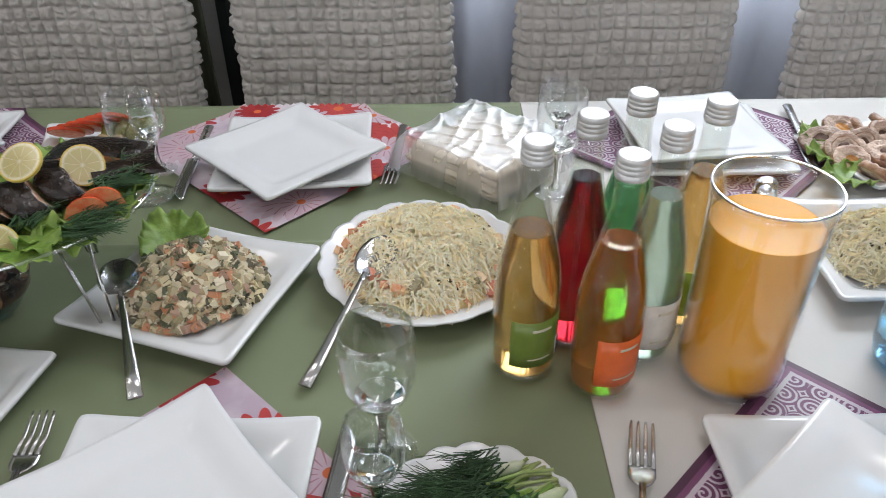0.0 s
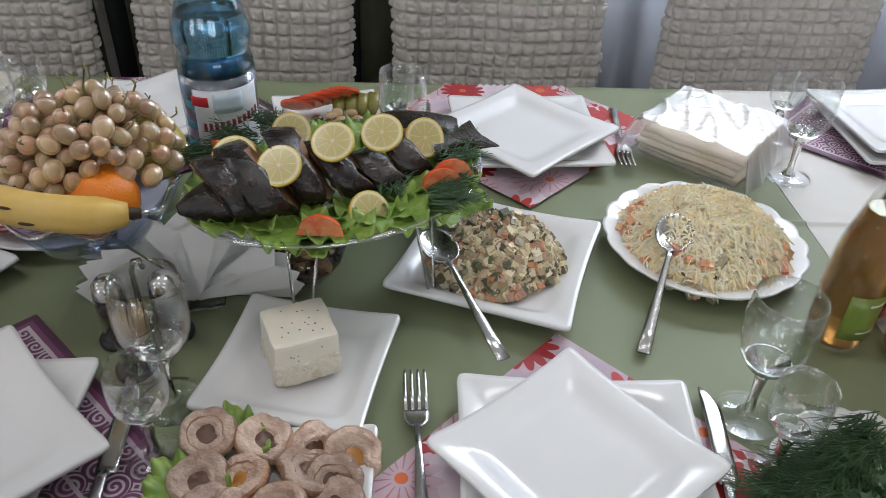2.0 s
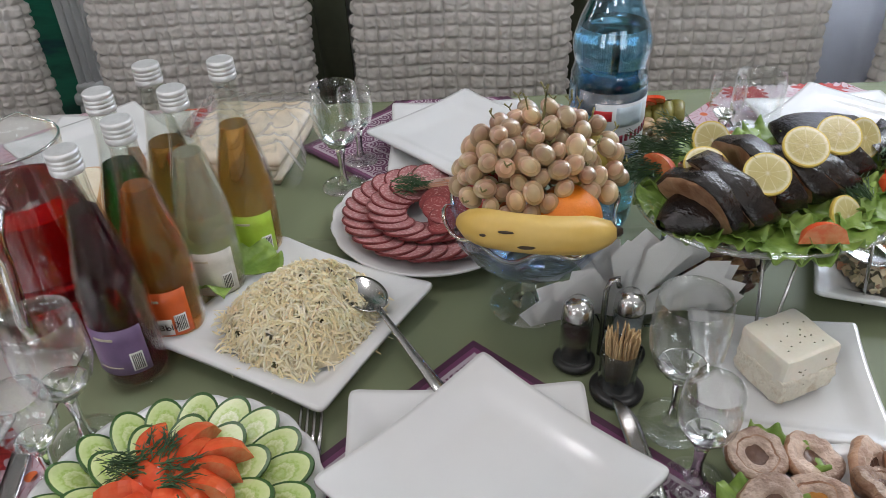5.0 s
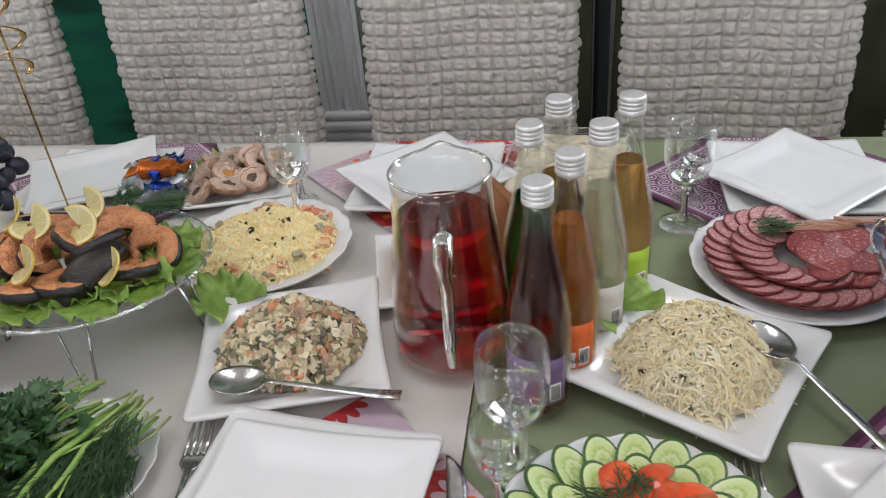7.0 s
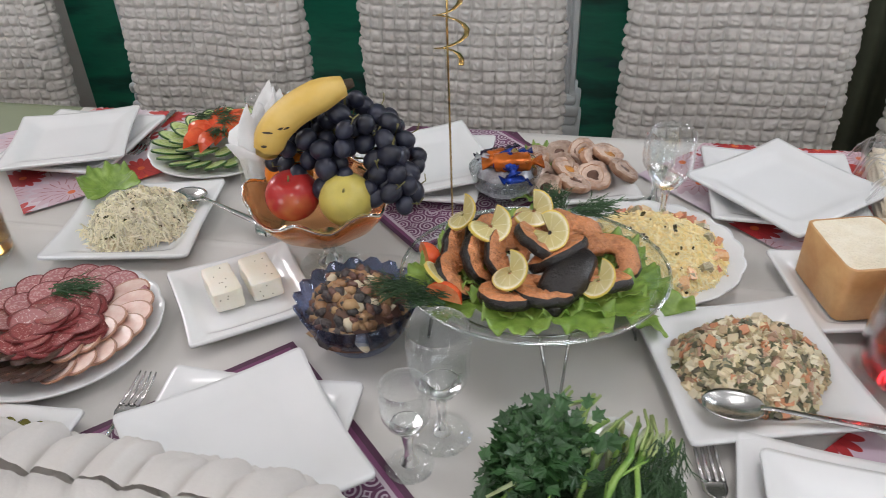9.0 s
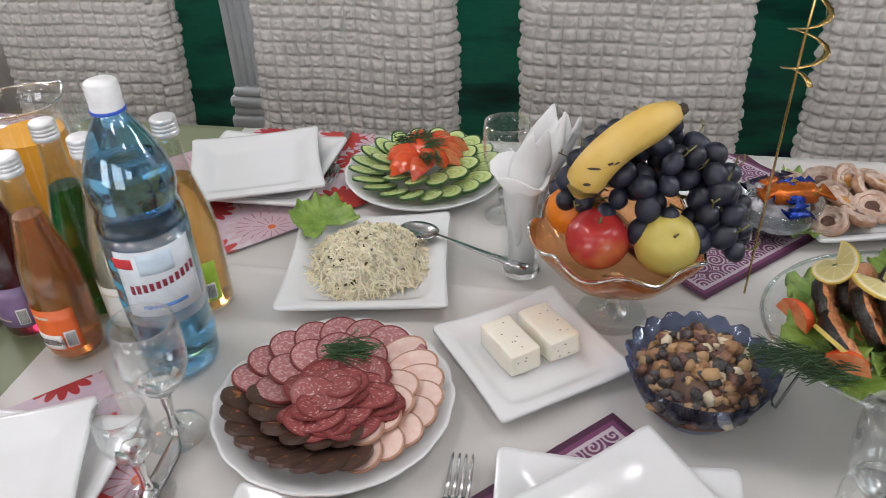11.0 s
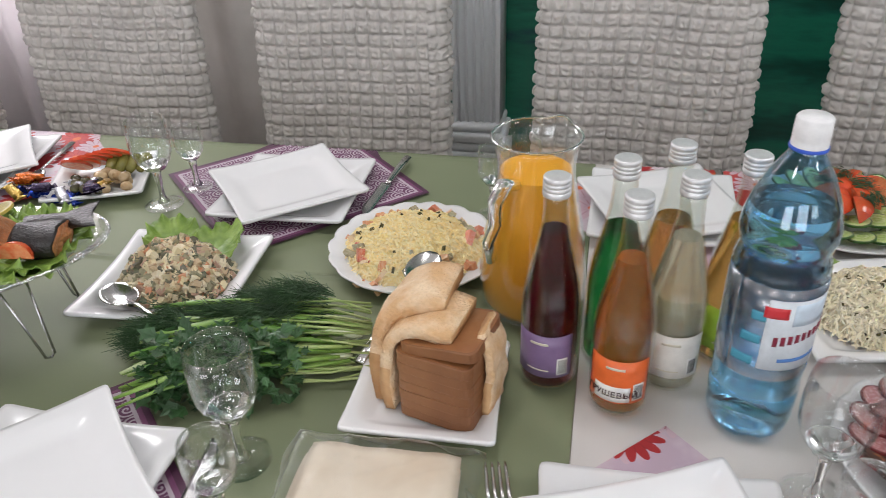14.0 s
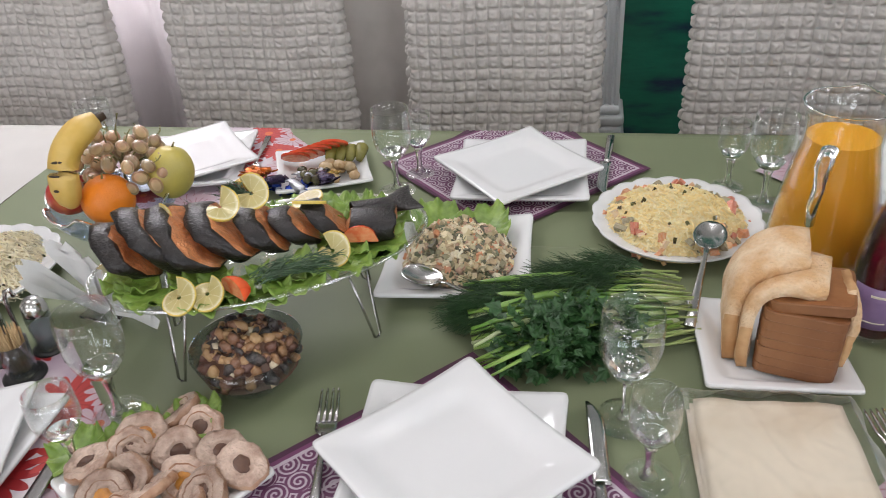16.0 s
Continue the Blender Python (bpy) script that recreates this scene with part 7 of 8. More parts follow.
# ---- fruit ----
def footed_bowl(x, y, r, h, material, label, n=48, waves=8, amp=0.05):
    g = thing("fruit_bowl", on(x, y, 0), label, "bowl", "fruit bowls")

    def wob(a, rr, z):
        k = max(0.0, (z - h * 0.6) / (h * 0.4))
        return 1 + amp * math.sin(a * waves) * k, 0.008 * math.sin(a * waves + 1) * k
    st = h * 0.42
    out = [(0.012, st), (r * 0.45, st + 0.006), (r * 0.75, st + 0.028), (r * 0.92, h * 0.85), (r, h)]
    inn = [(q - 0.0025, z + 0.003) for q, z in out][::-1]
    inn[0] = (r - 0.002, h)
    part("bowl", lathe(out + inn + [(0, st + 0.004)], n, wob=wob), material, g)
    rb = bmesh.new()
    tube(rb, [((r - 0.001) * (1 + amp * math.sin(a * waves)) * math.cos(a), (r - 0.001) * (1 + amp * math.sin(a * waves)) * math.sin(a), h + 0.008 * math.sin(a * waves + 1)) for a in [2 * math.pi * k / 72 for k in range(73)]], 0.0022, 6)
    part("rim", rb, M["cutglass"], g)
    part("stem", lathe([(0, st + 0.001), (0.016, st), (0.010, st - 0.008), (0.013, st - 0.016), (0.008, st - 0.024), (0.010, 0.010), (0.018, 0.005), (0, 0.004)], 20), M["cutglass"], g)
    part("foot", lathe([(0, 0.006), (0.02, 0.005), (0.040, 0.003), (0.043, 0.0015), (0.042, 0), (0, 0)], 36), M["glass"], g)
    return g


def ball_bm(r, squash=1.0, dent=0.0, n=20, m=12):
    prof = []
    for i in range(m + 1):
        a = math.pi * i / m
        rr = r * math.sin(a)
        z = r * squash * math.cos(a)
        if dent:
            z -= dent * math.exp(-(rr / (r * 0.3)) ** 2) * math.cos(a)
        prof.append((rr if 0 < i < m else 0.0, z))
    return lathe(prof, n)


def grapes(x, y, z, rot, spread, n, material, label, r=0.0115, seed=0, hang=0.0):
    g = thing("grape_bunch", on(x, y, rot, z), label, "grapes", "grape bunches")
    rnd = random.Random(seed)
    got = []
    tries = 0
    while len(got) < n and tries < 9000:
        tries += 1
        a, q = rnd.uniform(0, 6.2832), math.sqrt(rnd.random())
        px, py = spread[0] * q * math.cos(a), spread[1] * q * math.sin(a)
        pz = spread[2] * math.sqrt(max(0, 1 - q * q)) * rnd.uniform(0.35, 1.0)
        p = Vector((px, py, pz))
        if all((p - o).length > r * 1.78 for o in got):
            got.append(p)
    for i, p in enumerate(got):
        shared(("grape", material.name), "grape", lambda: ball_bm(r, 1.24, 0, 16, 10), material, g, pose(p.x, p.y, p.z, rnd.uniform(-60, 60), rnd.uniform(-60, 60), 0) @ Matrix.Scale(rnd.uniform(0.84, 1.1), 4), True)
    bm = bmesh.new()
    for i in range(0, len(got), 4):
        p = got[i]
        e = p + p.normalized() * r * 1.35
        side = Vector((-p.y, p.x, 0.01)).normalized() * r
        tube(bm, [p * 0.75, e + side * 0.9, e + side * 1.5 + Vector((0, 0, 0.004))], [0.0009, 0.0008, 0.0010], 5)
        tube(bm, [e + side * 0.9, e + side * 0.6 + Vector((0, 0, 0.005))], [0.0007, 0.0009], 5)
    for i in range(0, len(got), 2):
        p = got[i]
        tube(bm, [p * 0.35 + Vector((0, 0, 0.01)), p * 0.7 + Vector((0, 0, 0.006)), p], [0.0015, 0.001, 0.0008], 5)
    tube(bm, [(0, 0, 0), (0.006, 0.004, spread[2]), (0.012, 0.01, spread[2] + 0.022)], 0.0016, 6)
    part("stalk", bm, M["stem_brown"], g)
    return g


def fruit(name, x, y, z, r, material, squash, dent, label, tilt=(0, 0)):
    f = thing(name, on(x, y, 0, z) @ pose(0, 0, 0, tilt[0], tilt[1], 0), label, name, "fruit")
    part("fruit_body", ball_bm(r, squash, dent, 28, 18), material, f)
    bm = bmesh.new()
    tube(bm, [(0, 0, r * squash - dent - 0.002), (0.002, 0.001, r * squash - dent + 0.008)], [0.0018, 0.0012], 6)
    part("fruit_stem", bm, M["stem_brown"], f)
    return f


def banana(pts, label, r=0.0165):
    f = thing("banana", pose(0, 0, T), label, "banana", "fruit")
    P = [Vector(p) for p in pts]
    fine = []
    for i in range(17):
        t = i / 16
        # quadratic curve through the three given points
        a, b, c = P
        fine.append(a * (1 - t) * (1 - 2 * t) + b * 4 * t * (1 - t) + c * t * (2 * t - 1))
    rs = [r * (0.42 + 0.58 * min(1, math.sin(math.pi * (0.06 + 0.88 * i / 16)) * 1.7)) for i in range(17)]
    rs[0] = r * 0.35
    bm = bmesh.new()
    tube(bm, fine, rs, 7)
    part("banana_body", bm, M["banana"], f)
    rnd = random.Random(len(label))
    for i in range(3):
        k = (5, 7, 3)[i]
        d = (fine[k + 1] - fine[k]).normalized()
        n_ = Vector((0, -1, (0.35, -0.30, -0.05)[i] + rnd.uniform(-0.2, 0.2))).normalized()
        n_ = (n_ - d * n_.dot(d)).normalized()
        q = fine[k] + n_ * rs[k] * 0.93
        s = rnd.uniform(0.5, 1.0) * (1.9 if i < 2 else 1)
        part("banana_spot", lathe([(0, 0.0012), (0.0022 * s, 0.001), (0.0028 * s, 0), (0, -0.0003)], 8), M["banana_spot"], f,
             at=Matrix.Translation(q) @ n_.to_track_quat("Z", "Y").to_matrix().to_4x4() @ Matrix.Diagonal((2.6 - 0.4 * i, 0.5 + 0.12 * i, 1, 1)))
    tip = bmesh.new()
    tube(tip, [fine[-2], fine[-1], fine[-1] + (fine[-1] - fine[-2]).normalized() * 0.012], [r * 0.4, r * 0.35, r * 0.28], 6)
    part("banana_tip", tip, M["banana_spot"], f)
    return f


# pink grapes, orange, banana
footed_bowl(-0.392, 1.11, 0.088, 0.125, M["paint_blue"], "footed glass fruit bowl painted with blue")
grapes(-0.385, 1.125, 0.145, 20, (0.086, 0.062, 0.080), 125, M["grape_pink"], "bunch of pinkish amber grapes heaped in a bowl", 0.0096, 3)
fruit("orange", -0.362, 1.075, 0.135, 0.034, M["orange"], 0.97, 0.003, "bright ripe orange in a fruit bowl")
fruit("pear", -0.33, 1.15, 0.15, 0.032, M["pear"], 1.2, 0.003, "yellow pear among grapes", (20, 10))
fruit("apple", -0.43, 1.14, 0.125, 0.032, M["apple"], 0.92, 0.006, "red apple under grapes")
banana(((-0.468, 1.050, 0.153), (-0.398, 1.026, 0.151), (-0.328, 1.040, 0.140)), "ripe yellow banana with black spots on the bowl's edge", 0.0185)
# black grapes, apple, pear, banana
footed_bowl(-1.612, 1.222, 0.098, 0.118, M["paint_amber"], "footed glass fruit bowl painted in amber with a wavy rim")
grapes(-1.585, 1.255, 0.135, 0, (0.100, 0.070, 0.095), 74, M["grape_black"], "bunch of blue-black grapes heaped in a bowl", 0.0125, 4)
grapes(-1.515, 1.215, 0.12, 0, (0.028, 0.028, 0.075), 16, M["grape_black"], "hanging cluster of blue-black grapes", 0.0125, 6)
fruit("apple", -1.637, 1.188, 0.128, 0.0345, M["apple"], 0.92, 0.007, "red apple in a fruit bowl", (15, 0))
fruit("pear", -1.565, 1.185, 0.130, 0.034, M["pear"], 1.02, 0.005, "yellow quince-like pear in a fruit bowl", (40, 10))
fruit("orange", -1.665, 1.25, 0.125, 0.032, M["orange"], 0.97, 0.003, "orange behind an apple in a bowl")
banana(((-1.660, 1.185, 0.182), (-1.632, 1.195, 0.232), (-1.570, 1.235, 0.258)), "ripe yellow banana lying over black grapes", 0.0205)
# far-left fruit bowl
footed_bowl(-3.312, 1.167, 0.092, 0.118, M["paint_blue"], "footed glass fruit bowl painted with blue waves")
grapes(-3.300, 1.187, 0.13, 0, (0.085, 0.06, 0.075), 60, M["grape_pink"], "bunch of rosy grapes in a bowl", 0.0104, 8)
fruit("orange", -3.292, 1.127, 0.130, 0.036, M["orange"], 0.97, 0.003, "bright ripe orange in a fruit bowl")
fruit("apple", -3.365, 1.147, 0.125, 0.032, M["apple"], 0.92, 0.006, "red apple in a fruit bowl")
fruit("pear", -3.230, 1.192, 0.14, 0.034, M["pear"], 1.15, 0.003, "green-yellow pear in a fruit bowl", (-20, 10))
banana(((-3.318, 1.090, 0.138), (-3.318, 1.104, 0.205), (-3.288, 1.150, 0.238)), "ripe banana with brown spots standing on the fruit", 0.0195)


# ---- nuts, sweets, napkins ----
def foil(name, col):
    M[name] = mat(name, col, 0.22, 0.55, scale=60, var=0.2, grain=260, bump=0.8, bdist=0.002)


for foil_name, foil_col in (("foil_blue", (0.015, 0.06, 0.42)), ("foil_gold", (0.66, 0.44, 0.10)), ("foil_dark", (0.04, 0.025, 0.07)), ("foil_silver", (0.62, 0.62, 0.66)), ("foil_orange", (0.72, 0.17, 0.02))):
    foil(foil_name, foil_col)
FOILS = (("foil_blue", "shiny blue"), ("foil_gold", "shiny gold"), ("foil_dark", "dark violet"), ("foil_blue", "shiny blue"), ("foil_silver", "silver"), ("foil_orange", "bright orange"))


def sweet_bm(seed):
    """A wrapped sweet: a rounded bar, with its paper twisted at both ends."""
    bm = bmesh.new()

    def f(u, v):
        a, q = 2 * math.pi * u, 2 * v - 1
        k = abs(q)
        if k < 0.55:
            ry, rz = 0.0085, 0.0062
        elif k < 0.68:
            ry, rz = 0.0030, 0.0026
        else:
            ry, rz = 0.0030 + 0.0085 * (k - 0.68) / 0.32, 0.0016
        w = 1 + 0.16 * noise.noise((math.cos(a) * 3, math.sin(a) * 3, q * 9 + seed))
        e = 0.7
        return (q * 0.024, math.copysign(abs(math.cos(a)) ** e, math.cos(a)) * ry * w, math.copysign(abs(math.sin(a)) ** e, math.sin(a)) * rz * w)
    grid(bm, f, 16, 22, True)
    return bm


def sweet(m, i, size=1.0):
    key, tone = FOILS[i % 6]
    o = part("wrapped_sweet", sweet_bm(i), M[key], at=m @ Matrix.Scale(size, 4))
    return tagged(o, "sweet in a " + tone + " twisted foil wrapper", "sweet", "wrapped sweets")


def nut_bowl(x, y, r, h, material, label, scallop=0.0, seed=0, n=230, fill="nuts"):
    g = thing("nut_bowl" if fill == "nuts" else "sweet_bowl", on(x, y, 0), label, "bowl", "small bowls")

    def wob(a, rr, z):
        k = max(0, (z - h * 0.5) / (h * 0.5))
        return 1 + scallop * abs(math.sin(a * 9)) * k, 0.006 * scallop * 10 * abs(math.sin(a * 9)) * k
    out = [(0, 0), (r * 0.55, 0.0), (r * 0.62, 0.004), (r * 0.85, h * 0.45), (r, h)]
    inn = [(q - 0.003, z + 0.0025) for q, z in out[1:]][::-1] + [(0, 0.005)]
    inn[0] = (r - 0.003, h)
    part("bowl", lathe(out + inn, 54, wob=wob), material, g)
    c = thing("mixed_nuts" if fill == "nuts" else "sweet_lining", on(x, y, 0, h * 0.45), "heap of mixed nuts, raisins and dried fruit" if fill == "nuts" else "crumpled silver foil under the sweets in a bowl", "nuts" if fill == "nuts" else "foil")
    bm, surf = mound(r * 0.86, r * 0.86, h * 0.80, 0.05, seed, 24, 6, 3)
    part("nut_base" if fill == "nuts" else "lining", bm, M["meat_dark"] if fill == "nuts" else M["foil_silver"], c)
    rnd = random.Random(seed)
    if fill == "nuts":
        vs = bmesh.new()
        for _ in range(n):
            t, a = math.sqrt(rnd.random()) * 0.98, rnd.uniform(0, 6.3)
            p = surf(t, a)
            s = rnd.choice((0.0045, 0.0055, 0.0068, 0.0085))
            bmesh.ops.create_icosphere(vs, subdivisions=1, radius=s, matrix=pose(p.x, p.y, p.z + 0.001, rnd.uniform(0, 180), rnd.uniform(0, 180), 0) @ Matrix.Diagonal((1.35, 0.9, 0.8, 1)))
        for v in vs.verts:
            v.co += Vector((noise.noise(v.co * 300), noise.noise(v.co * 300 + Vector((7, 0, 0))), noise.noise(v.co * 300 + Vector((0, 7, 0))))) * 0.0036
        part("nut_topping", vs, M["nuts"], c, kind="stuff")
    else:
        for i in range(15):
            t, a = math.sqrt(rnd.random()) * 0.85, rnd.uniform(0, 6.3)
            p = surf(t, a)
            sweet(on(x, y, 0, h * 0.45) @ pose(p.x, p.y, p.z + 0.004, rnd.uniform(-25, 25), rnd.uniform(-25, 25), rnd.uniform(0, 180)), i)
        sweet(on(x + 0.012, y - 0.015, 12, h * 1.32), 5, 1.9)
    return g


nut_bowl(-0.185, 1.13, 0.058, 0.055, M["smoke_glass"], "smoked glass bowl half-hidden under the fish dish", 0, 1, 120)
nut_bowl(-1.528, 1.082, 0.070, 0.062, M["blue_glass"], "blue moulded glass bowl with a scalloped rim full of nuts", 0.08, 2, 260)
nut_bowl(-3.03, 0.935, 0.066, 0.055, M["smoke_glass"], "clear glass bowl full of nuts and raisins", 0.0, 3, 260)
nut_bowl(-1.398, 1.435, 0.056, 0.052, M["smoke_glass"], "clear glass bowl of wrapped sweets", 0.0, 4, 0, "sweets")
sweet_rnd = random.Random(3)
for i in range(20):
    sweet(on(-3.145 + sweet_rnd.uniform(-0.075, 0.07), 1.400 + sweet_rnd.uniform(-0.025, 0.02), sweet_rnd.uniform(0, 180), 0.012 + 0.009 * (i % 3)) @ pose(0, 0, 0, sweet_rnd.uniform(-20, 20), sweet_rnd.uniform(-20, 20), 0), i)


def napkin_vase(x, y):
    g = thing("napkin_glass", on(x, y, 0), "tall clear square-footed glass holding paper napkins", "glass")
    part("glass_body", lathe([(0, 0), (0.024, 0.0), (0.0255, 0.004), (0.027, 0.06), (0.032, 0.135), (0.0305, 0.135), (0.0252, 0.06), (0.0235, 0.010), (0, 0.010)], 8), M["glass"], g, smooth=False)
    part("glass_base", lathe([(0, 0.0005), (0.0235, 0.0008), (0.0238, 0.0095), (0, 0.0095)], 8), M["cutglass"], g, smooth=False)
    n = thing("paper_napkins", on(x, y, 0, 0.012), "white paper napkins rolled and fanned in a glass", "napkins")
    core = lathe([(0, 0.0), (0.016, 0.0), (0.019, 0.06), (0.026, 0.115), (0.040, 0.138), (0.0385, 0.139), (0.022, 0.118), (0, 0.10)], 20, wob=lambda a, r, h: (1 + 0.10 * math.sin(a * 5) * (h > 0.1) + 0.05 * math.sin(a * 3), 0.008 * math.sin(a * 3 + 1) * (h > 0.12)))
    part("napkin_roll", core, M["paper_napkin"], n)
    for i, (a, L, tw) in enumerate(((20, 0.21, 18), (35, 0.20, 26), (10, 0.19, 10))):
        def f(u, v, a=a, L=L, tw=tw):
            w = 0.026 * (0.5 + 0.6 * v) * (1 - max(0, v - 0.75) * 2.6)
            x_ = (2 * u - 1) * w
            return (x_ + 0.055 * v * v * math.sin(radians(tw)) * 2.2, 0.012 * math.cos(u * 3 + i) - 0.006 * i, 0.05 + (L - 0.05) * v + 0.01 * math.sin(u * 9))
        part("napkin_fold", sheet(f, 10, 10, 0.0012), M["paper_napkin"], n, at=pose(0, 0, 0, 0, 0, a - 20))
    return n


napkin_vase(-1.728, 1.292)


def napkin_fan(x, y, rot, n=17):
    g = thing("napkin_fan", on(x, y, rot), "fan of folded white paper napkins in a holder", "napkins")
    part("holder_base", box(bmesh.new(), -0.03, 0.03, -0.025, 0.025, 0, 0.004, 0.001), M["cutglass"], g)
    for i in range(n):
        a = -78 + 156 * i / (n - 1)
        bm = bmesh.new()
        L, W = 0.125, 0.034
        pts = ((-0.004, 0, 0), (0.004, 0, 0), (W * 0.5, 0.002, L * 0.86), (0, 0.004, L), (-W * 0.5, 0.002, L * 0.86))
        vs = [bm.verts.new(p) for p in pts]
        bm.faces.new(vs)
        bmesh.ops.solidify(bm, geom=bm.faces[:], thickness=0.0025)
        part("napkin_fold", bm, M["paper_napkin"], g, smooth=False, at=pose(0, 0.012 * math.cos(i * 1.1), 0.006, 14 + 5 * math.sin(i * 2.1), a, 0))
    return g


napkin_fan(-0.292, 1.085, 8)
napkin_fan(-3.285, 1.045, -10)


def cruet(x, y, rot):
    g = thing("cruet_set", on(x, y, rot), "chrome salt and pepper set with a glass of toothpicks", "cruet")
    for dx, dy, r in ((-0.026, 0.022, 0.021), (0.026, 0.030, 0.021), (0.008, -0.02, 0.026)):
        part("ring_base", lathe([(0, 0.006), (r * 0.8, 0.006), (r, 0.004), (r, 0.0), (0, 0)], 28), M["black_plastic"], g, at=pose(dx, dy, 0))
    bm = bmesh.new()
    tube(bm, [(0, 0.026, 0.004), (0, 0.026, 0.085), (0.004, 0.026, 0.098), (0.010, 0.026, 0.10), (0.012, 0.026, 0.09)], 0.003, 8)
    part("carry_handle", bm, M["steel"], g)
    for i, (dx, dy, fill) in enumerate(((-0.026, 0.022, M["meat_dark"]), (0.026, 0.030, M["paper_napkin"]))):
        s = part("shaker", lathe([(0, 0.0), (0.0155, 0.0), (0.016, 0.05), (0.0135, 0.057), (0.012, 0.057), (0.0142, 0.05), (0.014, 0.002), (0, 0.002)], 24), M["smoke_glass"], g, at=pose(dx, dy, 0.0065))
        part("shaker_lid", lathe([(0, 0.074), (0.009, 0.073), (0.0145, 0.066), (0.0155, 0.055), (0.0152, 0.052), (0.013, 0.052)], 24), M["steel"], s, "chrome domed lid")
        part("contents", lathe([(0, 0.003), (0.0135, 0.003), (0.0138, 0.034), (0, 0.036)], 18), fill, s)
    cup = part("toothpick_cup", lathe([(0, 0), (0.0185, 0), (0.020, 0.048), (0.0185, 0.048), (0.017, 0.003), (0, 0.003)], 8), M["smoke_glass"], g, at=pose(0.008, -0.02, 0.0065))
    rnd = random.Random(2)
    for i in range(60):
        a, q = rnd.uniform(0, 6.3), 0.011 * math.sqrt(rnd.random())
        a2, q2 = a + rnd.uniform(-0.4, 0.4), q * 1.25 + 0.003
        p0, p1 = Vector((q * math.cos(a), q * math.sin(a), 0.004)), Vector((q2 * math.cos(a2), q2 * math.sin(a2), 0.066 + rnd.uniform(-0.002, 0.003)))
        shared("toothpick", "toothpick", lambda: lathe([(0, 0), (0.0009, 0.002), (0.001, 0.06), (0, 0.065)], 6), M["toothpick"], cup, Matrix.Translation(p0) @ (p1 - p0).to_track_quat("Z", "Y").to_matrix().to_4x4(), True)
    return g


cruet(-0.330, 0.995, 0)
cruet(-3.335, 0.925, 20)


# ---- flatbread in bags, pickles, gold pick ----
def lavash_bag(x, y, rot, sx, sy, h, label, seed, crumple=1.0, white=False):
    g = thing("flatbread_stack", on(x, y, rot), label, "flatbread", "flatbreads")
    for i in range(5):
        k = h / 5

        def f(u, v, i=i):
            a, b = 2 * u - 1, 2 * v - 1
            q = 0.06 * max(0, abs(a) + abs(b) - 1.6)
            edge = max(abs(a), abs(b))
            return (a * sx / 2 * (1 - q) + 0.004 * math.sin(i * 2.1), b * sy / 2 * (1 - q) + 0.004 * math.cos(i * 1.7),
                    0.002 + k * i + 0.004 * noise.noise((a * 2, b * 2, seed + i)) + k * 0.9 - 0.006 * edge ** 6)
        part("flatbread", sheet(f, 18, 18, k * 0.8), M["lavash"], g)
    b = thing("plastic_bag", on(x, y, rot), "crumpled clear plastic bag round a flatbread stack", "bag", "plastic bags")

    def bf(u, v):
        a, c = 2 * u - 1, 2 * v - 1
        edge = max(abs(a), abs(c))
        n1 = noise.noise((a * 2.2, c * 2.2, seed))
        # long pulled folds and a few sharp creases
        fold = (1 - abs(noise.noise((a * 2.6 + c * 1.2, c * 0.9, seed + 4)) * 2)) ** 4 + 0.7 * (1 - abs(noise.noise((a * 1.1 - c * 3.2, a * 2, seed + 8)) * 2)) ** 5
        fold += 0.30 * (1 - abs(noise.noise((a * 3.6 + c * 1.4, c * 2.2 - a * 0.6, seed + 14)) * 1.6)) ** 3
        fall = max(0, (edge - 0.80) / 0.20)
        z = (h + 0.008) * (1 - fall ** 1.5) + crumple * (0.007 * fold + 0.004 * n1) + 0.003
        return (a * (sx / 2 + 0.022 + 0.018 * n1 * fall), c * (sy / 2 + 0.022 + 0.018 * n1 * fall), max(0.002, z))
    bm = bmesh.new()
    grid(bm, bf, 84, 84)
    part("film", bm, M["poly_milky"] if white else M["poly"], b)
    return g


lavash_bag(0.385, 1.438, -42, 0.16, 0.145, 0.042, "stack of thin flatbread folded in a plastic bag", 1, 0.5, True)
lavash_bag(-0.775, 1.50, -8, 0.16, 0.20, 0.038, "stack of thin flatbread folded in a plastic bag", 2, 0.9)
lavash_bag(-2.45, 0.835, 2, 0.155, 0.20, 0.022, "stack of thin flatbread in a plastic bag", 3, 0.22)


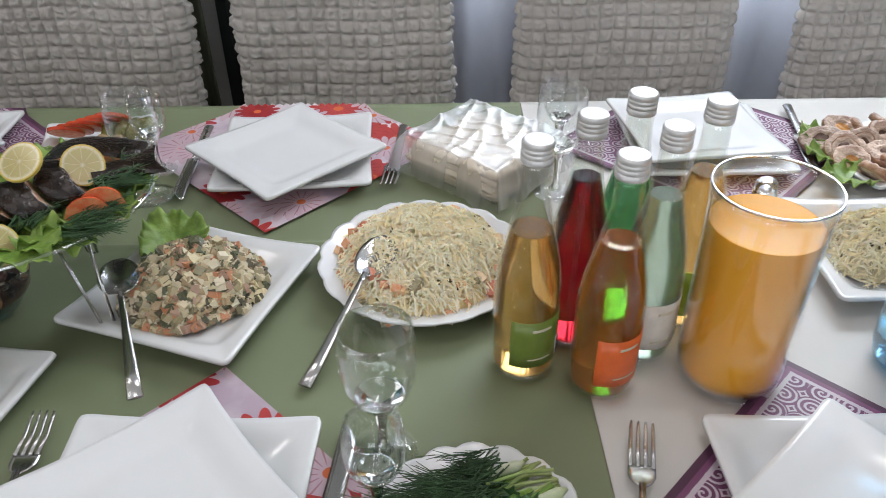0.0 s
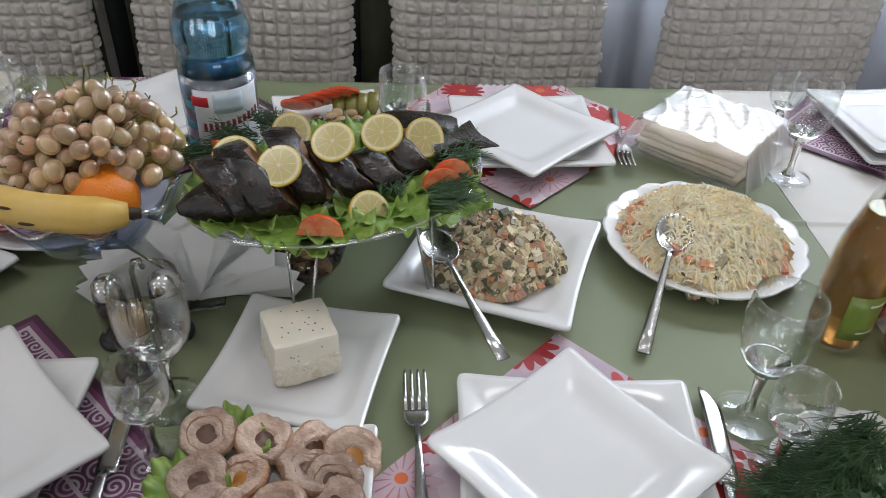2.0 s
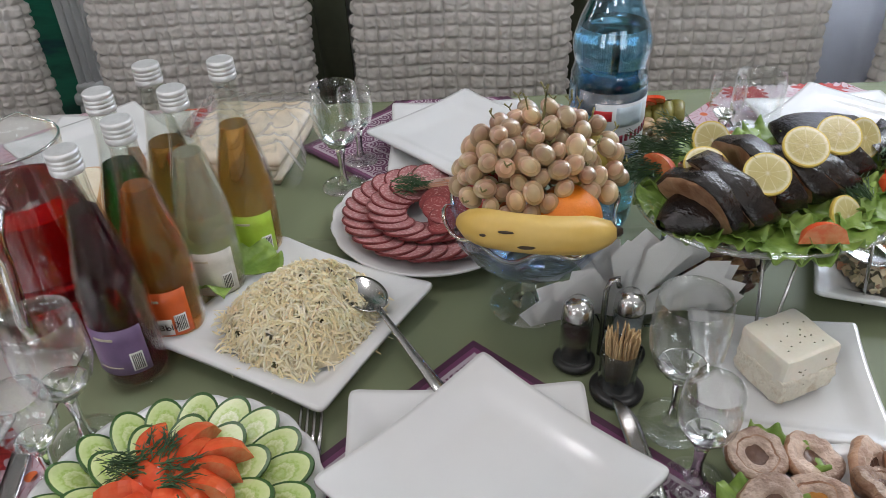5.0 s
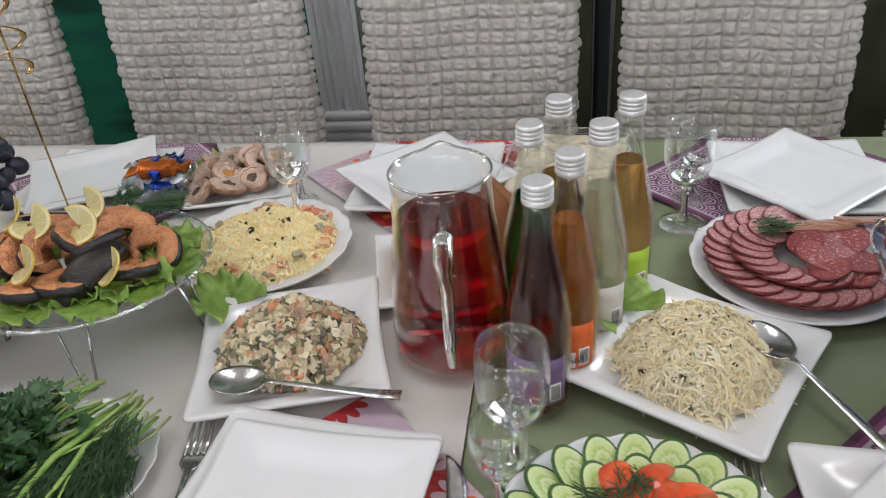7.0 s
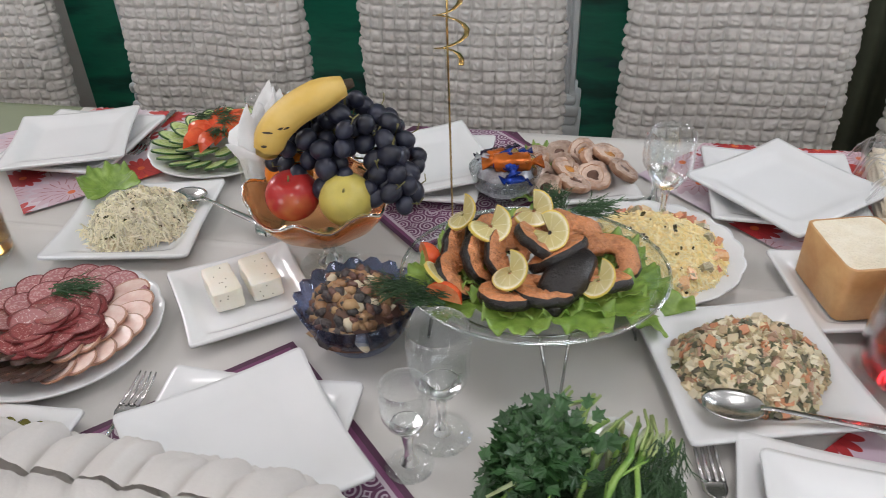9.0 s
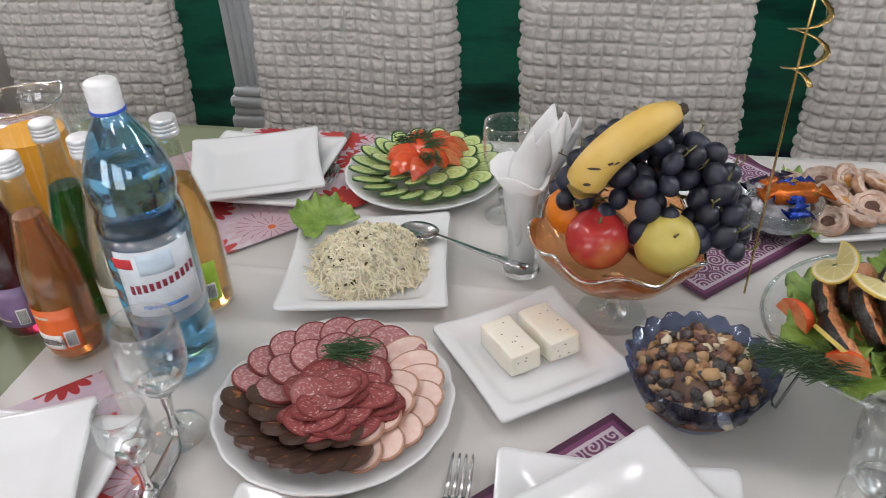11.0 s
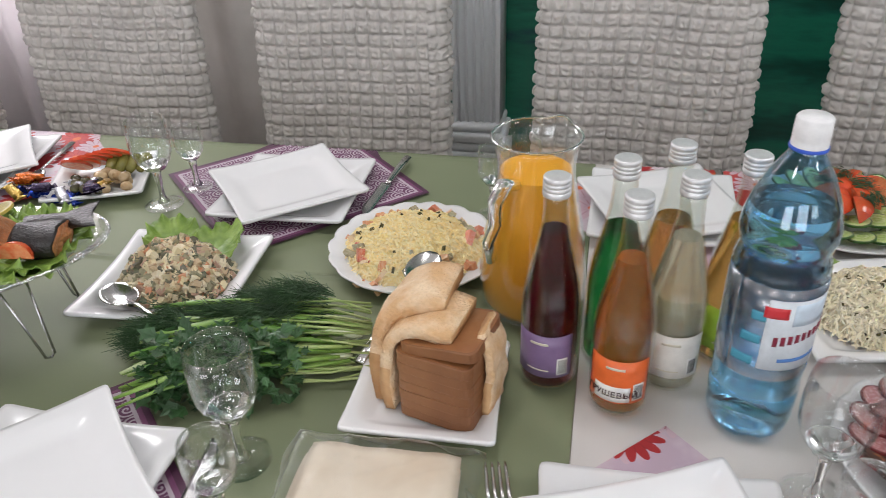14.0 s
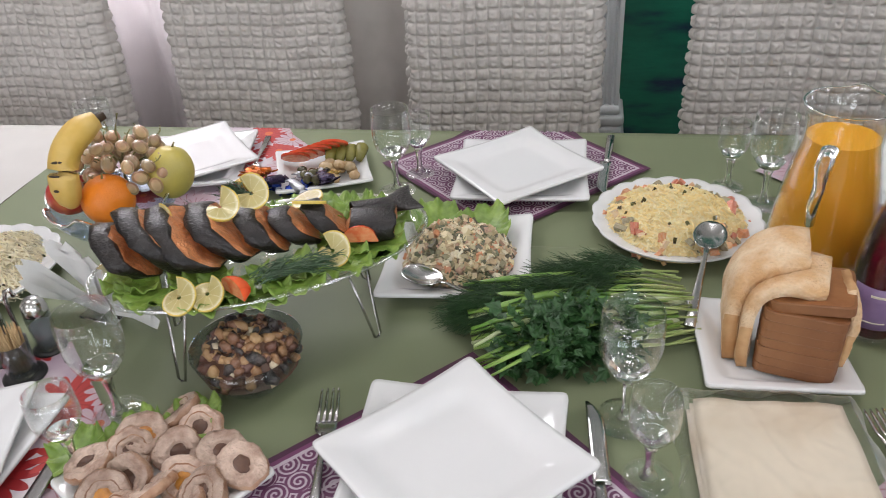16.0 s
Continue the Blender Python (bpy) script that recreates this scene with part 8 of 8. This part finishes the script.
def pickles(x, y, rot, seed, tom=True):
    plate("small", on(x, y, rot), "small white square plate of pickles", "serving plates")
    g = thing("pickled_vegetables", on(x, y, rot, 0.010), "pickled cucumbers, mushrooms, olives and tomato slices", "pickles", "pickle plates")
    rnd = random.Random(seed)
    for i in range(4):
        bm = bmesh.new()
        px = 0.012 + 0.018 * i
        tube(bm, [(px, -0.005, 0.012), (px + 0.008, 0.022, 0.02), (px + 0.006, 0.05, 0.014)], [0.006, 0.0125, 0.006], 12)
        part("pickled_cucumber", bm, M["pickle"], g)
    for i in range(14):
        shared("mush", "mushroom", lambda: ball_bm(0.010, 0.8, 0.002, 14, 8), M["mushroom"], g, pose(rnd.uniform(0.0, 0.06), rnd.uniform(-0.06, -0.01), 0.008 + 0.008 * (i % 2), rnd.uniform(-60, 60), 0, 0), True)
    for i in range(16):
        shared("olv", "olive", lambda: ball_bm(0.0075, 1.25, 0, 12, 8), M["olive"], g, pose(rnd.uniform(-0.06, 0.02), rnd.uniform(-0.065, -0.02), 0.007 + 0.007 * (i % 2), rnd.uniform(60, 100), 0, rnd.uniform(0, 180)), True)
    if tom:
        for i in range(6):
            shared("tomslice", "tomato_slice", lambda: disc_bm(0.026, 0.005, None, 24), [M["tomato"], M["tomato_flesh"]], g, pose(-0.045 + 0.014 * i, 0.025, 0.016 + 0.003 * i, -38, 18, 10))
    return g


pickles(-0.185, 1.492, 12, 1)
pickles(-1.865, 0.818, 0, 2)
pickles(-3.105, 1.462, 20, 3)

pick = thing("gold_curl_pick", on(-1.452, 1.285, 0), "thin pick with curled gold ribbon standing by the fruit", "decoration")
bm = bmesh.new()
tube(bm, [(0, 0, 0.0), (0, 0, 0.32), (0.004, 0, 0.44)], 0.0014, 6)
part("pick_rod", bm, M["gold"], pick)
bm = bmesh.new()
tube(bm, [(0.004 + 0.020 * math.cos(k * 0.55) * (0.6 + 0.4 * math.sin(k * 0.13)), 0.020 * math.sin(k * 0.55), 0.27 + 0.0035 * k) for k in range(52)], 0.0035, 6, 0.25)
part("ribbon_curl", bm, M["gold"], pick)
